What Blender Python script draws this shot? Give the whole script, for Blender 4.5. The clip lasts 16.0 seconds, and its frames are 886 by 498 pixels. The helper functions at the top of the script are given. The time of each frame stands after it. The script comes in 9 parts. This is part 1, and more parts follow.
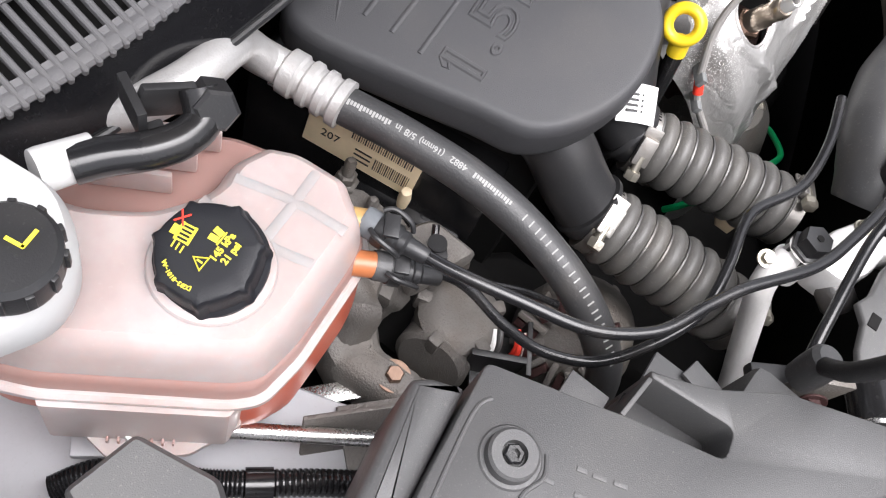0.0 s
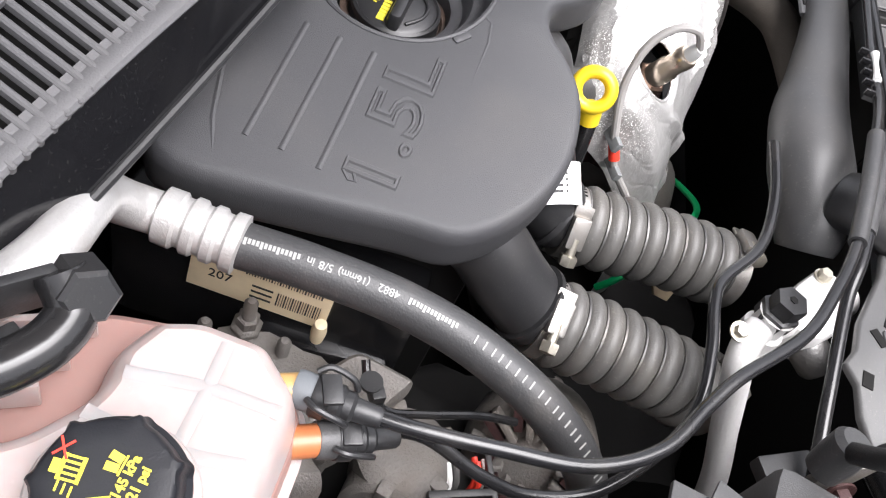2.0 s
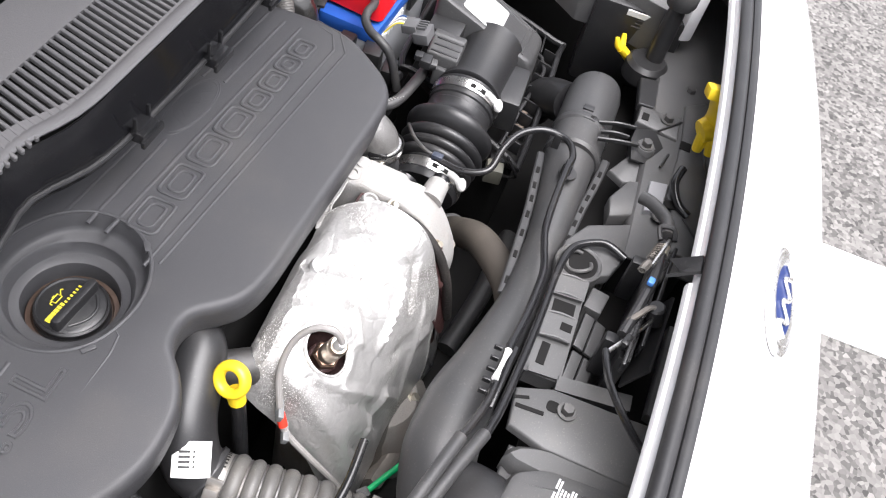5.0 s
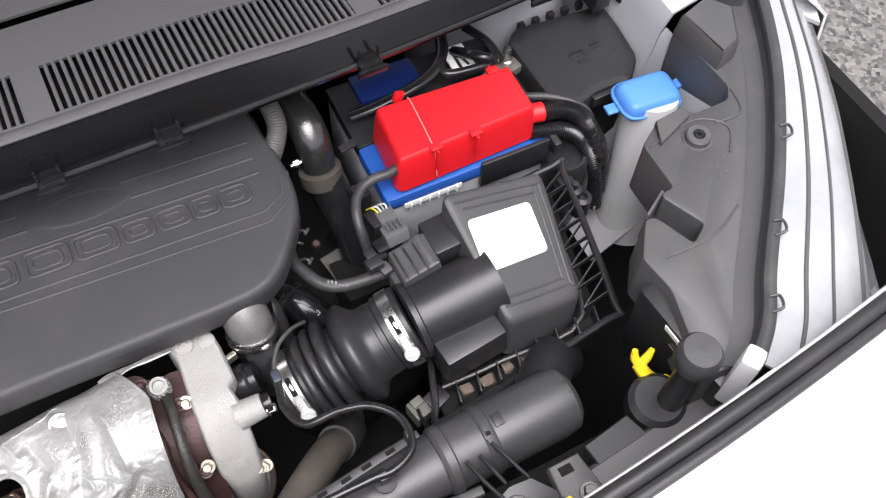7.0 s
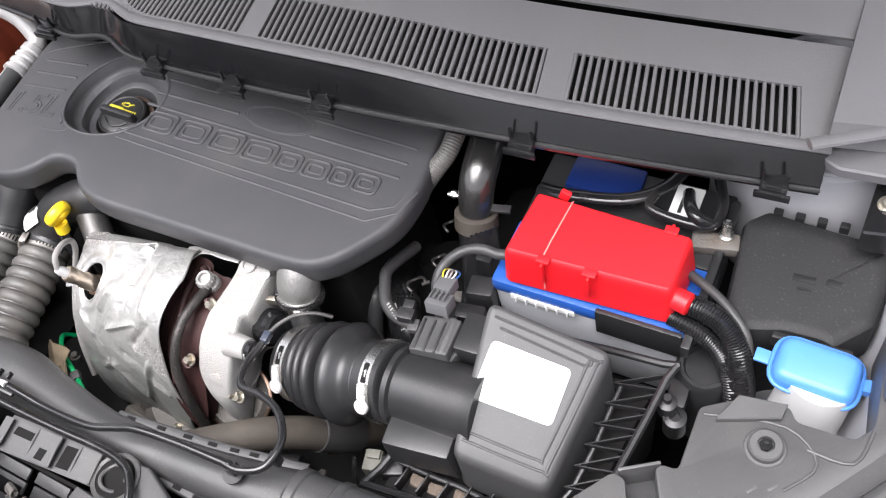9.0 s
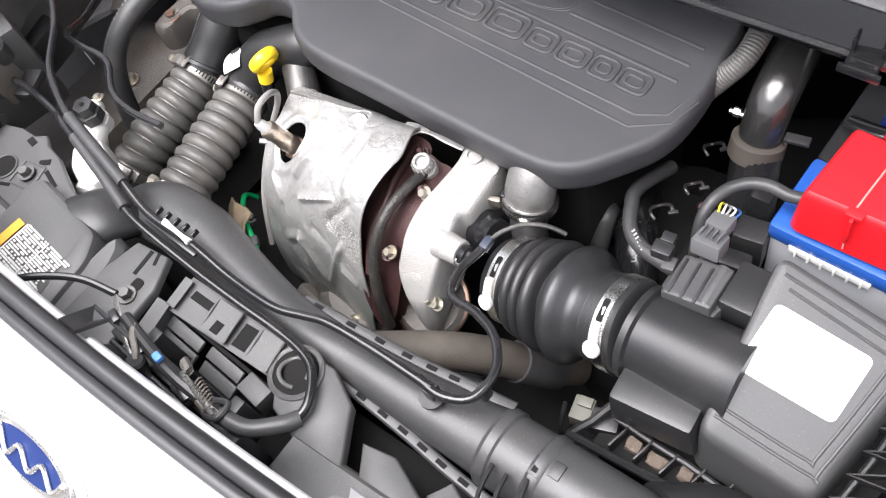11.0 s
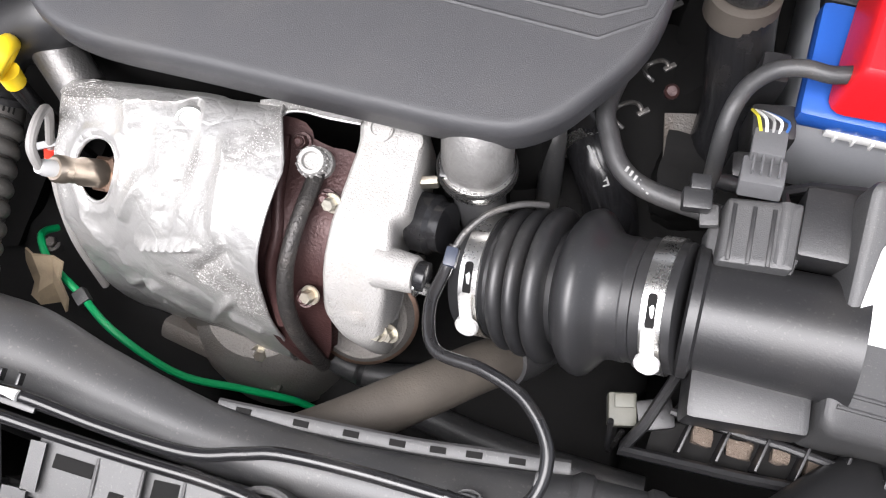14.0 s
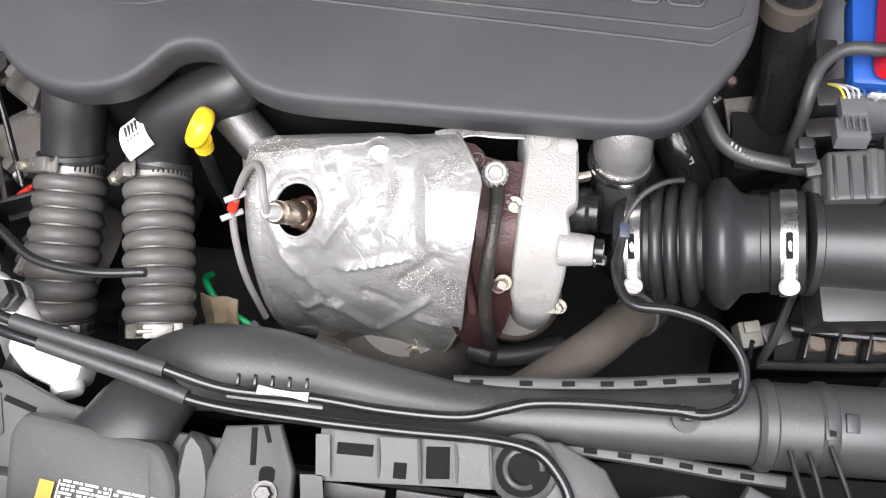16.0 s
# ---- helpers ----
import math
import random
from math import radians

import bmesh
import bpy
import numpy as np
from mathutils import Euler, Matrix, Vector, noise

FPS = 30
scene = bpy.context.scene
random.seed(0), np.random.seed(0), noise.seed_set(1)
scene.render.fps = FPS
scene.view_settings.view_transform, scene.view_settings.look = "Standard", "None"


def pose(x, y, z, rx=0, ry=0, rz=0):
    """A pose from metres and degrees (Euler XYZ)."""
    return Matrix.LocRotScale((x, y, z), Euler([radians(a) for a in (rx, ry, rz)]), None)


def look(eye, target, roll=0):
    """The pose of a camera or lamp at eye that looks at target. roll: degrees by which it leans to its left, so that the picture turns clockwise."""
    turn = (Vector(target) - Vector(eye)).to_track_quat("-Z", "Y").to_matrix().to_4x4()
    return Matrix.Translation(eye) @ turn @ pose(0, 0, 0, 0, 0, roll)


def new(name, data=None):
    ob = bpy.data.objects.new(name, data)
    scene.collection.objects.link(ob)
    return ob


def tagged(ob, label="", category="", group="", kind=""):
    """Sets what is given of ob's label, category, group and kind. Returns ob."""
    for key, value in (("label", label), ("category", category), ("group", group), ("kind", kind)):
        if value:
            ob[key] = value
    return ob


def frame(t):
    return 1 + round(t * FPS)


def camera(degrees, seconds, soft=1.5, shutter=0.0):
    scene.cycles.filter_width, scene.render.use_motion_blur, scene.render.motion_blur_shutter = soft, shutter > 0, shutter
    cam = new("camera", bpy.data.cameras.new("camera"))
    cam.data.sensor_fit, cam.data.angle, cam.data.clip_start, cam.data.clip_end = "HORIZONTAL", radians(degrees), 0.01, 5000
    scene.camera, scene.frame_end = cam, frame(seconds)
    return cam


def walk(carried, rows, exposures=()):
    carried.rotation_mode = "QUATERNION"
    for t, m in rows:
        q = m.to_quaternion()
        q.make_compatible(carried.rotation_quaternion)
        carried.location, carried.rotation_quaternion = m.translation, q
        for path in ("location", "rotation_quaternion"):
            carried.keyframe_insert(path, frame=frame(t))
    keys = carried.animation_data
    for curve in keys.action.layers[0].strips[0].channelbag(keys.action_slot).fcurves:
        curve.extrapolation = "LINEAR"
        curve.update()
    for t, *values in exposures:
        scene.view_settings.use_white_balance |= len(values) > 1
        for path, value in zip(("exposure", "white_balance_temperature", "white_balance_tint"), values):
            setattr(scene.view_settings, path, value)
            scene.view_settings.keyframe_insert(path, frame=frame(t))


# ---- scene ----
cam = camera(51.80, 16.0, soft=1.15)
PATH = [
    (0, (-0.7148, -0.0221, 1.3720), (-0.2075, -0.0246, 0.5102), 29.08),
    (0.5, (-0.7025, -0.0047, 1.3701), (-0.1896, -0.0777, 0.5147), 28.96),
    (1, (-0.7026, 0.0061, 1.3691), (-0.1758, -0.1122, 0.5274), 30.24),
    (1.5, (-0.6864, 0.0144, 1.3397), (-0.0907, -0.0854, 0.5427), 26.96),
    (2, (-0.6455, 0.0249, 1.2949), (-0.0327, -0.0720, 0.5107), 26.27),
    (2.5, (-0.6250, 0.0126, 1.2923), (-0.0116, -0.0786, 0.5078), 24.44),
    (3, (-0.6273, 0.0029, 1.3152), (0.0164, -0.1027, 0.5573), 22.75),
    (3.5, (-0.6494, -0.0092, 1.3526), (0.0596, -0.1009, 0.6533), 20.04),
    (4, (-0.6544, -0.0599, 1.4426), (0.0485, -0.1334, 0.7351), 18.85),
    (4.5, (-0.5893, -0.1761, 1.5096), (0.0973, -0.2090, 0.7834), 18.26),
    (5, (-0.5040, -0.2927, 1.5926), (0.1464, -0.2294, 0.8356), 18.20),
    (5.2, (-0.4509, -0.3273, 1.6228), (0.1785, -0.2389, 0.8508), 18.32),
    (7.3, (0.3204, -0.5678, 1.7097), (0.5026, -0.0954, 0.8473), 0.17),
    (7.5, (0.3952, -0.5273, 1.7066), (0.5218, -0.0469, 0.8387), -2.14),
    (8, (0.5335, -0.4861, 1.6868), (0.5285, 0.0131, 0.8203), -7.75),
    (8.5, (0.7048, -0.4624, 1.6802), (0.4987, 0.0347, 0.8373), -15.52),
    (9, (0.7478, -0.4731, 1.6832), (0.3912, -0.0208, 0.8657), -17.79),
    (9.5, (0.7361, -0.4920, 1.6686), (0.2709, -0.0764, 0.8870), -17.26),
    (10, (0.7213, -0.5163, 1.6585), (0.2243, -0.1171, 0.8880), -17.00),
    (10.2, (0.6984, -0.5097, 1.6473), (0.2023, -0.1170, 0.8729), -17.34),
    (12.3, (0.4331, -0.3641, 1.4514), (0.1348, -0.2013, 0.5109), -31.42),
    (12.5, (0.4216, -0.3545, 1.4453), (0.1321, -0.1851, 0.5032), -31.43),
    (13, (0.4044, -0.3272, 1.4292), (0.1430, -0.1475, 0.4808), -32.04),
    (13.5, (0.3842, -0.3030, 1.4254), (0.1729, -0.1079, 0.4677), -30.20),
    (14, (0.3384, -0.2952, 1.4257), (0.1745, -0.0908, 0.4606), -24.77),
    (14.5, (0.2796, -0.3106, 1.4421), (0.1411, -0.0886, 0.4770), -19.35),
    (15, (0.2310, -0.3332, 1.4418), (0.1116, -0.1013, 0.4764), -16.00),
    (15.5, (0.1599, -0.3358, 1.4714), (0.0810, -0.1179, 0.4987), -10.78),
    (16, (0.1381, -0.3887, 1.5734), (0.0928, -0.1380, 0.6064), -6.31),
]
walk(cam, [(t, look(eye, target, roll)) for t, eye, target, roll in PATH], exposures=[(0, 1.45, 6280, 14), (3.5, 2.0, 6280, 14), (5.2, 1.65, 6280, 14), (7.5, 1.12, 6280, 14), (8.5, 1.4, 6280, 14), (9, 1.66, 6280, 14), (10, 1.82, 6280, 14), (12.5, 1.72, 6280, 14), (14, 1.66, 6280, 14), (16, 1.47, 6280, 14)])

# ---- light: bright overcast sky over an open parking place ----
world = bpy.data.worlds.new("sky")
scene.world = world
world.use_nodes = True
wn = world.node_tree.nodes
sky = wn.new("ShaderNodeTexSky")
sky.sky_type = "NISHITA"
sky.sun_disc = False
sky.sun_elevation, sky.sun_rotation = radians(76), radians(200)
sky.air_density, sky.dust_density, sky.ozone_density = 1.0, 4.0, 0.6
sat = wn.new("ShaderNodeHueSaturation")
sat.inputs["Saturation"].default_value = 0.12
world.node_tree.links.new(sky.outputs[0], sat.inputs["Color"])
world.node_tree.links.new(sat.outputs[0], wn["Background"].inputs["Color"])
wn["Background"].inputs["Strength"].default_value = 0.12
sun = new("sun", bpy.data.lights.new("sun", "SUN"))
sun.data.energy, sun.data.angle, sun.data.color = 2.8, radians(60), (1.0, 0.97, 0.93)
sun.matrix_world = look((-0.5, -1.2, 6.0), (0.1, 0, 0.8))

# ---- materials ----
def material(name, color, rough=0.5, metal=0.0, grain=300.0, bump=0.0, vary=0.15, stain=0.0, stain_color=(0.2, 0.17, 0.14),
             stain_scale=9.0, spec=0.5, coat=0.0, alpha=1.0, transmission=0.0, rough_vary=0.1, dust=0.0, dust_color=(0.30, 0.28, 0.25), dust_scale=420.0, dust_level=0.62):
    """A principled surface with fine grain, broad tone variation, optional stains and relief, all in metres."""
    m = bpy.data.materials.new(name)
    m.use_nodes = True
    nt = m.node_tree
    n, l = nt.nodes, nt.links
    b = n["Principled BSDF"]
    tc = n.new("ShaderNodeTexCoord")
    broad = n.new("ShaderNodeTexNoise")
    broad.inputs["Scale"].default_value, broad.inputs["Detail"].default_value = stain_scale, 5.0
    fine = n.new("ShaderNodeTexNoise")
    fine.inputs["Scale"].default_value, fine.inputs["Detail"].default_value = grain, 3.0
    for t in (broad, fine):
        l.new(tc.outputs["Object"], t.inputs["Vector"])
    tone = n.new("ShaderNodeMix")
    tone.data_type = "RGBA"
    dark = [c * (1 - vary) for c in color]
    light = [min(1.0, c * (1 + vary)) for c in color]
    tone.inputs[6].default_value, tone.inputs[7].default_value = (*dark, 1), (*light, 1)
    mixf = n.new("ShaderNodeMath")
    mixf.operation = "MULTIPLY_ADD"
    l.new(fine.outputs["Fac"], mixf.inputs[0])
    mixf.inputs[1].default_value = 0.5
    half = n.new("ShaderNodeMath")
    half.operation = "MULTIPLY"
    half.inputs[1].default_value = 0.5
    l.new(broad.outputs["Fac"], half.inputs[0])
    l.new(half.outputs[0], mixf.inputs[2])
    l.new(mixf.outputs[0], tone.inputs[0])
    out = tone.outputs[2]
    if stain > 0:
        ramp = n.new("ShaderNodeMapRange")
        ramp.inputs[1].default_value, ramp.inputs[2].default_value = 0.5, 0.72
        ramp.inputs[3].default_value, ramp.inputs[4].default_value = 0.0, stain
        l.new(broad.outputs["Fac"], ramp.inputs[0])
        st = n.new("ShaderNodeMix")
        st.data_type = "RGBA"
        st.inputs[7].default_value = (*stain_color, 1)
        l.new(ramp.outputs[0], st.inputs[0])
        l.new(out, st.inputs[6])
        out = st.outputs[2]
    if dust > 0:
        speck = n.new("ShaderNodeTexNoise")
        speck.inputs["Scale"].default_value, speck.inputs["Detail"].default_value = dust_scale, 2.0
        l.new(tc.outputs["Object"], speck.inputs["Vector"])
        pick = n.new("ShaderNodeMapRange")
        pick.inputs[1].default_value, pick.inputs[2].default_value = dust_level, dust_level + 0.10
        pick.inputs[3].default_value, pick.inputs[4].default_value = 0.0, dust
        l.new(speck.outputs["Fac"], pick.inputs[0])
        patch = n.new("ShaderNodeMath")
        patch.operation = "MULTIPLY"
        l.new(pick.outputs[0], patch.inputs[0])
        l.new(broad.outputs["Fac"], patch.inputs[1])
        dm_ = n.new("ShaderNodeMix")
        dm_.data_type = "RGBA"
        dm_.inputs[7].default_value = (*dust_color, 1)
        l.new(patch.outputs[0], dm_.inputs[0])
        l.new(out, dm_.inputs[6])
        out = dm_.outputs[2]
    l.new(out, b.inputs["Base Color"])
    rr = n.new("ShaderNodeMapRange")
    rr.inputs[3].default_value, rr.inputs[4].default_value = max(0.02, rough - rough_vary), min(1.0, rough + rough_vary)
    l.new(mixf.outputs[0], rr.inputs[0])
    l.new(rr.outputs[0], b.inputs["Roughness"])
    b.inputs["Metallic"].default_value = metal
    b.inputs["Specular IOR Level"].default_value = spec
    b.inputs["Coat Weight"].default_value = coat
    b.inputs["Transmission Weight"].default_value = transmission
    b.inputs["Alpha"].default_value = alpha
    if bump > 0:
        bp = n.new("ShaderNodeBump")
        bp.inputs["Strength"].default_value, bp.inputs["Distance"].default_value = min(1.0, bump), 0.001
        l.new(fine.outputs["Fac"], bp.inputs["Height"])
        l.new(bp.outputs["Normal"], b.inputs["Normal"])
    return m


COVER = material("cover_plastic", (0.044, 0.044, 0.047), 0.52, grain=1600, bump=0.35, vary=0.12, dust=0.12, dust_scale=900, stain=0.25, stain_color=(0.075, 0.07, 0.065), stain_scale=14)
BLACK = material("black_plastic", (0.018, 0.018, 0.019), 0.38, grain=900, bump=0.10, vary=0.25, dust=0.09, stain=0.3, stain_color=(0.042, 0.039, 0.036), stain_scale=20)
SATIN = material("satin_black_plastic", (0.037, 0.037, 0.038), 0.44, grain=900, bump=0.12, vary=0.2, dust=0.2, spec=0.6, stain=0.35, stain_color=(0.06, 0.056, 0.052), stain_scale=18)
GREYBLACK = material("grey_black_plastic", (0.062, 0.0615, 0.062), 0.46, grain=1300, bump=0.25, vary=0.16, dust=0.3, dust_scale=700, spec=0.5, stain=0.4, stain_color=(0.095, 0.091, 0.086), stain_scale=16)
GLOSSBLACK = material("glossy_black", (0.012, 0.012, 0.013), 0.2, grain=400, vary=0.2, stain=0.25, stain_color=(0.05, 0.045, 0.04), stain_scale=25)
LIDBLACK = material("filter_lid_plastic", (0.046, 0.046, 0.047), 0.46, grain=1300, bump=0.25, vary=0.15, dust=0.25, dust_scale=700, stain=0.35, stain_color=(0.062, 0.060, 0.057), stain_scale=16)
LOCKGREY = material("lock_panel_plastic", (0.075, 0.0745, 0.075), 0.44, grain=1300, bump=0.25, vary=0.18, dust=0.35, dust_scale=700, spec=0.5, stain=0.4, stain_color=(0.10, 0.096, 0.09), stain_scale=18)
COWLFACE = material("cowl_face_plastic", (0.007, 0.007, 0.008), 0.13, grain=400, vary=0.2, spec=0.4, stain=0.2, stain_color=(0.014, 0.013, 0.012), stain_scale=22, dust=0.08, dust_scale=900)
COWL = material("cowl_plastic", (0.112, 0.110, 0.113), 0.5, grain=900, bump=0.3, vary=0.15, dust=0.2, dust_scale=800, stain=0.3, stain_color=(0.095, 0.09, 0.085), stain_scale=12)
RUBBER = material("rubber", (0.038, 0.038, 0.039), 0.45, grain=700, bump=0.22, vary=0.25, dust=0.18, stain=0.4, stain_color=(0.085, 0.078, 0.07), stain_scale=30)
GREYRUBBER = material("grey_silicone_rubber", (0.088, 0.085, 0.080), 0.42, grain=900, bump=0.3, vary=0.2, dust=0.4, stain=0.4, stain_color=(0.125, 0.115, 0.10), stain_scale=30)
DUSTYRUBBER = material("dusty_rubber", (0.058, 0.049, 0.040), 0.75, grain=600, bump=0.35, vary=0.2, stain=0.5, stain_color=(0.095, 0.082, 0.066), stain_scale=22)
DIRTYALU = material("weathered_aluminium", (0.19, 0.178, 0.165), 0.65, metal=0.6, grain=500, bump=0.9, vary=0.3, stain=0.7, stain_color=(0.14, 0.115, 0.09), stain_scale=18)
SHIELD = material("heat_shield_aluminium", (0.56, 0.553, 0.54), 0.34, metal=0.62, grain=420, bump=0.35, vary=0.12)
nt = SHIELD.node_tree
bs = nt.nodes["Principled BSDF"]
where = nt.nodes["Texture Coordinate"].outputs["Object"]


def shield_noise(scale, detail, low, high, to0, to1):
    t = nt.nodes.new("ShaderNodeTexNoise")
    t.inputs["Scale"].default_value, t.inputs["Detail"].default_value = scale, detail
    nt.links.new(where, t.inputs["Vector"])
    m = nt.nodes.new("ShaderNodeMapRange")
    for k, v in enumerate((low, high, to0, to1)):
        m.inputs[k + 1].default_value = v
    nt.links.new(t.outputs["Fac"], m.inputs[0])
    return m.outputs[0]


def shield_mix(a, fac, color):
    m = nt.nodes.new("ShaderNodeMix")
    m.data_type = "RGBA"
    m.inputs[7].default_value = (*color, 1)
    nt.links.new(a, m.inputs[6])
    nt.links.new(fac, m.inputs[0])
    return m.outputs[2]


def shield_math(op, a, b):
    m = nt.nodes.new("ShaderNodeMath")
    m.operation = op
    for k, v in enumerate((a, b)):
        if isinstance(v, float):
            m.inputs[k].default_value = v
        else:
            nt.links.new(v, m.inputs[k])
    return m.outputs[0]


grime = shield_noise(11.0, 8.0, 0.49, 0.64, 0.0, 0.92)
flake = shield_math("MULTIPLY", shield_noise(760.0, 2.0, 0.585, 0.63, 0.0, 1.0), shield_math("ADD", grime, 0.02))
skin_color = shield_mix(bs.inputs["Base Color"].links[0].from_socket, grime, (0.20, 0.192, 0.18))
nt.links.new(shield_mix(skin_color, flake, (0.80, 0.79, 0.77)), bs.inputs["Base Color"])
nt.links.new(shield_math("SUBTRACT", shield_math("SUBTRACT", 0.66 + 0.0, shield_math("MULTIPLY", grime, 0.25)), shield_math("MULTIPLY", flake, 0.35)), bs.inputs["Metallic"])
nt.links.new(shield_math("ADD", 0.30, shield_math("MULTIPLY", grime, 0.22)), bs.inputs["Roughness"])
foil = nt.nodes.new("ShaderNodeTexVoronoi")
foil.feature = "DISTANCE_TO_EDGE"
foil.inputs["Scale"].default_value = 34.0
bend = nt.nodes.new("ShaderNodeTexNoise")
bend.inputs["Scale"].default_value, bend.inputs["Detail"].default_value = 22.0, 2.0
nt.links.new(where, bend.inputs["Vector"])
sway = nt.nodes.new("ShaderNodeVectorMath")
sway.operation = "MULTIPLY_ADD"
sway.inputs[1].default_value = (0.05, 0.05, 0.05)
nt.links.new(bend.outputs["Color"], sway.inputs[0])
nt.links.new(where, sway.inputs[2])
nt.links.new(sway.outputs[0], foil.inputs["Vector"])
crease = nt.nodes.new("ShaderNodeMapRange")
crease.inputs[2].default_value = 0.10
nt.links.new(foil.outputs["Distance"], crease.inputs[0])
foil_bump = nt.nodes.new("ShaderNodeBump")
foil_bump.inputs["Strength"].default_value, foil_bump.inputs["Distance"].default_value = 0.50, 0.0018
nt.links.new(shield_math("ADD", shield_math("MULTIPLY", crease.outputs[0], 0.34), shield_math("ADD", shield_noise(120.0, 4.0, 0.3, 0.7, 0.0, 0.6), shield_math("MULTIPLY", flake, 0.4))), foil_bump.inputs["Height"])
nt.links.new(foil_bump.outputs["Normal"], bs.inputs["Normal"])
PALEALU = material("pale_cast_aluminium", (0.33, 0.322, 0.31), 0.58, metal=0.2, grain=650, bump=1.0, vary=0.28, dust=0.7, dust_color=(0.24, 0.22, 0.20), dust_scale=240, stain=0.55, stain_color=(0.30, 0.28, 0.25), stain_scale=36)
DULLALU = material("dull_aluminium", (0.13, 0.127, 0.124), 0.46, metal=0.8, grain=500, bump=0.4, vary=0.2, stain=0.6, stain_color=(0.2, 0.18, 0.16), stain_scale=30)
BAREALU = material("bare_aluminium", (0.70, 0.69, 0.675), 0.45, metal=0.3, grain=500, bump=0.3, vary=0.12, stain=0.4, stain_color=(0.48, 0.46, 0.43), stain_scale=30)
CRIMP = material("crimped_aluminium", (0.52, 0.51, 0.50), 0.36, metal=0.4, grain=600, bump=0.4, vary=0.15, stain=0.5, stain_color=(0.36, 0.33, 0.30), stain_scale=34)
STEEL = material("bright_steel", (0.72, 0.71, 0.69), 0.28, metal=1.0, grain=600, bump=0.1, vary=0.12, stain=0.3, stain_color=(0.4, 0.36, 0.3), stain_scale=40)
CLAMPSTEEL = material("clamp_steel", (0.34, 0.325, 0.305), 0.42, metal=0.85, grain=500, bump=0.3, vary=0.2, stain=0.5, stain_color=(0.26, 0.23, 0.20), stain_scale=50)
ZINC = material("zinc_bolt", (0.50, 0.47, 0.40), 0.4, metal=0.9, grain=700, bump=0.3, vary=0.2, stain=0.5, stain_color=(0.28, 0.2, 0.12), stain_scale=60)
RUST = material("heat_browned_iron", (0.047, 0.021, 0.020), 0.46, metal=0.3, grain=420, bump=0.5, vary=0.4, dust=0.5, dust_color=(0.028, 0.018, 0.016), stain=0.55, stain_color=(0.085, 0.046, 0.042), stain_scale=28)
BROWNSTEEL = material("heat_tinted_steel", (0.30, 0.20, 0.15), 0.35, metal=0.9, grain=500, bump=0.2, vary=0.25)
YELLOW = material("yellow_plastic", (0.85, 0.60, 0.02), 0.35, grain=500, vary=0.06)
RED = material("red_plastic", (0.68, 0.012, 0.018), 0.42, grain=900, bump=0.2, vary=0.06)
BLUE = material("blue_plastic", (0.02, 0.09, 0.38), 0.35, grain=800, bump=0.1, vary=0.1)
DARKBLUE = material("dark_blue_plastic", (0.009, 0.026, 0.14), 0.3, grain=800, vary=0.15)
LIGHTBLUE = material("light_blue_plastic", (0.075, 0.23, 0.62), 0.4, grain=700, vary=0.05)
MILK = material("milky_plastic", (0.52, 0.52, 0.515), 0.45, grain=300, vary=0.06, stain=0.25, stain_color=(0.45, 0.43, 0.40), stain_scale=14)
WHITE = material("white_car_paint", (0.80, 0.80, 0.81), 0.25, grain=500, vary=0.02, coat=0.6)
# darker copy of the car white: greyish shading of inner panels, plus stains and dust
BODYWHITE = material("shaded_white_paint", (0.42, 0.42, 0.44), 0.4, grain=300, vary=0.05, stain=0.35, stain_color=(0.33, 0.32, 0.31), stain_scale=10, dust=0.3, dust_color=(0.3, 0.28, 0.25))
PAPER = material("white_label", (0.82, 0.82, 0.80), 0.5, grain=300, vary=0.03)
CREAM = material("cream_label", (0.82, 0.68, 0.46), 0.55, grain=300, vary=0.08, stain=0.3, stain_color=(0.42, 0.33, 0.2), stain_scale=30)
INK = material("dark_ink", (0.02, 0.02, 0.02), 0.6, grain=300)
WHITEINK = material("white_ink", (0.30, 0.30, 0.29), 0.6, grain=300)
YELLOWINK = material("yellow_ink", (0.72, 0.62, 0.04), 0.5, grain=300)
REDINK = material("red_ink", (0.7, 0.04, 0.02), 0.5, grain=300)
GREEN = material("green_wire", (0.0, 0.35, 0.11), 0.4, grain=500, vary=0.1)
BLUEWIRE = material("blue_wire", (0.03, 0.10, 0.30), 0.4, grain=500, vary=0.1)
SLATE = material("slate_blue_plastic", (0.035, 0.042, 0.062), 0.4, grain=600, vary=0.12)
GRIT = material("sandy_dirt", (0.135, 0.105, 0.082), 0.95, grain=900, bump=1.0, vary=0.5, dust=0.6, dust_color=(0.42, 0.36, 0.30), dust_scale=300)
# near-black: the shade of holes and deep parts is put into this colour
VOID = material("shade_black", (0.013, 0.0127, 0.0125), 0.8, grain=300, vary=0.3, spec=0.1)
ASPHALT = material("asphalt", (0.085, 0.081, 0.077), 0.9, grain=75, bump=1.0, vary=0.3, stain=0.3, stain_color=(0.13, 0.125, 0.12), stain_scale=3)
nt = ASPHALT.node_tree
chips = nt.nodes.new("ShaderNodeTexVoronoi")
chips.inputs["Scale"].default_value = 85.0
nt.links.new(nt.nodes["Texture Coordinate"].outputs["Object"], chips.inputs["Vector"])
chip_tone = nt.nodes.new("ShaderNodeMapRange")
chip_tone.inputs[3].default_value, chip_tone.inputs[4].default_value = 0.22, 2.1
nt.links.new(chips.outputs["Color"], chip_tone.inputs[0])
chip_mix = nt.nodes.new("ShaderNodeMix")
chip_mix.data_type, chip_mix.blend_type = "RGBA", "MULTIPLY"
chip_mix.inputs[0].default_value = 1.0
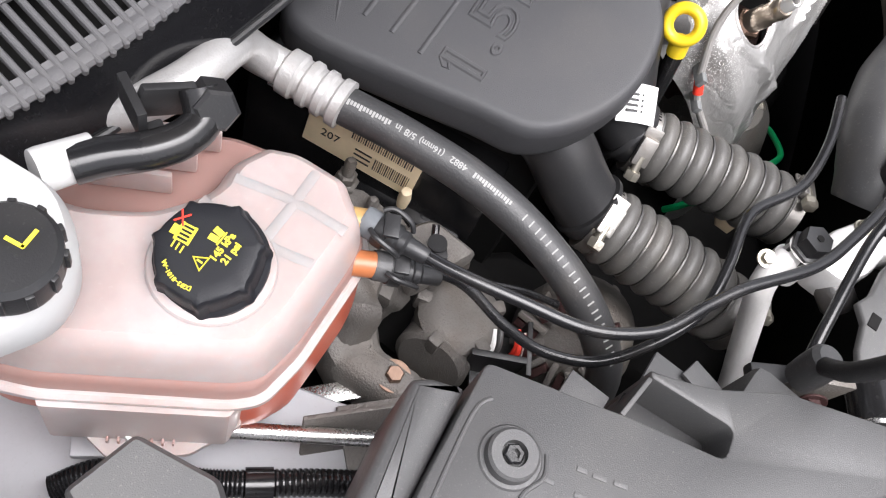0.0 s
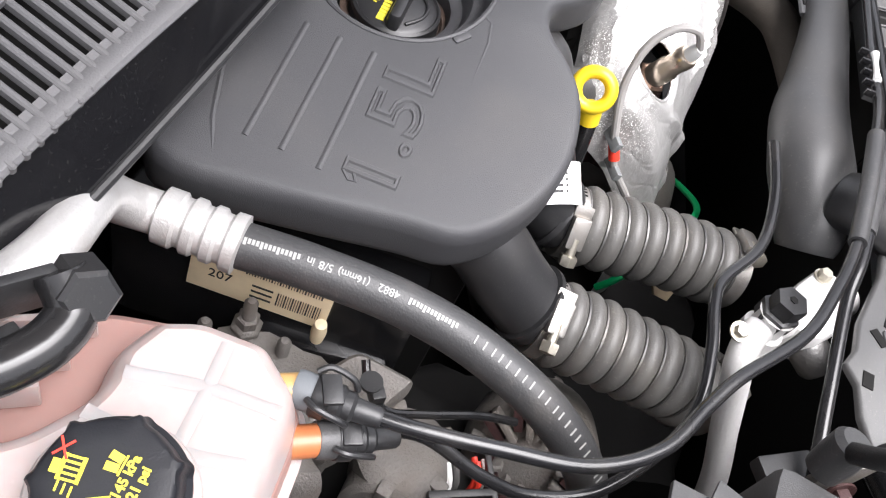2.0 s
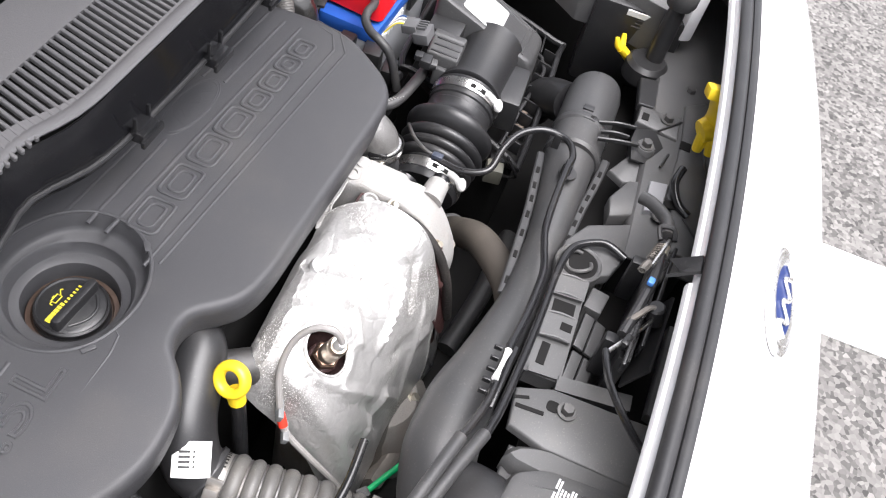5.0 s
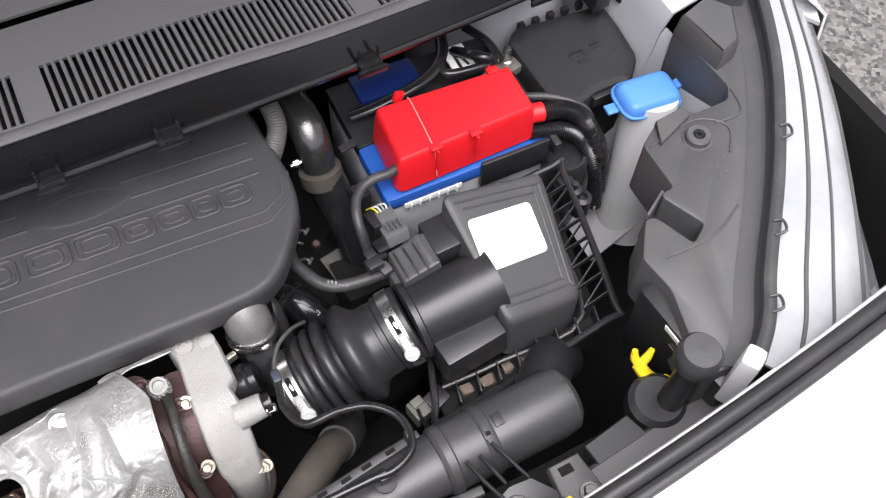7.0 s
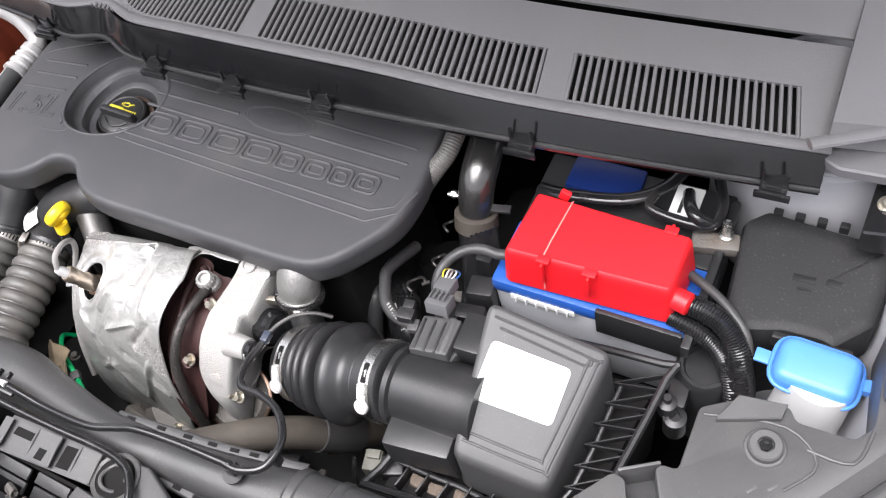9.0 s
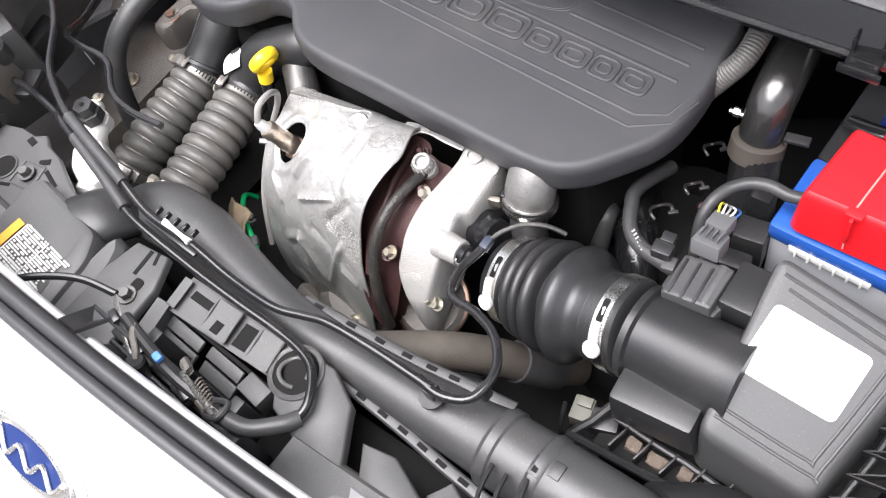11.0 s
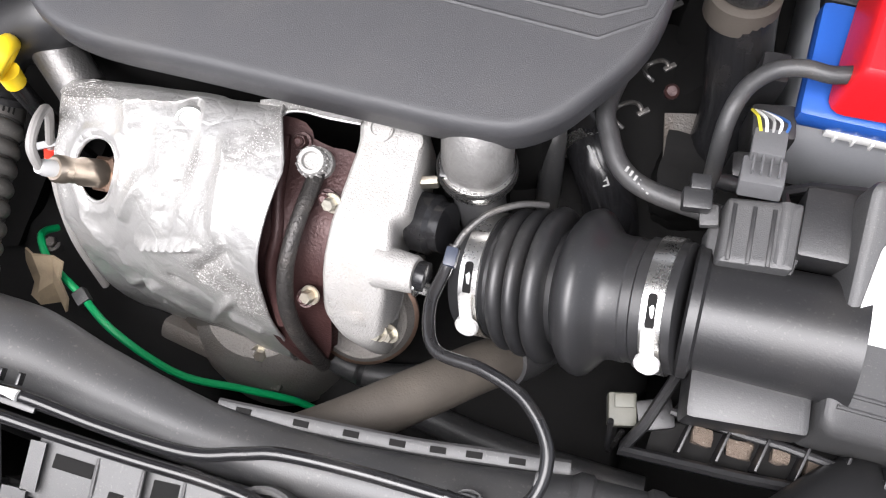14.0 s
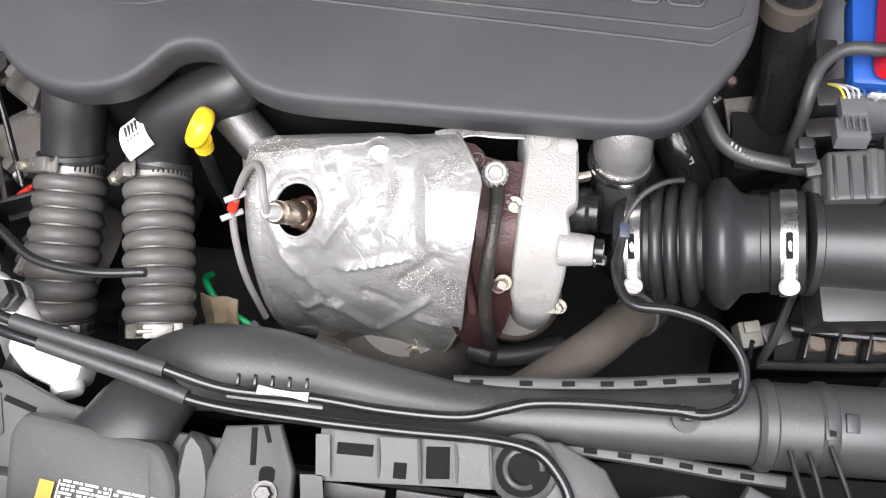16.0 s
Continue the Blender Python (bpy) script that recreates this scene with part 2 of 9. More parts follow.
old = nt.nodes["Principled BSDF"].inputs["Base Color"].links[0].from_socket
nt.links.new(old, chip_mix.inputs[6])
nt.links.new(chip_tone.outputs[0], chip_mix.inputs[7])
nt.links.new(chip_mix.outputs[2], nt.nodes["Principled BSDF"].inputs["Base Color"])
GLASSBLACK = material("tinted_windscreen", (0.010, 0.011, 0.012), 0.05, grain=50, vary=0.05, spec=0.6)
TANKDEEP = material("deep_pink_tank_plastic", (0.31, 0.185, 0.163), 0.4, grain=200, vary=0.06, stain=0.4, stain_color=(0.43, 0.31, 0.285), stain_scale=14)
TANK = material("coolant_tank_plastic", (0.392, 0.322, 0.306), 0.34, grain=120, vary=0.12, transmission=0.0, stain=0.8, stain_color=(0.44, 0.395, 0.39), stain_scale=20, dust=0.3, dust_color=(0.50, 0.46, 0.45), dust_scale=260, dust_level=0.66)
for skin, weight in ((TANK, 0.55), (TANKDEEP, 0.4)):
    bs = skin.node_tree.nodes["Principled BSDF"]
    bs.inputs["Subsurface Weight"].default_value, bs.inputs["Subsurface Scale"].default_value = weight, 0.015
    bs.inputs["Subsurface Radius"].default_value = (1.0, 0.55, 0.45)
COOLANT = material("coolant_filled_plastic", (0.56, 0.115, 0.06), 0.35, grain=200, vary=0.06)

# ---- building helpers ----
def part(name, geo, mat, parent=None, label="", smooth=35.0):
    """Links geometry (verts, faces), a bmesh or a mesh as one mesh object under a thing or a part."""
    if isinstance(geo, bpy.types.Mesh):
        me = geo
    else:
        me = bpy.data.meshes.new(name)
        if isinstance(geo, bmesh.types.BMesh):
            bmesh.ops.recalc_face_normals(geo, faces=geo.faces)
            geo.to_mesh(me)
            geo.free()
        else:
            me.from_pydata([tuple(v) for v in geo[0]], [], [tuple(f) for f in geo[1]])
            me.update()
            b = bmesh.new()
            b.from_mesh(me)
            bmesh.ops.recalc_face_normals(b, faces=b.faces)
            b.to_mesh(me)
            b.free()
        me.materials.append(mat)
        me.polygons.foreach_set("use_smooth", [len(p.vertices) < 9 for p in me.polygons])
        me.set_sharp_from_angle(angle=radians(smooth))
    ob = new(name, me)
    if parent is not None:
        ob.parent = parent
        ob.matrix_parent_inverse = Matrix() if parent.data else Matrix.Translation(-parent.location)
    if label:
        ob["label"] = label
    return ob


def thing(name, at, label, category, group="", kind=""):
    e = new(name)
    e.location = at
    e.empty_display_size = 0.02
    return tagged(e, label, category, group, kind)


def solid(name, geo, mat, label, category, group="", kind="", smooth=35.0):
    return tagged(part(name, geo, mat, None, "", smooth), label, category, group, kind)


def join(*geos):
    vs, fs = [], []
    for v, f in geos:
        o = len(vs)
        vs += [tuple(p) for p in v]
        fs += [tuple(i + o for i in q) for q in f]
    return vs, fs


def moved(geo, m):
    return [tuple(m @ Vector(v)) for v in geo[0]], geo[1]


def curve(points, per=6, closed=False):
    """A smooth path through the points (Catmull-Rom)."""
    p = [np.array(q, float) for q in points]
    if len(p) < 3 and not closed:
        return [p[0] + (p[-1] - p[0]) * i / per for i in range(per + 1)]
    n = len(p)
    out = []
    for i in range(n if closed else n - 1):
        if closed:
            a, b, c, d = p[i - 1], p[i], p[(i + 1) % n], p[(i + 2) % n]
        else:
            a, b, c, d = p[max(i - 1, 0)], p[i], p[i + 1], p[min(i + 2, n - 1)]
        for k in range(per):
            t = k / per
            out.append(0.5 * (2 * b + (c - a) * t + (2 * a - 5 * b + 4 * c - d) * t * t + (3 * b - a - 3 * c + d) * t ** 3))
    if not closed:
        out.append(p[-1])
    return out


def tube(points, r, seg=12, per=6, closed=False, caps=True, flat=1.0, smooth=True):
    """A round section swept along a smooth path; r is a number, or a list along the path or a function of 0..1."""
    pts = curve(points, per, closed) if smooth else [np.array(q, float) for q in points]
    n = len(pts)
    tan = []
    for i in range(n):
        d = pts[(i + 1) % n] - pts[i - 1] if closed else pts[min(i + 1, n - 1)] - pts[max(i - 1, 0)]
        tan.append(d / (np.linalg.norm(d) + 1e-12))
    up = np.array((0, 0, 1.0)) if abs(tan[0][2]) < 0.9 else np.array((1.0, 0, 0))
    vs, fs = [], []
    for i in range(n):
        side = np.cross(up, tan[i])
        side /= np.linalg.norm(side) + 1e-12
        up = np.cross(tan[i], side)
        s = i / (n if closed else n - 1)
        rad = r(s) if callable(r) else (np.interp(s, np.linspace(0, 1, len(r)), r) if isinstance(r, (list, tuple)) else r)
        for k in range(seg):
            a = 2 * math.pi * k / seg
            vs.append(pts[i] + rad * (math.cos(a) * side + flat * math.sin(a) * up))
    for i in range(n if closed else n - 1):
        j = (i + 1) % n
        for k in range(seg):
            q = (k + 1) % seg
            fs.append((i * seg + k, i * seg + q, j * seg + q, j * seg + k))
    if caps and not closed:
        fs.append(tuple(range(seg - 1, -1, -1)))
        fs.append(tuple(range((n - 1) * seg, n * seg)))
    return vs, fs


def lathe(profile, seg=24, at=(0, 0, 0), axis=(0, 0, 1), squash=1.0):
    """Turns a profile of (radius, height) round an axis through a place."""
    rot = Vector((0, 0, 1)).rotation_difference(Vector(axis)).to_matrix()
    vs, fs = [], []
    for r, h in profile:
        for k in range(seg):
            a = 2 * math.pi * k / seg
            vs.append(tuple(rot @ Vector((r * math.cos(a), squash * r * math.sin(a), h)) + Vector(at)))
    for i in range(len(profile) - 1):
        for k in range(seg):
            q = (k + 1) % seg
            fs.append((i * seg + k, i * seg + q, (i + 1) * seg + q, (i + 1) * seg + k))
    if profile[0][0] > 1e-5:
        fs.append(tuple(range(seg - 1, -1, -1)))
    if profile[-1][0] > 1e-5:
        fs.append(tuple(range((len(profile) - 1) * seg, len(profile) * seg)))
    return vs, fs


def box(at, size, bevel=0.002, turn=(0, 0, 0), taper=1.0, segs=2):
    """A box with rounded edges, its middle at a place; taper narrows the top."""
    b = bmesh.new()
    bmesh.ops.create_cube(b, size=1.0)
    for v in b.verts:
        k = taper if v.co.z > 0 else 1.0
        v.co = Vector((v.co.x * size[0] * k, v.co.y * size[1] * k, v.co.z * size[2]))
    if bevel > 0:
        bmesh.ops.bevel(b, geom=list(b.edges), offset=min(bevel, 0.45 * min(size)), segments=segs, affect="EDGES", profile=0.6)
    m = pose(*at, *turn)
    b.verts.ensure_lookup_table()
    vs = [tuple(m @ v.co) for v in b.verts]
    fs = [tuple(v.index for v in f.verts) for f in b.faces]
    b.free()
    return vs, fs


def outline(points, per=4):
    return [(q[0], q[1]) for q in curve([(p[0], p[1], 0) for p in points], per, True)]


def rounded(points, r=0.006, n=4):
    """A closed outline with its corners rounded to arcs, turned counter-clockwise."""
    p = [np.array(q, float) for q in points]
    if sum(p[i - 1][0] * p[i][1] - p[i][0] * p[i - 1][1] for i in range(len(p))) < 0:
        p = p[::-1]
    out = []
    for i in range(len(p)):
        a, b, c = p[i - 1], p[i], p[(i + 1) % len(p)]
        la, lc = np.linalg.norm(a - b), np.linalg.norm(c - b)
        e = min(r, 0.45 * la, 0.45 * lc)
        s, t = b + (a - b) / la * e, b + (c - b) / lc * e
        for k in range(n + 1):
            u = k / n
            out.append(tuple((1 - u) ** 2 * s + 2 * u * (1 - u) * b + u * u * t))
    return out


def rounded_3d(points, r, z, n=4):
    return [(x, y, z) for x, y in rounded(points, r, n)]


def inset(poly, d):
    """The closed outline moved inwards by d (counter-clockwise outlines)."""
    n = len(poly)
    out = []
    for i in range(n):
        a, b = np.array(poly[i - 1]), np.array(poly[(i + 1) % n])
        t = (b - a) / (np.linalg.norm(b - a) + 1e-12)
        out.append((poly[i][0] - t[1] * d, poly[i][1] + t[0] * d))
    return out


def slab(poly, rings, cap=True, height=None, floor=True):
    """Stacks outlines (inset, z) into a solid with rounded edges; height(x, y) may bend the z."""
    vs, fs = [], []
    n = len(poly)
    for d, z in rings:
        for x, y in inset(poly, d) if d else poly:
            vs.append((x, y, z + (height(x, y) if height else 0)))
    for i in range(len(rings) - 1):
        for k in range(n):
            q = (k + 1) % n
            fs.append((i * n + k, i * n + q, (i + 1) * n + q, (i + 1) * n + k))
    if floor:
        fs.append(tuple(range(n - 1, -1, -1)))
    if cap and height:
        # inner rings, so that a bent top follows the height all over
        last = vs[(len(rings) - 1) * n:]
        cx, cy = sum(p[0] for p in last) / n, sum(p[1] for p in last) / n
        for s in (0.85, 0.7, 0.55, 0.4, 0.25, 0.1):
            k0 = len(vs)
            for p in last:
                x, y = cx + (p[0] - cx) * s, cy + (p[1] - cy) * s
                vs.append((x, y, rings[-1][1] + height(x, y)))
            for k in range(n):
                q = (k + 1) % n
                fs.append((k0 - n + k, k0 - n + q, k0 + q, k0 + k))
        fs.append(tuple(range(len(vs) - n, len(vs))))
    elif cap:
        fs.append(tuple(range((len(rings) - 1) * n, len(rings) * n)))
    return vs, fs


def sheet(rows):
    """A surface through rows of points, all rows equally long."""
    n = len(rows[0])
    vs = [tuple(p) for r in rows for p in r]
    fs = [(i * n + k, i * n + k + 1, (i + 1) * n + k + 1, (i + 1) * n + k) for i in range(len(rows) - 1) for k in range(n - 1)]
    return vs, fs


def thick(geo, d):
    """Gives a sheet thickness d against its normals."""
    b = bmesh.new()
    vv = [b.verts.new(v) for v in geo[0]]
    for f in geo[1]:
        b.faces.new([vv[i] for i in f])
    bmesh.ops.recalc_face_normals(b, faces=b.faces)
    bmesh.ops.solidify(b, geom=list(b.faces), thickness=d)
    b.verts.index_update()
    out = [tuple(v.co) for v in b.verts], [tuple(v.index for v in f.verts) for f in b.faces]
    b.free()
    return out


def words(text, size, m, depth=0.0004, outline_only=0.0, bold=0.0):
    """Lettering in the built-in font, laid flat by the pose m (x along the line, y up the letters)."""
    c = bpy.data.curves.new("lettering", "FONT")
    c.body, c.size, c.align_x, c.align_y = text, size, "CENTER", "CENTER"
    c.resolution_u = 3
    if outline_only:
        c.fill_mode, c.bevel_depth, c.bevel_resolution = "NONE", outline_only, 1
    else:
        c.extrude, c.offset = depth, bold
    ob = bpy.data.objects.new("lettering", c)
    scene.collection.objects.link(ob)
    dg = bpy.context.evaluated_depsgraph_get()
    me = bpy.data.meshes.new_from_object(ob.evaluated_get(dg))
    vs = [tuple(m @ v.co) for v in me.vertices]
    fs = [tuple(p.vertices) for p in me.polygons]
    bpy.data.objects.remove(ob)
    bpy.data.curves.remove(c)
    bpy.data.meshes.remove(me)
    return vs, fs


def frame_on(origin, along, normal):
    """A pose with x along a direction and z along a normal, to lay writing and labels on a surface."""
    z = Vector(normal).normalized()
    x = Vector(along)
    x = (x - x.dot(z) * z).normalized()
    y = z.cross(x)
    m = Matrix((x, y, z)).transposed().to_4x4()
    m.translation = Vector(origin)
    return m


def hexbolt(at, r=0.006, h=0.005, axis=(0, 0, 1), washer=1.5):
    a = Vector(axis).normalized()
    g = lathe([(r * washer, 0), (r * washer, 0.0012), (r * washer * 0.97, 0.0015)], 20, at, axis)
    k = lathe([(r, 0.0012), (r, h * 0.85), (r * 0.86, h)], 6, at, axis)
    return join(g, k)


def clamp(name_parent, at, axis, r, width=0.012, screw=(0, 0, 1), screw_mat=None):
    """A worm-drive hose clamp: band, slotted housing, screw."""
    a = Vector(axis).normalized()
    s = Vector(screw)
    s = (s - s.dot(a) * a).normalized()
    side = a.cross(s)
    p = Vector(at)
    part("band", lathe([(r, -width / 2), (r + 0.0016, -width / 2), (r + 0.0016, width / 2), (r, width / 2)], 40, at, axis), CLAMPSTEEL, name_parent, "stainless worm-drive band")
    m = Matrix((a, side, s)).transposed().to_4x4()
    m.translation = p + s * (r + 0.004)
    part("housing", join(moved(box((0, 0, 0.001), (width * 1.1, 0.026, 0.0085), 0.0025), m), moved(box((0, -0.016, -0.0025), (width * 1.15, 0.010, 0.003), 0.001), m)), CLAMPSTEEL, name_parent, "pressed steel worm housing")
    for k in range(9):
        w = -(0.030 + 0.0042 * k) / r
        q = p + (s * math.cos(w) + side * math.sin(w)) * (r + 0.0016)
        m3 = Matrix((a, side * math.cos(w) - s * math.sin(w), s * math.cos(w) + side * math.sin(w))).transposed().to_4x4()
        m3.translation = q
        # shade-black plate on the band in place of a cut slot
        part("band_slot", moved(box((0, 0, 0), (width * 0.55, 0.0017, 0.0006), 0), m3), VOID, name_parent, "dark slot pressed in the band")
    m2 = m.copy()
    m2.translation = p + s * (r + 0.0060) + side * 0.018
    part("screw", join(lathe([(0.0038, -0.014), (0.0038, 0.004)], 14, m2.translation, side), lathe([(0.0066, 0.000), (0.0072, 0.002), (0.0066, 0.008), (0.003, 0.009), (0, 0.009)], 6, m2.translation, side)), ZINC, name_parent, "slotted hexagon screw")
def corrugated(points, r, ribs, depth, seg=28, per=40, ends=0.08, power=1.0):
    """A ribbed hose: even ribs along a path, with plain cuffs at both ends."""
    def rad(s):
        if s < ends or s > 1 - ends:
            return r
        u = (s - ends) / (1 - 2 * ends)
        w = abs(math.sin(math.pi * ribs * u))
        return r + depth * (w ** power)
    return tube(points, rad, seg, per, caps=True)


def casting(at, size, seed, rough=0.004, turn=(0, 0, 0), cuts=7, scale=40.0):
    """A rounded, lumpy cast block."""
    b = bmesh.new()
    bmesh.ops.create_cube(b, size=1.0)
    bmesh.ops.subdivide_edges(b, edges=list(b.edges), cuts=cuts, use_grid_fill=True)
    m = pose(*at, *turn)
    for v in b.verts:
        s = v.co.normalized() * 0.62
        v.co = v.co.lerp(s, 0.35)
        p = Vector((v.co.x * size[0], v.co.y * size[1], v.co.z * size[2]))
        p += v.co.normalized() * rough * noise.noise(p * scale + Vector((seed, 2 * seed, 0))) * 2
        v.co = m @ p
    b.verts.index_update()
    g = [tuple(v.co) for v in b.verts], [tuple(v.index for v in f.verts) for f in b.faces]
    b.free()
    return g

# ---- ground and the car's body round the bay ----
solid("ground", sheet([[(x, y, 0.0) for x in np.linspace(-60, 60, 13)] for y in np.linspace(-60, 60, 13)]), ASPHALT,
               "grey coarse asphalt of a parking place", "ground", kind="structure")
solid("road_marking", slab([(1.06, -0.6), (1.12, -3.2), (1.40, -3.2), (1.37, -0.6)], [(0, 0.001), (0, 0.006)]), PAPER,
      "worn white painted line on the asphalt", "road marking", kind="structure")


def front_y(x):
    return -0.462 + 0.11 * (x - 0.12) ** 2


def strip(profile, xs, ymap):
    """A bar with a section of (dy, z), drawn along the curved front of the car."""
    return sheet([[(x, ymap(x) + dy, z) for dy, z in profile] for x in xs])


XS = list(np.linspace(-0.62, 0.86, 40))
bumper = thing("front_bumper", (0.12, -0.6, 0.5), "white painted front bumper with a blue oval badge", "bumper")
part("skin", thick(strip([(0.004, 1.003), (0.002, 1.010), (-0.006, 1.018), (-0.03, 1.016), (-0.052, 1.010), (-0.070, 0.994), (-0.10, 0.966), (-0.14, 0.922), (-0.18, 0.87), (-0.21, 0.815), (-0.225, 0.76), (-0.23, 0.68), (-0.22, 0.45), (-0.12, 0.25)],
     XS, front_y), 0.003), WHITE, bumper)
for a, c in ((-0.62, 0.076), (0.098, 0.86)):
    part("inner_lip", thick(strip([(0.0085, 0.9965), (0.0080, 1.000), (0.0065, 1.0035), (0.003, 1.005)], list(np.linspace(a, c, 24)), front_y), 0.0025), WHITE, bumper, "white painted inner lip")
# bonnet seal along the bumper's top edge
seal = thing("bonnet_seal", (0.12, -0.5, 1.0), "black rubber bonnet seal lying along the bumper edge", "seal")
part("bead", tube([(x, front_y(x) - 0.005, 1.021) for x in XS], 0.0075, 12, 2), BLACK, seal)
part("fold", thick(sheet([[(0.078 + 0.010 * k, front_y(0.09) + 0.004 + 0.012 * j - 0.006 * (k == 1) * j, 1.020 - 0.010 * j) for k in range(3)] for j in range(3)]), 0.003), BLACK, seal, "folded notch in the seal")
part("lip", tube([(x, front_y(x) - 0.018, 1.021) for x in XS], 0.0055, 10, 2, flat=0.7), BLACK, seal)
badge_m = frame_on((0.117, front_y(0.117) - 0.084, 0.985), (1, 0, 0), (0, -0.68, 0.73))
part("badge_rim", moved(lathe([(0.064, -0.002), (0.066, 0.003), (0.062, 0.005), (0.060, 0.004)], 40, squash=0.42), badge_m), STEEL, bumper, "chrome oval rim")
BADGE = material("badge_blue", (0.006, 0.018, 0.09), 0.5, grain=500, spec=0.25)
part("badge", moved(lathe([(0.061, 0.0), (0.0608, 0.0035), (0.035, 0.0042), (0.0, 0.0045)], 40, squash=0.42), badge_m), BADGE, bumper, "dark blue oval field")
part("badge_mark", moved(tube([(-0.044, -0.004, 0.0050), (-0.034, 0.009, 0.0055), (-0.022, -0.008, 0.0055), (-0.008, 0.006, 0.0055), (0.006, -0.008, 0.0055), (0.020, 0.006, 0.0055), (0.034, -0.008, 0.0055), (0.044, 0.004, 0.0050)], 0.0022, 8, 6), badge_m), STEEL, bumper, "plain silver wave on the badge")
part("badge_ring", moved(tube([(0.054 * math.cos(a), 0.42 * 0.054 * math.sin(a), 0.0042) for a in np.linspace(0, 2 * math.pi, 41)[:-1]], 0.0009, 8, 1, closed=True), badge_m), STEEL, bumper)

# bay floor and dark walls that close the bay, shade put into their colour
solid("bay_floor", box((0.1, -0.1, 0.34), (1.9, 1.1, 0.02), 0.002), VOID, "undertray closing the engine bay, coloured near-black for shade", "undertray", kind="structure")
solid("bulkhead", box((0.1, 0.36, 0.66), (1.9, 0.02, 0.62), 0.002), VOID, "bulkhead closing the bay behind the engine, coloured near-black for shade", "bulkhead", kind="structure")
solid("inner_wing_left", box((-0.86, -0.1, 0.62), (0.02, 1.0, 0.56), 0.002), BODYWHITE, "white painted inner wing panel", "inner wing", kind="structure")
solid("inner_wing_right", box((1.02, -0.1, 0.60), (0.02, 1.0, 0.54), 0.002), VOID, "inner wing wall on the battery side, coloured near-black for shade", "inner wing", kind="structure")
solid("front_wall", sheet([[(x, front_y(x) + 0.03, z) for x in XS] for z in (0.36, 0.74)]), VOID, "radiator support wall behind the bumper, coloured near-black for shade", "radiator support", kind="structure")

for a, b in ((-0.62, 0.0), (0.215, 0.86)):
    solid("front_closing_panel", thick(sheet([[(x, front_y(x) + dy, z) for x in np.linspace(a, b, 20)] for dy, z in ((0.052, 0.78), (0.050, 0.852), (0.047, 0.860), (0.044, 0.863), (0.010, 0.864), (-0.02, 0.864), (-0.06, 0.866), (-0.085, 0.90))]), 0.003), LOCKGREY,
          "grey-black plastic closing panel running under the bumper edge", "closing panel", kind="structure")
solid("latch_well_wall", thick(sheet([[(x, front_y(x) + dy, z) for x in np.linspace(0.0, 0.215, 8)] for dy, z in ((-0.085, 0.74), (-0.09, 0.93))]), 0.003), BLACK, "black wall of the latch well behind the bumper edge", "closing panel", kind="structure")

# ---- cowl panel under the windscreen ----
def cowl_y(x):
    return 0.046 + (0.20 if x > 0.19 else 0.26) * (x - 0.19) ** 2 + 1.0 * max(0.0, -0.42 - x) ** 2


def tuck(x):
    """How far the lower edge of the face lies back, beside the oil filler and beyond."""
    return 0.014 / (1 + math.exp((x + 0.185) / 0.02))


def back(x):
    """How far the rim lies back towards the grille at the tank end."""
    return 0.015 / (1 + math.exp((x + 0.29) / 0.04))


def notch(x):
    """The dent in the cowl's front edge beside the oil filler."""
    return 0.020 * math.exp(-((x + 0.100) / 0.042) ** 2)


def cowl_z(x):
    return 0.992 - (0.17 if x > 0.19 else 0.20) * (x - 0.19) ** 2


def rim_dz(x):
    return 0.034 + 0.012 / (1 + math.exp((x - 0.36) / 0.035)) - 0.008 / (1 + math.exp((x + 0.02) / 0.03))


CX = list(np.linspace(-0.66, 0.748, 86))
cowl = thing("windscreen_cowl", (0.1, 0.2, 0.98), "dark grey plastic cowl panel with louvred air intakes", "cowl panel")
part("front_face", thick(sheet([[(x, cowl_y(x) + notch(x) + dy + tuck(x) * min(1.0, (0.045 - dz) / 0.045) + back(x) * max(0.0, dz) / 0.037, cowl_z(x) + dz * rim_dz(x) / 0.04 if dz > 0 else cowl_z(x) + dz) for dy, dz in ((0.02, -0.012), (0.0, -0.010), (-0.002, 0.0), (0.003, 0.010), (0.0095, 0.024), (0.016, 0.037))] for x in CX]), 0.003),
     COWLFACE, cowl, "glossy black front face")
part("rim", tube([(x, cowl_y(x) + notch(x - 0.015) + back(x) + 0.022, cowl_z(x) + rim_dz(x)) for x in CX], 0.0072, 10, 1, flat=0.6), COWL, cowl)
part("seal_edge", tube([(x, cowl_y(x) + notch(x) - 0.003 + tuck(x), cowl_z(x) + 0.001) for x in CX], 0.0028, 8, 1), BLACK, cowl)
G0, G1 = 0.031, 0.084


def deck(x, d):
    return (x, cowl_y(x) + d, cowl_z(x) + rim_dz(x) + 0.18 * (d - 0.02))


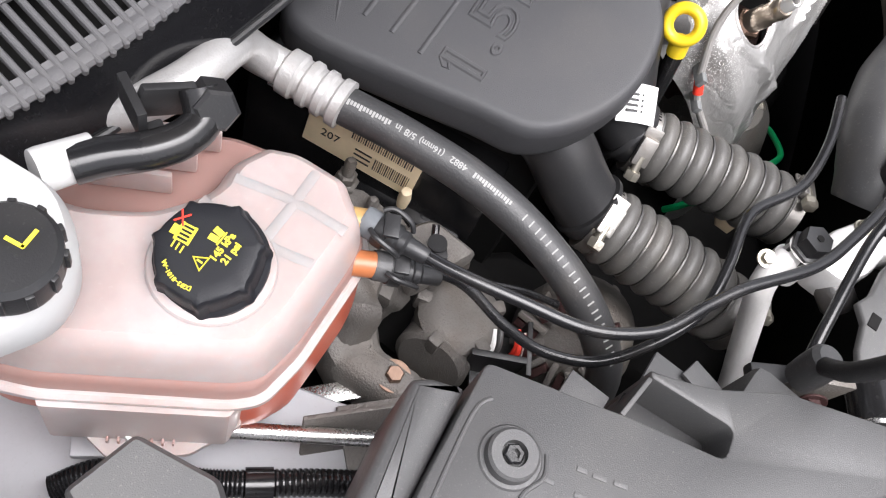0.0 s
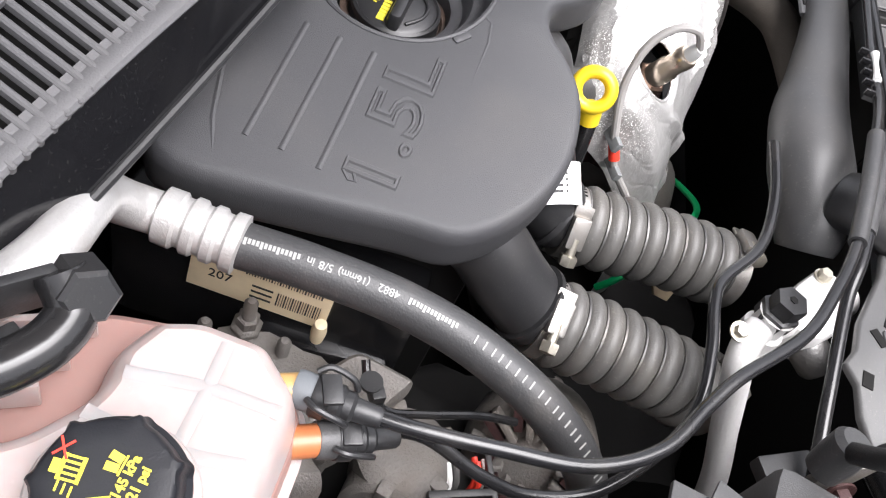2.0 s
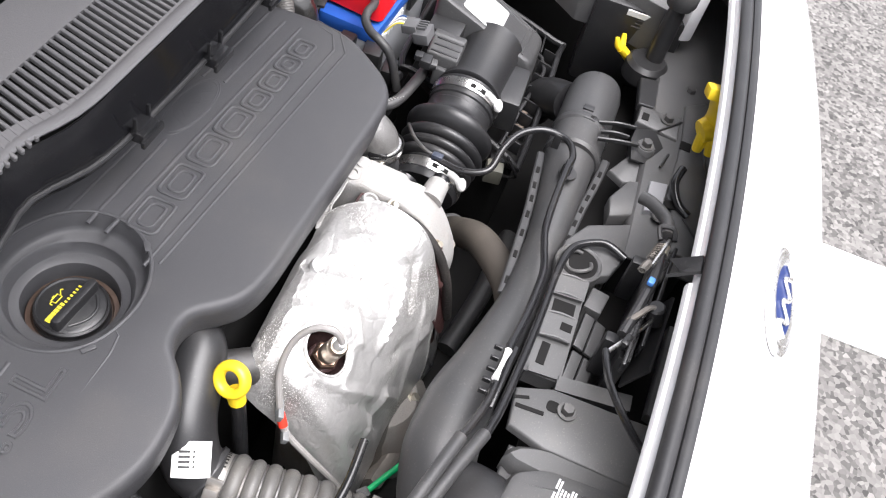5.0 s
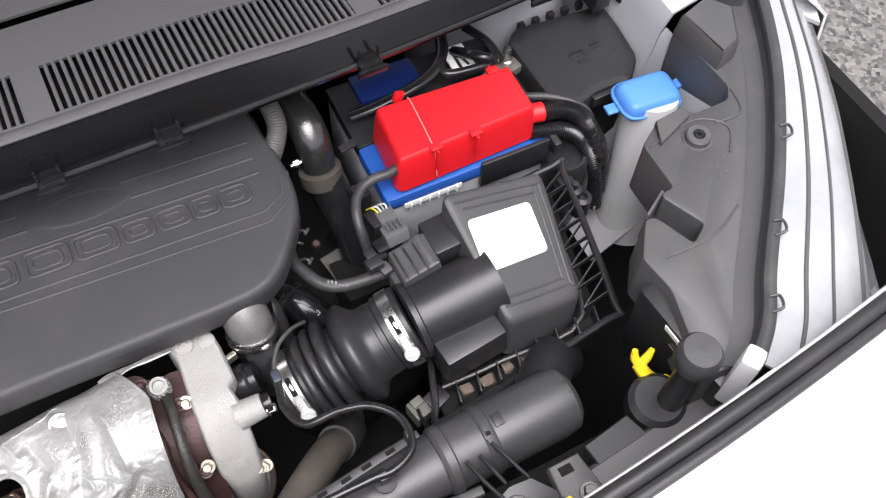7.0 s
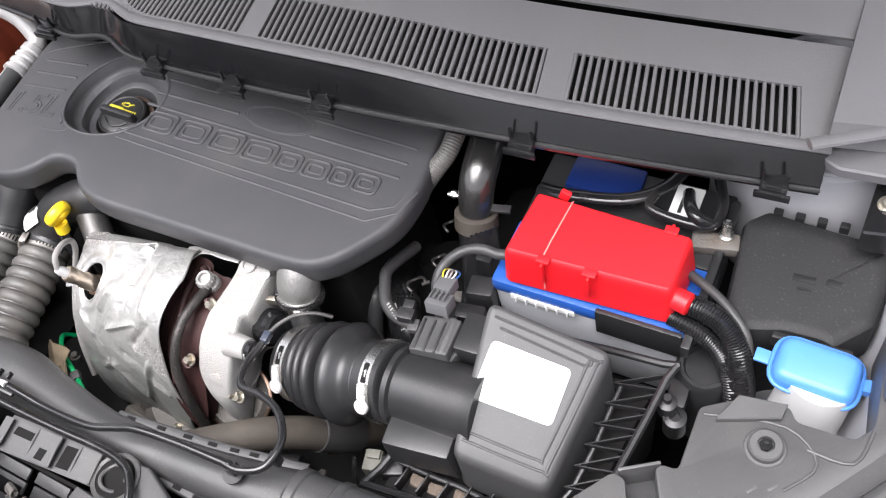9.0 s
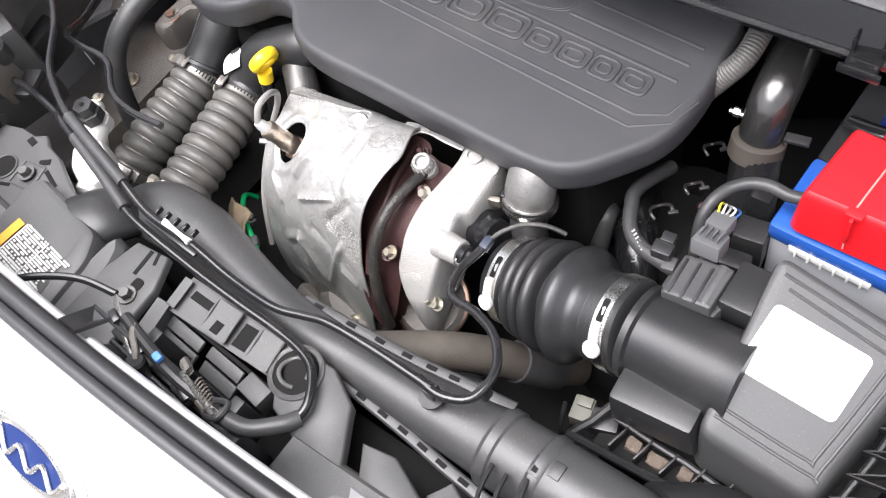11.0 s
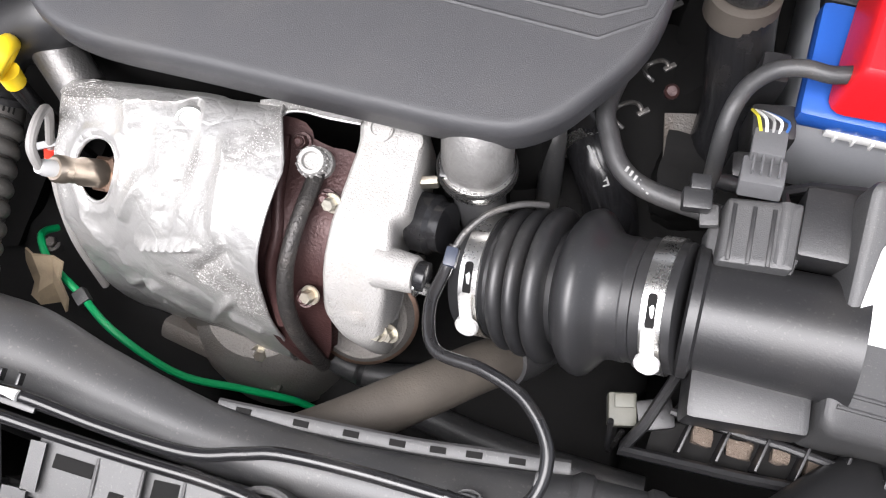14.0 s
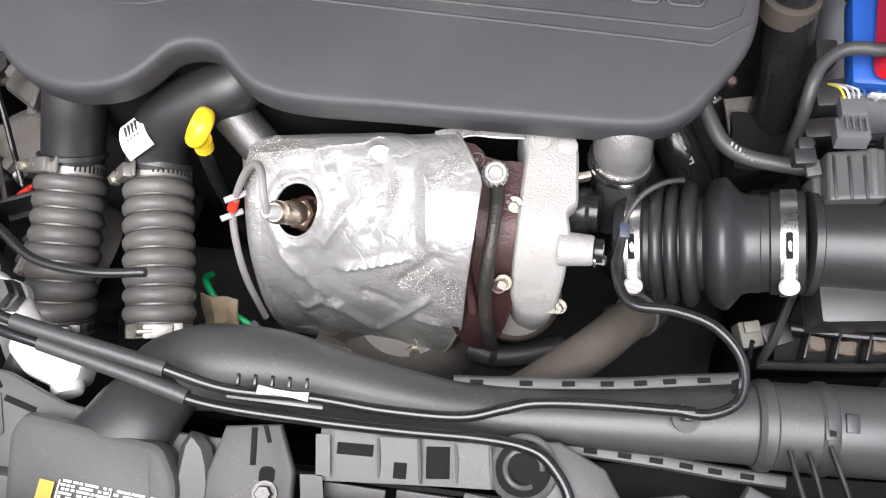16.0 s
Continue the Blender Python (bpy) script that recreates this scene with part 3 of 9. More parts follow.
part("front_band", thick(sheet([[deck(x, d) for d in (0.018 + notch(x - 0.015) + back(x), 0.026 + notch(x - 0.015) + 0.9 * back(x), max(G0 + 1.1 * notch(x - 0.02), 0.031 + notch(x - 0.015) + 0.9 * back(x)))] for x in CX]), 0.004), COWL, cowl)
part("rear_band", thick(sheet([[deck(x, d) for d in (G1, 0.11, 0.135)] for x in CX]), 0.004), COWL, cowl)
part("upper_deck", thick(sheet([[(x, cowl_y(x) + 0.137 + d, cowl_z(x) + rim_dz(x) + 0.030 + 0.22 * d) for d in (0, 0.003, 0.09, 0.20)] for x in CX]), 0.004), COWL, cowl)
part("round_mark", tube([(0.395 + 0.020 * math.cos(a), cowl_y(0.395) + 0.158 + 0.020 * math.sin(a), cowl_z(0.395) + rim_dz(0.395) + 0.0352 + 0.22 * 0.020 * math.sin(a)) for a in np.linspace(0, 2 * math.pi, 33)[:-1]], 0.0008, 6, 1, closed=True), COWL, cowl, "round moulded mark")


def skew(x):
    """How far the louvres lean towards the middle of the car."""
    return 0.4 * (x - 0.19) if x > 0.19 else max(0.7 * (x - 0.19), -0.28)


slat_me = None
PITCH = 0.0079
gaps = [(-0.66, -0.56), (-0.2520, -0.2280), (0.136, 0.161), (0.470, 0.497), (0.714, 0.87)]
for i in range(190):
    x = -0.655 + PITCH * i
    if x > 0.74:
        break
    if any(a < x < b for a, b in gaps):
        continue
    geo = box((0, 0, 0), (0.0038, G1 - G0 + 0.004, 0.006), 0.0010, segs=1) if slat_me is None else None
    if slat_me is None:
        o = part("slat", geo, COWL, cowl)
        slat_me = o.data
    else:
        o = part("slat", slat_me, COWL, cowl)
    a = deck(x, (G0 + G1) / 2)
    slope = math.degrees(math.atan(0.18))
    o.matrix_basis = pose(a[0], a[1], a[2] - 0.003, slope, 0, math.degrees(math.atan(skew(x))))
for a, b in gaps:
    part("grille_land", thick(sheet([[deck(x - skew(x) * (d - (G0 + G1) / 2), d) for d in (G0 - 0.001, (G0 + G1) / 2, G1 + 0.001)] for x in np.linspace(max(a, -0.66), min(b, 0.748), 6)]), 0.004), COWL, cowl)
# black sheet standing for the shade between the slats
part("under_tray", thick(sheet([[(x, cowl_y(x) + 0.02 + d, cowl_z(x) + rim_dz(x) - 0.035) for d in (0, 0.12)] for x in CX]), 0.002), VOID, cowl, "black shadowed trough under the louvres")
for x in (-0.206, 0.013, 0.131, 0.247, 0.468, 0.708):
    y, z = cowl_y(x) + 0.9 * tuck(x), cowl_z(x)
    c = part("clip", join(box((x, y - 0.008, z), (0.026, 0.014, 0.012), 0.002), box((x, y - 0.016, z - 0.002), (0.034, 0.004, 0.008), 0.001), box((x, y - 0.002, z + 0.007), (0.02, 0.016, 0.003), 0.001)), GLOSSBLACK, cowl, "black retaining clip with two prongs")
    for s in (-1, 1):
        part("prong", box((x + s * 0.011, y - 0.006, z + 0.013), (0.003, 0.004, 0.018), 0.001), GLOSSBLACK, c)
solid("windscreen", thick(sheet([[(x, cowl_y(x) + 0.27 + d, cowl_z(x) + 0.11 + 0.75 * d) for d in (0, 0.2, 0.5)] for x in CX]), 0.005), GLASSBLACK,
      "dark tinted windscreen above the cowl", "windscreen", kind="structure")

# ---- engine cover ----
COVER_EDGE = outline([(-0.328, 0.0), (-0.324, -0.036), (-0.300, -0.064), (-0.262, -0.085), (-0.222, -0.094), (-0.178, -0.091), (-0.150, -0.078), (-0.130, -0.062), (-0.110, -0.056),
                      (-0.090, -0.060), (-0.074, -0.076), (-0.052, -0.092), (-0.015, -0.100), (0.06, -0.102), (0.16, -0.105), (0.255, -0.106), (0.292, -0.093), (0.318, -0.064),
                      (0.342, -0.026), (0.350, 0.02), (0.346, 0.08), (0.335, 0.125), (0.25, 0.135), (0.05, 0.14), (-0.12, 0.14), (-0.25, 0.152), (-0.318, 0.162), (-0.342, 0.138), (-0.336, 0.06)], 4)
cover = thing("engine_cover", (0, 0, 0.86), "dark grey moulded plastic engine cover with raised ribs", "engine cover")
b = bmesh.new()
rings = []
for d, z in ((0.004, 0.862), (0.001, 0.865), (0.0, 0.868), (-0.0008, 0.872), (-0.001, 0.889), (-0.001, 0.8905), (0.0, 0.8945), (0.0018, 0.8978), (0.0042, 0.8995), (0.0062, 0.900), (0.009, 0.900)):
    rings.append([b.verts.new((x, y, z)) for x, y in inset(COVER_EDGE, d)])
for r0, r1 in zip(rings, rings[1:]):
    for k in range(len(r0)):
        b.faces.new((r0[k], r0[(k + 1) % len(r0)], r1[(k + 1) % len(r0)], r1[k]))
WELL = (-0.108, 0.054)
hole = [b.verts.new((WELL[0] + 0.080 * math.cos(a), WELL[1] + 0.069 * math.sin(a), 0.900)) for a in np.linspace(0, 2 * math.pi, 49)[:-1]]
loop = [b.edges.get((rings[-1][k], rings[-1][(k + 1) % len(rings[-1])])) for k in range(len(rings[-1]))]
loop += [b.edges.new((hole[k], hole[(k + 1) % 48])) for k in range(48)]
bmesh.ops.triangle_fill(b, use_beauty=True, edges=loop)
prev = hole
for r, sy, z in ((0.0785, 0.0675, 0.8996), (0.0765, 0.066, 0.8970), (0.0740, 0.0640, 0.8870), (0.0720, 0.0625, 0.8825), (0.0690, 0.0605, 0.8805), (0.0615, 0.0560, 0.8795), (0.0590, 0.0545, 0.8775), (0.0570, 0.0530, 0.8690), (0.0545, 0.0515, 0.8660), (0.0470, 0.0460, 0.8650), (0.0440, 0.0435, 0.8635), (0.0420, 0.0420, 0.8560), (0.0405, 0.0405, 0.835)):
    cur = [b.verts.new((WELL[0] + r * math.cos(a), WELL[1] + sy * math.sin(a), z)) for a in np.linspace(0, 2 * math.pi, 49)[:-1]]
    for k in range(48):
        b.faces.new((prev[k], prev[(k + 1) % 48], cur[(k + 1) % 48], cur[k]))
    prev = cur
b.faces.new(prev)
part("shell", b, COVER, cover)
RIBS = [((-0.306, 0.106), (-0.2005, 0.098)), ((-0.3075, 0.083), (-0.203, 0.075)), ((-0.312, 0.058), (-0.205, 0.051)),
        ((-0.046, 0.097), (0.078, 0.090)), ((0.186, 0.084), (0.325, 0.075)), ((-0.047, 0.073), (0.083, 0.068)), ((0.190, 0.060), (0.323, 0.052)), ((-0.049, 0.053), (0.322, 0.031))]
for p, q in RIBS:
    part("rib", tube([(*p, 0.8992), (*q, 0.8992)], 0.0024, 10, 4, flat=0.75), COVER, cover)
part("border_ridge", tube([(-0.066, 0.004, 0.8990), (0.308, -0.0185, 0.8990), (0.333, -0.006, 0.8986), (0.345, 0.036, 0.8975)], 0.0021, 8, 4, smooth=False), COVER, cover)
part("border_ridge", tube([(-0.058, -0.007, 0.8990), (0.309, -0.0330, 0.8990), (0.340, -0.013, 0.8984), (0.349, 0.020, 0.8970)], 0.0021, 8, 4, smooth=False), COVER, cover)
part("crease", tube([(-0.196, 0.146, 0.8988), (-0.300, 0.128, 0.8988), (-0.336, 0.116, 0.8975)], 0.0022, 8, 4, smooth=False), COVER, cover)
part("left_ridge", tube([(-0.136, -0.008, 0.8990), (-0.160, -0.018, 0.8990), (-0.322, -0.004, 0.8975)], 0.0015, 8, 3), COVER, cover)
part("well_ridge", tube([(WELL[0] + 0.0795 * math.cos(a), WELL[1] + 0.0685 * math.sin(a), 0.8992) for a in np.linspace(0, 2 * math.pi, 25)[:-1]], 0.0022, 8, 2, closed=True), COVER, cover)
part("well_nib", box((-0.164, 0.000, 0.8995), (0.014, 0.006, 0.004), 0.0015, (0, 0, -38)), COVER, cover)
part("well_nib", box((-0.046, 0.012, 0.8995), (0.012, 0.006, 0.004), 0.0015, (0, 0, 40)), COVER, cover)
part("lettering", words("1.5L", 0.047, frame_on((-0.2555, 0.023, 0.8998), (1, -0.05, 0), (0, 0, 1)) @ Matrix.Diagonal((1.62, 1.02, 1, 1)), outline_only=0.0016), COVER, cover, "raised outline lettering 1.5L")
part("lettering", tube([(-0.3060, 0.0440, 0.8996), (-0.3120, 0.0392, 0.8996), (-0.3120, 0.0345, 0.8996), (-0.3055, 0.0375, 0.8996)], 0.00135, 6, 2, smooth=False), COVER, cover, "flag of the raised figure")
# a maker's word, kept as plain raised outlines
for x0, x1, h in ((-0.032, 0.010, 0.029), (0.019, 0.061, 0.029), (0.070, 0.113, 0.029), (0.119, 0.162, 0.028), (0.168, 0.199, 0.024), (0.205, 0.237, 0.024), (0.242, 0.268, 0.024), (0.273, 0.303, 0.024)):
    y0 = 0.014 - 0.04 * (x0 + 0.03)
    for k, r in ((0.0, 0.0024), (0.0064, 0.0020)):
        part("raised_outline", tube(rounded_3d([(x0 + k, y0 + k), (x1 - k, y0 + k - 0.001), (x1 - k, y0 + h - k - 0.001), (x0 + k, y0 + h - k)], 0.007, 0.8996), r, 8, 1, closed=True, smooth=False), COVER, cover)
for r in (0.050, 0.0455):
    part("oval_ring", tube([(0.139 + r * math.cos(a), 0.0715 - 0.045 * r * math.cos(a) + 0.37 * r * math.sin(a), 0.8990) for a in np.linspace(0, 2 * math.pi, 41)[:-1]], 0.0013, 8, 1, closed=True), COVER, cover)
part("oval_mark", join(tube([(0.112, 0.068, 0.899), (0.120, 0.080, 0.899), (0.130, 0.078, 0.899), (0.122, 0.068, 0.899)], 0.0013, 6, 5), tube([(0.130, 0.068, 0.899), (0.142, 0.074, 0.899), (0.150, 0.066, 0.899), (0.163, 0.073, 0.899), (0.170, 0.066, 0.899)], 0.0013, 6, 5)), COVER, cover)

# the cover falls away gently towards its timing end
for ob in cover.children_recursive:
    for v in ob.data.vertices:
        drop = 0.174 * max(0.0, -0.128 - v.co.x)
        v.co.z += 0.003 - drop
        v.co.x += 0.75 * drop

oilcap = thing("oil_filler_cap", (WELL[0] - 0.004, WELL[1], 0.856), "black oil filler cap with yellow printed marks", "oil cap")
oc = (WELL[0] - 0.004, WELL[1] - 0.004, 0.0)
part("body", lathe([(0.034, 0.846), (0.035, 0.852), (0.033, 0.858), (0.031, 0.860), (0.030, 0.866), (0.027, 0.868), (0.0, 0.868)], 48, oc), BLACK, oilcap)
part("seat_ring", lathe([(0.035, 0.85), (0.0405, 0.85), (0.0405, 0.8575), (0.036, 0.858), (0.0345, 0.855)], 48, oc), material("oily_brown_rubber", (0.045, 0.028, 0.02), 0.5, grain=500, bump=0.4, vary=0.3), oilcap, "oil-stained brown collar")
om = pose(oc[0], oc[1], 0, 0, 0, -4)
part("grip", moved(join(slab(rounded([(-0.029, -0.009), (0.029, -0.009), (0.029, 0.001), (-0.029, 0.001)], 0.005, 5), [(0.0, 0.864), (0.0, 0.876), (0.0012, 0.8785), (0.003, 0.879)])), om), BLACK, oilcap, "raised grip bar")
part("dish", moved(tube([(-0.020, -0.012, 0.8685), (-0.006, -0.021, 0.8685), (0.008, -0.021, 0.8685), (0.020, -0.012, 0.8685)], 0.0014, 8, 5), om), BLACK, oilcap)
part("rim_ring", lathe([(0.0315, 0.858), (0.0335, 0.862), (0.0330, 0.866), (0.0310, 0.8675), (0.0295, 0.866)], 48, oc), BLACK, oilcap)
for k, w in enumerate((0.0034, 0.0040, 0.0030, 0.0034, 0.0030, 0.0026, 0.0018, 0.0018, 0.0018, 0.0018, 0.0018, 0.0018)):
    part("print_bar", moved(box((-0.024 + 0.0040 * k, 0.0060, 0.8686), (w, 0.0058 if k < 6 else 0.0030, 0.0006), 0.0), om), YELLOWINK, oilcap, "yellow printed bar")
part("print_symbol", moved(join(tube([(-0.006, 0.0125, 0.8686), (0.003, 0.0125, 0.8686), (0.003, 0.0175, 0.8686), (-0.006, 0.0175, 0.8686)], 0.0006, 6, 3, closed=True, smooth=False), tube([(0.003, 0.014, 0.8686), (0.008, 0.018, 0.8686), (0.010, 0.0165, 0.8686)], 0.0006, 6, 3), tube([(-0.006, 0.0165, 0.8686), (-0.009, 0.016, 0.8686), (-0.009, 0.0135, 0.8686)], 0.0006, 6, 3), box((-0.0015, 0.0185, 0.8686), (0.003, 0.0012, 0.0006), 0)), om), YELLOWINK, oilcap, "yellow oil-can symbol")
# engine block under the cover, its shade put into the near-black colour
block = thing("engine_block", (0, 0.02, 0.5), "engine block under the plastic cover, coloured near-black for shade", "engine")
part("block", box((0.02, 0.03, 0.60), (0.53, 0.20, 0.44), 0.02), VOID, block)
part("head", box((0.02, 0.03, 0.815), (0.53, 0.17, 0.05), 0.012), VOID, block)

# ---- heat shield, turbocharger and their pipes ----
RIGHT = [(-0.098, 0.852), (-0.112, 0.868), (-0.135, 0.878), (-0.165, 0.883), (-0.195, 0.876), (-0.218, 0.854), (-0.234, 0.815), (-0.241, 0.768), (-0.248, 0.71), (-0.252, 0.65), (-0.250, 0.59)]
LEFT = [(-0.098, 0.812), (-0.107, 0.826), (-0.125, 0.826), (-0.148, 0.812), (-0.172, 0.794), (-0.196, 0.765), (-0.214, 0.728), (-0.228, 0.685), (-0.236, 0.64), (-0.239, 0.60), (-0.232, 0.56)]
pr, pl = curve([(0, *p) for p in RIGHT], 6), curve([(0, *p) for p in LEFT], 6)
LAM = Vector((-0.025, -0.168))
FOLDS = [(0.47, 0.52, 0.76, 0.47, 0.0040, 0.006), (0.60, 0.80, 0.86, 0.60, 0.0034, 0.007), (0.30, 0.55, 0.38, 0.78, -0.0040, 0.012), (0.20, 0.46, 0.36, 0.62, 0.0036, 0.010), (0.62, 0.08, 0.66, 0.34, -0.0040, 0.012),
         (0.66, 0.34, 0.60, 0.44, -0.0034, 0.012), (0.44, 0.20, 0.52, 0.34, -0.0030, 0.014), (0.52, 0.34, 0.40, 0.46, 0.0030, 0.010), (0.05, 0.16, 0.62, 0.10, 0.0030, 0.008), (0.08, 0.30, 0.06, 0.55, 0.0030, 0.012),
         (0.42, 0.66, 0.60, 0.80, 0.0030, 0.010), (0.72, 0.56, 0.90, 0.46, -0.0030, 0.010), (0.80, 0.20, 0.84, 0.44, 0.0034, 0.010), (0.14, 0.62, 0.28, 0.86, -0.0034, 0.014), (0.55, 0.60, 0.74, 0.66, -0.0026, 0.012),
         (0.36, 0.12, 0.42, 0.26, 0.0026, 0.012), (0.78, 0.70, 0.92, 0.74, 0.0026, 0.010), (0.24, 0.70, 0.46, 0.66, 0.0024, 0.009), (0.40, 0.86, 0.64, 0.92, -0.0030, 0.014)]


def shield_point(u, v):
    """u from 0 at the left end to 1 at the turbocharger, v from 0 at the back to 1 at the foot."""
    i = v * (len(pr) - 1)
    k = min(int(i), len(pr) - 2)
    f = i - k
    a = pl[k] * (1 - f) + pl[k + 1] * f
    c = pr[k] * (1 - f) + pr[k + 1] * f
    w = min(1.0, max(0.0, u)) ** 0.9
    y, z = a[1] * (1 - w) + c[1] * w, a[2] * (1 - w) + c[2] * w
    x = -0.088 + 0.213 * u
    # rolled left end and scalloped right edge
    if u < 0.12:
        e = (0.12 - u) / 0.12
        z -= 0.030 * e ** 2
        y += 0.020 * e ** 2
    x += u ** 3 * float(np.interp(v, (0, 0.1, 0.25, 0.4, 0.55, 0.75, 1.0), (-0.018, -0.010, 0.007, 0.003, -0.001, -0.004, -0.03)))
    n = noise.noise(Vector((x * 18, y * 18, z * 14)))
    n2 = noise.noise(Vector((x * 60 + 5, y * 60, z * 50)))
    d = 0.0060 * n + 0.0012 * n2 * (0.4 + v)
    # pressed folds: sharp ridges and valleys between two places on the sheet
    for u0, v0, u1, v1, h, w in FOLDS:
        du, dv = (u1 - u0) * 0.213, (v1 - v0) * 0.36
        pu, pv = (u - u0) * 0.213, (v - v0) * 0.36
        t = min(1.0, max(0.0, (pu * du + pv * dv) / (du * du + dv * dv)))
        far = math.hypot(pu - t * du, pv - t * dv)
        if far < w:
            d += 2.5 * h * (1 - far / w) ** 1.2 * min(1.0, 6 * t + 0.3, 6 * (1 - t) + 0.3)
    # pressed step down the right third
    d += 0.0042 * (1 / (1 + math.exp(-(u - 0.74 - 0.04 * math.sin(7 * v)) / 0.012)))
    # dish round the sensor hole
    far = math.hypot(x - LAM.x, y - LAM.y)
    if z > 0.75:
        d += 0.0035 * math.exp(-((far - 0.027) / 0.004) ** 2)
    ny, nz = -0.7 + 0.2 * v, 0.7 - 0.4 * v
    return (x, y + d * ny, z + d * nz)


shield = thing("heat_shield", (0.02, -0.2, 0.62), "crumpled bright aluminium heat shield over the exhaust", "heat shield")
NU, NV, HOLE = 150, 160, 0.0212
vs = []
for j in range(NV + 1):
    for i in range(NU + 1):
        x, y, z = shield_point(i / NU, j / NV)
        far = math.hypot(x - LAM.x, y - LAM.y)
        if z > 0.75 and abs(far - HOLE) < 0.0013:
            x, y = LAM.x + (x - LAM.x) * HOLE / far, LAM.y + (y - LAM.y) * HOLE / far
        vs.append((x, y, z))
fs = []
for j in range(NV):
    for i in range(NU):
        q = (j * (NU + 1) + i, j * (NU + 1) + i + 1, (j + 1) * (NU + 1) + i + 1, (j + 1) * (NU + 1) + i)
        c = sum((Vector(vs[k]) for k in q), Vector()) / 4
        if (c.xy - LAM).length < HOLE and c.z > 0.75:
            continue
        fs.append(q)
part("skin", (vs, fs), SHIELD, shield, smooth=60)
top = np.array([v for v in vs if v[2] > 0.75 and abs(math.hypot(v[0] - LAM.x, v[1] - LAM.y) - HOLE) < 0.004])
rim = []
for a in np.linspace(0, 2 * math.pi, 33)[:-1]:
    x, y = LAM.x + HOLE * math.cos(a), LAM.y + HOLE * math.sin(a)
    near = np.argsort(np.hypot(top[:, 0] - x, top[:, 1] - y))[:5]
    rim.append((x, y, float(top[near, 2].mean()) - 0.0004))
part("sensor_hole_edge", tube(rim, 0.0015, 8, 2, closed=True), SHIELD, shield)
edge = [Vector(shield_point(1.0, v)) for v in np.linspace(0.02, 0.95, 40)]
part("rolled_edge", tube([tuple(p) for p in edge], 0.0013, 8, 1), SHIELD, shield)
OUTER = curve([(0.090, -0.1000, 0.8535), (0.101, -0.0980, 0.8560), (0.114, -0.0985, 0.8575), (0.128, -0.0995, 0.8585), (0.142, -0.0985, 0.8590), (0.166, -0.0965, 0.8590)], 5)
INNER = curve([(0.103, -0.1300, 0.8600), (0.108, -0.1140, 0.8585), (0.114, -0.1060, 0.8585), (0.126, -0.1035, 0.8588), (0.142, -0.1045, 0.8592), (0.166, -0.1040, 0.8592)], 5)
part("strap", thick(sheet([[tuple(a * (1 - f) + c * f) for f in (0, 0.3, 0.6, 1)] for a, c in zip(OUTER, INNER)]), 0.0009), SHIELD, shield, "narrow arched strap of the shield")
part("strap_edge", tube([tuple(p) for p in INNER], 0.0011, 8, 1), SHIELD, shield)
for p in ((-0.047, -0.115, 0.829), (0.046, -0.127, 0.8545)):
    part("pressed_ring", lathe([(0.0125, -0.002), (0.0105, 0.0016), (0.0090, 0.0016), (0.0082, 0.0002)], 28, p, (0.1, -0.25, 1)), SHIELD, shield)
part("bolt", hexbolt((-0.047, -0.115, 0.829), 0.0048, 0.005, (0.1, -0.25, 1)), ZINC, shield)
part("pressed_washer", lathe([(0.009, 0), (0.009, 0.002), (0.004, 0.003)], 20, (0.048, -0.126, 0.8535), (0.1, -0.25, 1)), SHIELD, shield)
catalyst = thing("catalytic_converter", (0.02, -0.18, 0.45), "dull grey catalytic converter body below the shield", "catalytic converter")
part("can", lathe([(0.05, 0.38), (0.068, 0.42), (0.070, 0.62), (0.058, 0.66), (0.05, 0.70)], 32, (0.02, -0.185, 0)), DIRTYALU, catalyst)
part("cone", tube([(0.02, -0.18, 0.66), (0.015, -0.172, 0.74), (-0.008, -0.162, 0.785)], [0.055, 0.038, 0.028], 24), RUST, catalyst)
part("foot_cone", lathe([(0.085, 0.555), (0.078, 0.60), (0.066, 0.635), (0.05, 0.65)], 32, (0.06, -0.215, 0)), DIRTYALU, catalyst)
part("flange_bolt", hexbolt((0.073, -0.258, 0.646), 0.006, 0.007, (0.2, -0.6, 0.8)), ZINC, catalyst)
part("bracket", box((0.03, -0.255, 0.60), (0.13, 0.02, 0.05), 0.006, (35, 0, -10)), DIRTYALU, catalyst)

STRAW = material("straw_tinted_steel", (0.52, 0.44, 0.36), 0.3, metal=0.9, grain=500, vary=0.15)
lam = thing("oxygen_sensor", (LAM.x, LAM.y, 0.81), "heat-tinted oxygen sensor screwed into the exhaust", "sensor")
tip = Vector((-0.039, -0.185, 0.871))
base = Vector((-0.020, -0.164, 0.802))
ax = (tip - base).normalized()
part("hexagon", lathe([(0.0145, 0.0), (0.0145, 0.014), (0.012, 0.016)], 6, base + ax * 0.004, ax), BROWNSTEEL, lam)
part("collar", lathe([(0.016, -0.004), (0.016, 0.003), (0.013, 0.005)], 20, base, ax), RUST, lam)
part("barrel", lathe([(0.0105, 0.016), (0.0105, 0.038), (0.0092, 0.040), (0.0092, 0.052), (0.0100, 0.053), (0.0100, 0.060), (0.008, 0.063)], 20, base, ax), STRAW, lam, "straw-tinted steel barrel")
part("grommet", lathe([(0.006, 0.058), (0.0062, 0.070), (0.0045, 0.076)], 14, base, ax), MILK, lam)
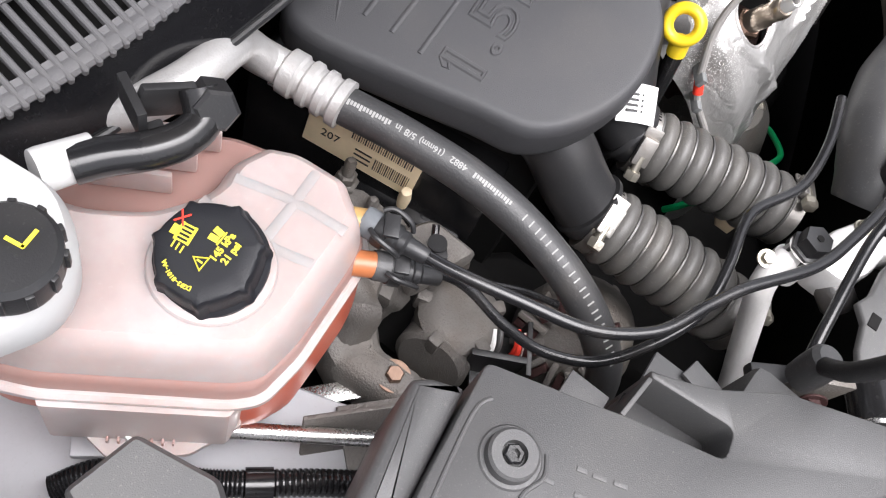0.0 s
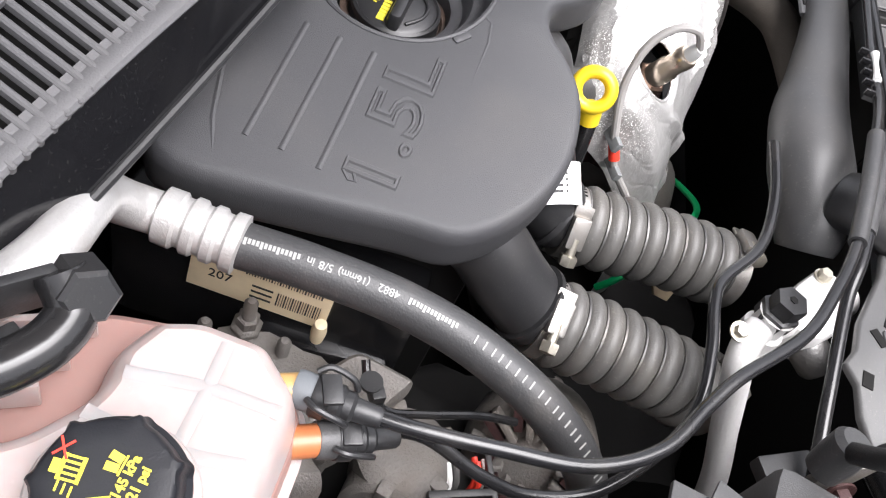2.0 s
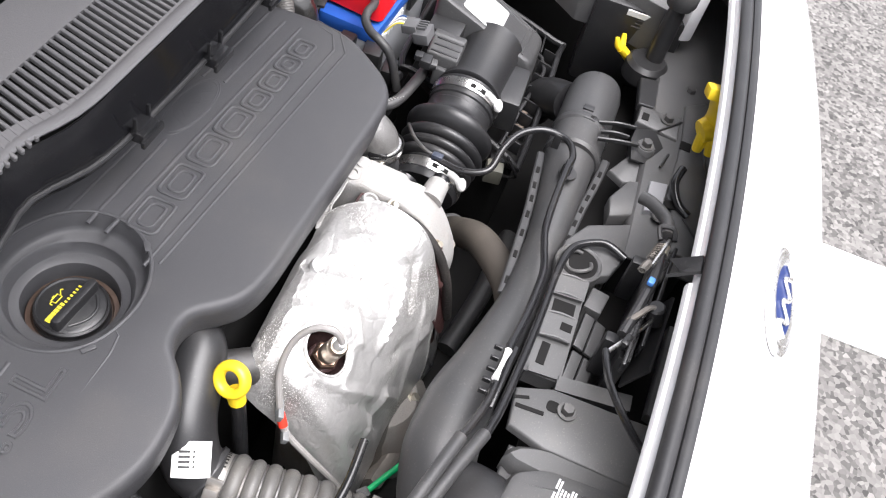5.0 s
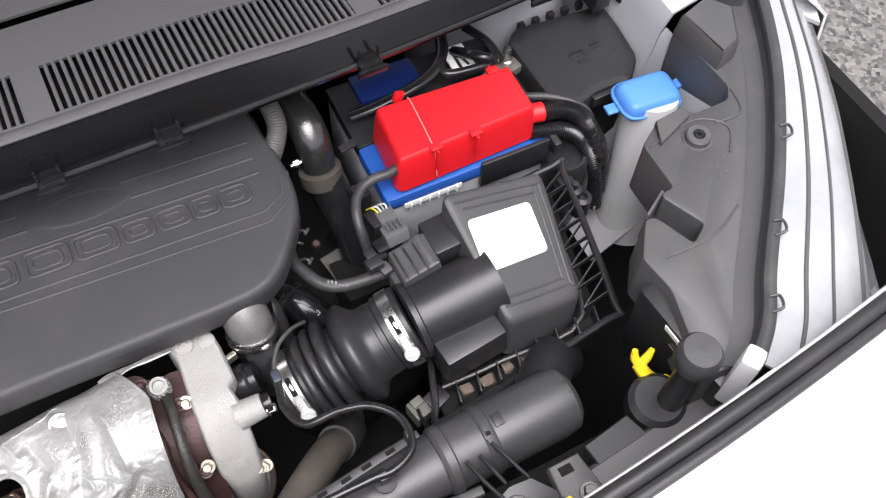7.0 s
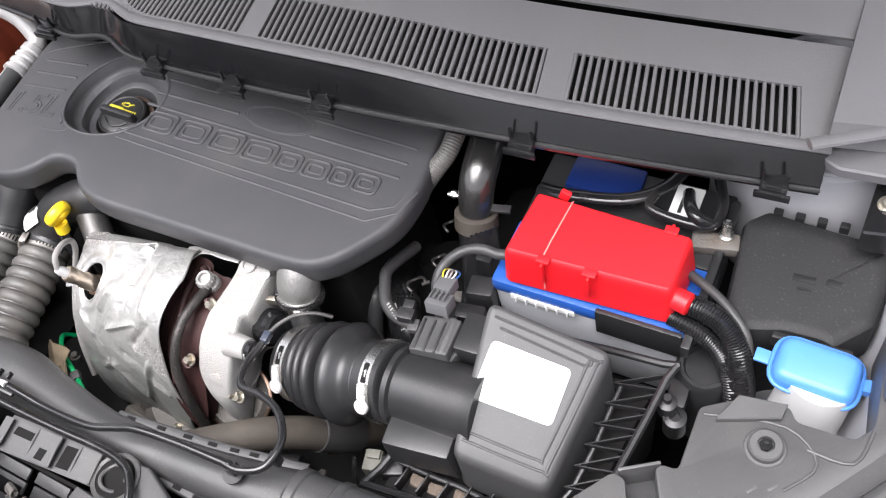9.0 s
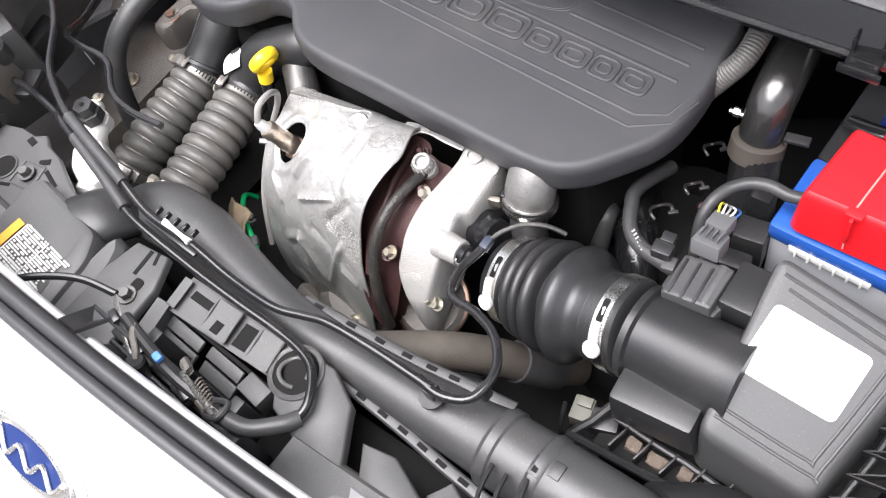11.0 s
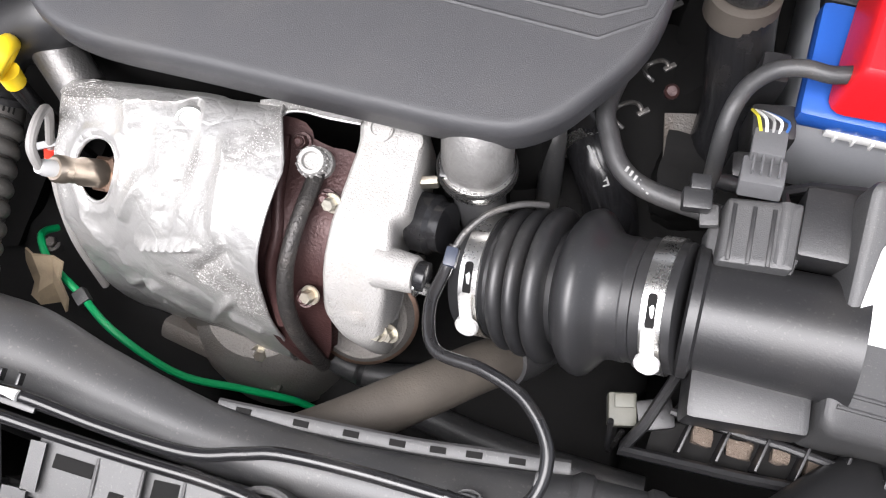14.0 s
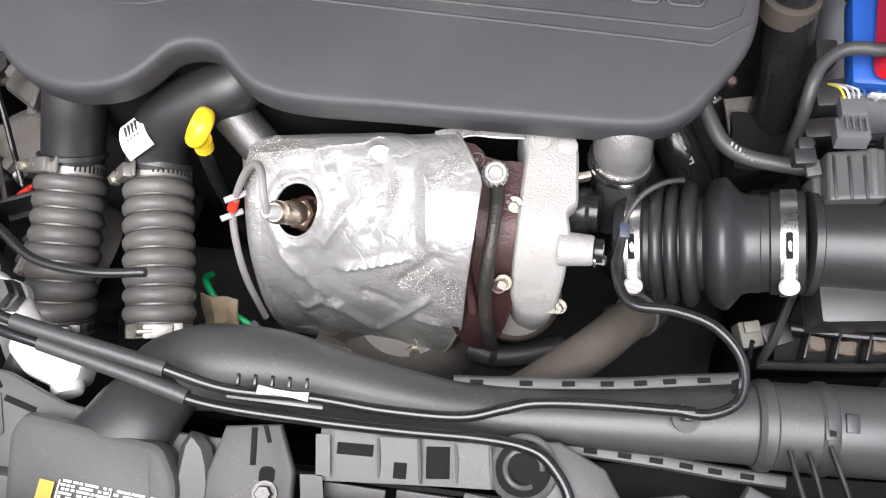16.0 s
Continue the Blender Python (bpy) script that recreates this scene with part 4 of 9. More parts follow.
part("cable", tube([tuple(base + ax * 0.075), (-0.040, -0.176, 0.886), (-0.044, -0.158, 0.884), (-0.054, -0.143, 0.866), (-0.070, -0.139, 0.836), (-0.084, -0.147, 0.806), (-0.095, -0.160, 0.775), (-0.095, -0.185, 0.745), (-0.090, -0.21, 0.71), (-0.08, -0.235, 0.66)], 0.0035, 10, 6), material("grey_cable_sleeve", (0.24, 0.23, 0.22), 0.6, grain=900, bump=0.3), lam, "grey braided cable")
part("tape", tube([(-0.090, -0.152, 0.792), (-0.0945, -0.158, 0.780)], 0.0048, 12, 2), REDINK, lam, "red tape mark")
part("cable_clip", join(box((-0.088, -0.150, 0.795), (0.022, 0.006, 0.010), 0.001, (20, 0, 25)), box((-0.096, -0.161, 0.772), (0.022, 0.006, 0.008), 0.001, (20, 0, 25))), material("clear_plastic_clip", (0.16, 0.165, 0.165), 0.25, grain=400), lam, "translucent cable clip")

turbo = thing("turbocharger", (0.16, -0.17, 0.62), "turbocharger with browned manifold and cast aluminium housing", "turbocharger")
def turbo_z(x, y):
    """The crown of the castings: level at the back, rounding down towards the front."""
    f = max(0.0, -0.172 - y) / 0.064
    return -0.020 * f - 0.050 * f ** 2.6


MANIFOLD = [(0.102, -0.117), (0.121, -0.117), (0.128, -0.126), (0.148, -0.131), (0.164, -0.134), (0.162, -0.170), (0.160, -0.200), (0.156, -0.226), (0.150, -0.244), (0.136, -0.250), (0.120, -0.240), (0.113, -0.214), (0.116, -0.192), (0.106, -0.168), (0.104, -0.146), (0.102, -0.130)]
part("manifold", slab(outline(MANIFOLD, 4), [(0.004, 0.800), (0.0, 0.815), (0.0, 0.842), (0.0016, 0.8455), (0.005, 0.8475), (0.010, 0.848)], height=lambda x, y: turbo_z(x, y) + 0.0016 * noise.noise(Vector((70 * x, 70 * y, 3)))), RUST, turbo, "heat-browned cast iron manifold")
part("manifold_bead", tube([(0.113, -0.120, 0.848), (0.118, -0.138, 0.850), (0.121, -0.160, 0.850), (0.126, -0.186, 0.843), (0.124, -0.212, 0.826), (0.132, -0.240, 0.792)], 0.0045, 12, 6), RUST, turbo)
part("manifold_shelf", box((0.113, -0.130, 0.850), (0.013, 0.018, 0.006), 0.002, (0, 0, 8)), RUST, turbo)
for p in ((0.127, -0.122, 0.8495), (0.155, -0.157, 0.8485), (0.152, -0.222, 0.820)):
    part("manifold_bolt", join(hexbolt(p, 0.0052, 0.007, (0, -0.3, 0.9), 1.35), lathe([(0.0034, 0.006), (0.0034, 0.010), (0.002, 0.011)], 12, p, (0, -0.3, 0.9))), RUST, turbo, "browned hexagon bolt")
part("oil_pipe", tube([(0.144, -0.139, 0.852), (0.1455, -0.152, 0.858), (0.1450, -0.172, 0.862), (0.1435, -0.192, 0.860), (0.1415, -0.212, 0.848), (0.1410, -0.232, 0.822), (0.144, -0.247, 0.78), (0.150, -0.258, 0.72)], [0.0062, 0.0058, 0.0054, 0.0054, 0.0056, 0.0060, 0.0060, 0.0060], 14, 6), material("sooty_steel", (0.045, 0.042, 0.040), 0.45, metal=0.5, grain=420, bump=0.9, vary=0.4, dust=0.7, dust_color=(0.20, 0.18, 0.165), dust_scale=300, stain=0.5, stain_color=(0.10, 0.085, 0.075), stain_scale=40), turbo, "sooty steel oil feed pipe")
part("banjo", lathe([(0.0105, -0.016), (0.0112, -0.013), (0.0112, -0.004), (0.0092, -0.002), (0.0098, 0.000), (0.0100, 0.009), (0.0088, 0.0115), (0.0062, 0.0115), (0.0056, 0.008), (0.0, 0.0075)], 28, (0.143, -0.137, 0.859), (0.03, -0.22, 1)), PALEALU, turbo, "pale banjo bolt with internal hexagon")
part("banjo_knurl", join(*[box((0.143 + 0.0102 * math.cos(a), -0.1385 + 0.0102 * math.sin(a), 0.8630), (0.0018, 0.0016, 0.0075), 0.0004, (12, 0, math.degrees(a))) for a in np.linspace(0, 2 * math.pi, 15)[:-1]]), PALEALU, turbo)
HOUSING = [(0.160, -0.088), (0.208, -0.089), (0.2125, -0.114), (0.2135, -0.158), (0.205, -0.164), (0.2085, -0.180), (0.207, -0.214), (0.202, -0.236), (0.190, -0.241), (0.173, -0.238), (0.162, -0.227), (0.162, -0.199), (0.163, -0.170), (0.165, -0.140), (0.167, -0.116)]
part("compressor_housing", slab(rounded(HOUSING, 0.006, 3), [(0.004, 0.770), (0.001, 0.79), (0.0, 0.846), (0.0006, 0.8530), (0.0018, 0.8560), (0.0034, 0.8574)], height=lambda x, y: turbo_z(x, y) + 0.0016 * noise.noise(Vector((45 * x, 45 * y, 7)))), PALEALU, turbo, "rough cast aluminium compressor housing")

part("top_boss", join(lathe([(0.010, -0.004), (0.010, 0.0030), (0.0084, 0.0042), (0.0056, 0.0042), (0.0050, 0.002), (0, 0.002)], 22, (0.179, -0.104, 0.857), (0, -0.1, 1)), lathe([(0.0085, -0.004), (0.0085, 0.002), (0.007, 0.003), (0, 0.003)], 20, (0.202, -0.108, 0.856), (0, -0.1, 1))), PALEALU, turbo)
part("scroll", lathe([(0.034, -0.014), (0.036, -0.006), (0.036, 0.006), (0.032, 0.014)], 32, (0.186, -0.196, 0.790), (1, 0.1, 0.2)), PALEALU, turbo)
part("snout", lathe([(0.0150, 0.0), (0.0140, 0.010), (0.0128, 0.026), (0.0118, 0.028), (0.0, 0.028)], 26, (0.200, -0.192, 0.841), (1, -0.05, 0.16)), PALEALU, turbo)
part("snout_boss", lathe([(0.0100, 0), (0.0105, 0.002), (0.0105, 0.007), (0.008, 0.008)], 20, (0.228, -0.1935, 0.8455), (1, -0.05, 0.1)), GLOSSBLACK, turbo)
part("snout_bolt", hexbolt((0.229, -0.200, 0.844), 0.0048, 0.009, (1, -0.15, 0.2)), STEEL, turbo)
part("actuator", lathe([(0.020, 0), (0.0215, 0.002), (0.0215, 0.014), (0.018, 0.017), (0.018, 0.024), (0.0, 0.025)], 30, (0.212, -0.150, 0.815), (1, -0.1, 0.25)), GLOSSBLACK, turbo, "black actuator can")
part("actuator_tab", box((0.216, -0.128, 0.838), (0.016, 0.006, 0.012), 0.0015, (0, 0, 15)), ZINC, turbo)
for p in ((0.161, -0.160, 0.853), (0.156, -0.220, 0.8255), (0.200, -0.229, 0.783), (0.207, -0.2275, 0.777)):
    part("housing_bolt", hexbolt(p, 0.0048, 0.008, (-0.2, -0.55, 0.8)), ZINC, turbo)
part("base_flange", lathe([(0.034, -0.010), (0.040, -0.002), (0.040, 0.004), (0.034, 0.010)], 36, (0.172, -0.212, 0.722), (0.2, -0.5, 0.8)), DIRTYALU, turbo)
part("band_clamp", lathe([(0.0410, -0.004), (0.0430, -0.003), (0.0430, 0.003), (0.0410, 0.004)], 36, (0.172, -0.212, 0.7225), (0.2, -0.5, 0.8)), BROWNSTEEL, turbo)
elbow = thing("boost_elbow", (0.25, -0.1, 0.76), "aluminium boost pipe elbow with a bright band clamp", "pipe")
part("elbow", tube([(0.2478, -0.1105, 0.842), (0.2475, -0.106, 0.856), (0.2455, -0.088, 0.868), (0.242, -0.050, 0.868)], [0.0240, 0.0245, 0.0245, 0.023], 28), material("dark_cast_pipe", (0.17, 0.166, 0.16), 0.42, metal=0.4, grain=420, bump=0.6, vary=0.3, stain=0.7, stain_color=(0.07, 0.066, 0.06), stain_scale=40), elbow, "dull cast elbow")
part("rubber_pipe", tube([(0.2482, -0.114, 0.838), (0.250, -0.124, 0.80), (0.254, -0.130, 0.74)], 0.0185, 24), RUBBER, elbow)
part("band", lathe([(0.0235, -0.007), (0.0262, -0.006), (0.0275, -0.003), (0.0275, 0.003), (0.0262, 0.006), (0.0235, 0.007)], 40, (0.2480, -0.1115, 0.8415), (0.02, 0.28, 1)), STEEL, elbow, "bright steel band clamp")
part("band_bead", tube([(0.2480 + 0.0268 * math.cos(a), -0.1115 + 0.0262 * math.sin(a), 0.8475 - 0.0075 * math.sin(a)) for a in np.linspace(0, 2 * math.pi, 37)[:-1]], 0.0010, 6, 1, closed=True), VOID, elbow)
part("bracket", box((0.228, -0.116, 0.83), (0.008, 0.022, 0.05), 0.002, (0, 0, 10)), GLOSSBLACK, elbow)

# ---- air intake: bellows, duct, sensor, filter box ----
BA, BB = Vector((0.262, -0.172, 0.794)), Vector((0.402, -0.173, 0.836))
bx = (BB - BA).normalized()
bel = thing("intake_bellows", (0.33, -0.173, 0.77), "black rubber intake bellows with two steel clamps", "bellows")
prof = [(0.040, -0.006), (0.0425, 0.0), (0.0425, 0.017), (0.0400, 0.019), (0.0400, 0.022)]
for c, w, r in ((0.029, 0.0060, 0.0500), (0.0412, 0.0058, 0.0520), (0.0555, 0.0075, 0.0545)):
    for k in range(9):
        a = math.pi * k / 8
        prof.append((0.0400 + (r - 0.0400) * math.sin(a) ** 0.7, c - w * math.cos(a) * 0.97))
prof += [(0.0405, 0.0665), (0.0480, 0.0700), (0.0540, 0.0745), (0.0562, 0.0790), (0.0568, 0.0825), (0.0556, 0.0860), (0.0505, 0.0905), (0.0450, 0.0950), (0.0425, 0.0980), (0.0415, 0.1030), (0.0418, 0.1110), (0.0410, 0.1120), (0.0410, 0.1180), (0.0432, 0.1195), (0.0432, 0.1450), (0.0400, 0.1465)]
part("boot", lathe(prof, 56, BA, bx), BLACK, bel)
for s, r in ((0.010, 0.0430), (0.133, 0.0436)):
    p = BA + bx * s
    part("band", lathe([(r, -0.0065), (r + 0.0014, -0.0065), (r + 0.0014, 0.0065), (r, 0.0065)], 48, p, bx), STEEL, bel, "bright slotted steel band")
    for turn in (0, 1):
        f = Vector((0, -0.30, 0.95)) if turn == 0 else Vector((0, -0.865, 0.50))
        f = (f - f.dot(bx) * bx).normalized()
        sd = bx.cross(f)
        q = p + f * (r + 0.0015)
        if turn == 0:
            m = Matrix((bx, sd, f)).transposed().to_4x4()
            m.translation = q
            bow = [(x, y, 0.0010 - y * y / (2 * r)) for x, y in rounded([(-0.0028, -0.011), (0.0028, -0.011), (0.0028, 0.011), (-0.0028, 0.011)], 0.0027, 4)]
            # bowed plate in shade black, laid on the band as its slot
            part("slot", moved((bow + [(x, y, z - 0.001) for x, y, z in bow], [tuple(range(len(bow)))] + [(k, (k + 1) % len(bow), (k + 1) % len(bow) + len(bow), k + len(bow)) for k in range(len(bow))]), m), VOID, bel, "dark slot in the band")
        else:
            for k in range(8):
                w = (0.10 + 0.055 * k)
                c = p + (f * math.cos(w) + sd * math.sin(w)) * (r + 0.004)
                c2 = p + (f * math.cos(w) - sd * math.sin(w)) * (r + 0.004)
                c = c if c.z > c2.z else c2
                part("screw_thread", lathe([(0.0030, -0.0011), (0.0044, -0.0004), (0.0044, 0.0004), (0.0030, 0.0011)], 14, c, (c - q).normalized()), BAREALU, bel)
            head = p + f * (r + 0.003)
            part("screw_head", join(lathe([(0.0060, 0), (0.0082, 0.0008), (0.0082, 0.0040), (0.0070, 0.0056), (0, 0.0056)], 24, head, f), moved(box((0, 0, 0.0058), (0.0110, 0.0014, 0.0008), 0), frame_on(head, bx + sd * 0.5, f))), BAREALU, bel, "slotted steel screw head")

airbox = thing("air_filter_box", (0.53, -0.17, 0.74), "black plastic air filter box with a blank white label", "air filter box")
part("duct", join(lathe([(0.0400, -0.002), (0.0435, 0.0), (0.0435, 0.006), (0.0385, 0.008), (0.0390, 0.085), (0.0410, 0.10)], 44, BB + Vector((0.001, 0, -0.002)), Vector((1, -0.01, 0.12)))), BLACK, airbox)
part("duct_shoulder", box((0.449, -0.219, 0.820), (0.078, 0.040, 0.050), 0.005, (0, -4, 4), 0.94), BLACK, airbox)
part("sensor_seat", box((0.478, -0.112, 0.862), (0.050, 0.045, 0.035), 0.004, (0, -4, 0)), BLACK, airbox)


def lid_z(x, y):
    return 0.004 + 0.40 * (y + 0.15) - 0.22 * (x - 0.53)


part("lid", slab(rounded([(0.478, -0.086), (0.609, -0.090), (0.586, -0.231), (0.487, -0.233)], 0.014, 5), [(-0.002, 0.80), (0.0, 0.815), (0.001, 0.864), (0.0025, 0.8690), (0.005, 0.8712), (0.008, 0.872)], height=lid_z), LIDBLACK, airbox)
for k in (0.0, 0.008):
    part("lid_border", tube([(x, y, 0.8716 + lid_z(x, y)) for x, y in ((0.494 + 0.5 * k, -0.214 + k), (0.574 - k, -0.213 + k), (0.579 - 0.8 * k, -0.206 + k), (0.5945 - k, -0.112), (0.590 - k, -0.104 - k), (0.490 + k, -0.100 - k))], 0.0016, 8, 6), LIDBLACK, airbox)
lab = rounded([(0.495, -0.121), (0.575, -0.120), (0.571, -0.174), (0.490, -0.177)], 0.006, 4)
part("label", slab(lab, [(0, 0.8705), (0, 0.8730)], height=lid_z), PAPER, airbox, "blank white paper label")
BASE = [(0.396, -0.246), (0.402, -0.266), (0.606, -0.256), (0.624, -0.244), (0.656, -0.076), (0.648, -0.062), (0.470, -0.062), (0.455, -0.10)]


def base_z(x, y):
    return 0.10 * (y + 0.16) + 0.16 * (x - 0.50)


# black plastic base, darkened to hold the shade between the ribs
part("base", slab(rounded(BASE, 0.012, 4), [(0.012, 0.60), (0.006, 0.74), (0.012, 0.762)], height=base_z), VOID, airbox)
part("flange", tube([(x, y, 0.794 + base_z(x, y)) for x, y in BASE], 0.0042, 8, 3, closed=True, flat=1.3), BLACK, airbox)
part("inner_flange", tube([(x, y, 0.790 + base_z(x, y)) for x, y in ((0.412, -0.232), (0.486, -0.238), (0.588, -0.236), (0.614, -0.092))], 0.0030, 8, 4), BLACK, airbox)
# trough floor has its shade painted in as near-black
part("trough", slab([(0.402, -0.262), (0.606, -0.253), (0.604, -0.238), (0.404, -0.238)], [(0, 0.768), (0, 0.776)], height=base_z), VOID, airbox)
for k in range(8):
    x = 0.424 + 0.025 * k
    part("divider", box((x, -0.247, 0.786 + base_z(x, -0.247)), (0.0020, 0.024, 0.020), 0.0006, (0, 0, -14)), BLACK, airbox)
for x, y, w in ((0.437, -0.243, 0.014), (0.462, -0.246, 0.018), (0.488, -0.243, 0.012), (0.513, -0.246, 0.016), (0.540, -0.244, 0.012)):
    part("grit", casting((x, y, 0.777 + base_z(x, y)), (w, 0.012, 0.008), int(1000 * x), 0.0016, cuts=3, scale=120.0), GRIT, airbox, "sandy dirt lying in the trough")
for k in range(7):
    y0, y1 = -0.232 + 0.023 * k, -0.232 + 0.023 * (k + 1)
    a = (0.591 + 0.11 * (y0 + 0.232), y0), (0.626 + 0.19 * (y0 + 0.244), y0 + 0.004)
    c = (0.626 + 0.19 * (y1 + 0.244), y1)
    for p, q in ((a[0], a[1]), (a[0], c)):
        part("truss_rib", tube([(*p, 0.792 + base_z(*p)), (*q, 0.792 + base_z(*q))], 0.0013, 6, 1, flat=4.0, smooth=False), BLACK, airbox)
part("latch_post", join(lathe([(0.010, 0), (0.010, 0.02), (0.006, 0.022)], 16, (0.662, -0.095, 0.795)), lathe([(0.004, 0), (0.004, 0.026)], 12, (0.662, -0.095, 0.80))), BLACK, airbox)

maf = thing("air_flow_sensor", (0.42, -0.1, 0.86), "black air mass sensor with a grey plugged connector", "sensor")
mz = lambda x: 0.868 + 0.16 * (x - 0.43)
part("flange", slab(rounded([(0.402, -0.120), (0.458, -0.117), (0.458, -0.131), (0.452, -0.154), (0.408, -0.156), (0.402, -0.134)], 0.004, 3), [(0, 0.836), (0, 0.8600), (0.0008, 0.8615), (0.002, 0.862)], height=lambda x, y: 0.16 * (x - 0.43)), LIDBLACK, maf, "moulded sensor flange")
part("body", slab(rounded([(0.408, -0.106), (0.452, -0.103), (0.452, -0.146), (0.408, -0.148)], 0.003, 3), [(0, 0.850), (0, 0.8750), (0.001, 0.8768), (0.0025, 0.8775)], height=lambda x, y: 0.16 * (x - 0.43)), LIDBLACK, maf)
for k in range(3):
    # dark bar on top that stands for a shaded channel
    part("channel", box((0.4135 + 0.0115 * k, -0.128, mz(0.4135 + 0.0115 * k) + 0.0097), (0.0026, 0.036, 0.002), 0.0006, (0, -9, 2)), BLACK, maf, "dark channel in the sensor body")
part("barrel", lathe([(0.0066, -0.002), (0.0066, 0.036), (0.0058, 0.038), (0.0050, 0.038), (0.0050, 0.030), (0, 0.030)], 22, (0.4435, -0.106, 0.874), (0.02, -1, 0)), LIDBLACK, maf, "round screw barrel")
part("side_plug", join(box((0.390, -0.112, 0.872), (0.018, 0.014, 0.012), 0.002, (0, 0, 6)), box((0.390, -0.102, 0.876), (0.012, 0.010, 0.008), 0.001, (0, 0, 6))), BLACK, maf, "small black plug")
part("ear", box((0.400, -0.118, 0.864), (0.012, 0.014, 0.008), 0.002, (0, -8, 10)), LIDBLACK, maf)
part("ear", box((0.459, -0.113, 0.872), (0.014, 0.012, 0.008), 0.002, (0, -8, -10)), LIDBLACK, maf)
CONN = material("grey_connector", (0.10, 0.10, 0.103), 0.5, grain=700, bump=0.2)
part("connector", join(box((0.4235, -0.094, 0.884), (0.026, 0.020, 0.016), 0.002, (-16, -6, 0)), box((0.4232, -0.076, 0.889), (0.020, 0.020, 0.013), 0.002, (-16, -6, 0))), CONN, maf, "grey cable connector")
for k in range(4):
    part("connector_rib", box((0.4155 + 0.0052 * k, -0.084, 0.8945), (0.0014, 0.026, 0.004), 0.0005, (-16, -6, 0)), CONN, maf)
for k, c in enumerate((YELLOWINK, PAPER, WHITEINK, PAPER, BLUEWIRE)):
    part("wire", tube([(0.4165 + 0.0035 * k, -0.068, 0.893), (0.4140 + 0.0045 * k, -0.058, 0.890), (0.412 + 0.002 * k, -0.046, 0.872)], 0.0010, 6, 4), c, maf)

# ---- battery ----
BT = pose(0.557, 0.020, 0, 0, 0, -1.8)
batt = thing("battery", (0.556, 0.03, 0.68), "blue and grey car battery with a black patch on its front", "battery")
part("case", moved(box((0.0, 0.045, 0.76), (0.216, 0.186, 0.13), 0.006), BT), material("pale_grey_plastic", (0.42, 0.43, 0.45), 0.4, grain=400), batt, "pale grey lower case")
part("lid", moved(box((0.0, -0.008, 0.828), (0.220, 0.086, 0.022), 0.006), BT), BLUE, batt, "blue front of the battery lid")
part("rear_lid", moved(box((0.0, 0.088, 0.826), (0.218, 0.104, 0.020), 0.005), BT), BLACK, batt, "black rear of the lid")
part("rear_recess", moved(box((-0.036, 0.116, 0.836), (0.085, 0.046, 0.016), 0.004), BT), DARKBLUE, batt, "dark blue rear of the lid")
part("side_strip", moved(box((0.110, 0.03, 0.836), (0.010, 0.19, 0.020), 0.003), BT), BLACK, batt)
part("vent_bar", moved(join(box((-0.05, -0.050, 0.818), (0.075, 0.004, 0.010), 0.001), *[box((-0.08 + 0.012 * k, -0.053, 0.818), (0.002, 0.004, 0.010), 0.0005) for k in range(6)]), BT), PAPER, batt, "white vent bars")
part("front_patch", moved(box((0.058, -0.052, 0.824), (0.092, 0.006, 0.044), 0.002), BT), BLACK, batt, "square of black insulating foil")
part("sticker", moved(box((0.060, 0.106, 0.8475), (0.030, 0.042, 0.004), 0.0005), BT), PAPER, batt, "white sticker with dark bars")
part("sticker_mark", moved(join(box((0.056, 0.106, 0.8500), (0.004, 0.034, 0.001), 0), box((0.064, 0.104, 0.8500), (0.003, 0.028, 0.001), 0, (0, 0, 12))), BT), INK, batt)
part("handle", moved(tube([(-0.10, 0.075, 0.85), (-0.06, 0.068, 0.862), (0.0, 0.078, 0.866), (0.035, 0.105, 0.866), (0.05, 0.14, 0.866)], 0.008, 12, 6, flat=0.6), BT), GLOSSBLACK, batt, "black carrying strap")
part("handle", moved(tube([(0.03, 0.10, 0.866), (0.03, 0.075, 0.864), (0.09, 0.072, 0.862), (0.10, 0.10, 0.862), (0.085, 0.14, 0.862)], 0.006, 12, 6), BT), GLOSSBLACK, batt)
cap = thing("battery_terminal_cover", (0.556, 0.01, 0.84), "bright red plastic cover clipped over the battery terminals", "battery cover")
RC = rounded([(-0.090, -0.041), (0.088, -0.034), (0.090, 0.038), (-0.084, 0.044)], 0.008, 4)
part("shell", moved(slab(RC, [(-0.004, 0.836), (-0.003, 0.846), (0.0, 0.876), (0.0012, 0.883), (0.003, 0.887), (0.005, 0.8885)]), BT), RED, cap)
part("seam", moved(tube([(-0.044, -0.044, 0.842), (-0.045, -0.040, 0.878), (-0.046, -0.034, 0.8885), (-0.042, 0.030, 0.8895), (-0.042, 0.042, 0.886)], 0.0009, 6, 3), BT), material("pale_scuffed_red", (0.75, 0.25, 0.22), 0.5, grain=400), cap, "pale moulded seam line")
for x, y in ((-0.044, -0.038), (0.006, -0.038), (0.066, 0.036)):
    part("tab", moved(join(box((x, y, 0.889), (0.014, 0.010, 0.004), 0.001), box((x, y - 0.006 * (1 if y < 0 else -1), 0.872), (0.003, 0.006, 0.034), 0.001)), BT), RED, cap)
part("fin", moved(box((-0.052, 0.045, 0.890), (0.012, 0.006, 0.014), 0.002, (0, 20, 0)), BT), RED, cap)
part("cable_spout", moved(lathe([(0.012, 0), (0.012, 0.016), (0.009, 0.018)], 18, (0.088, -0.022, 0.862), (1, -0.2, 0)), BT), RED, cap)

cap.location += Vector((-0.001, -0.004, 0.009))

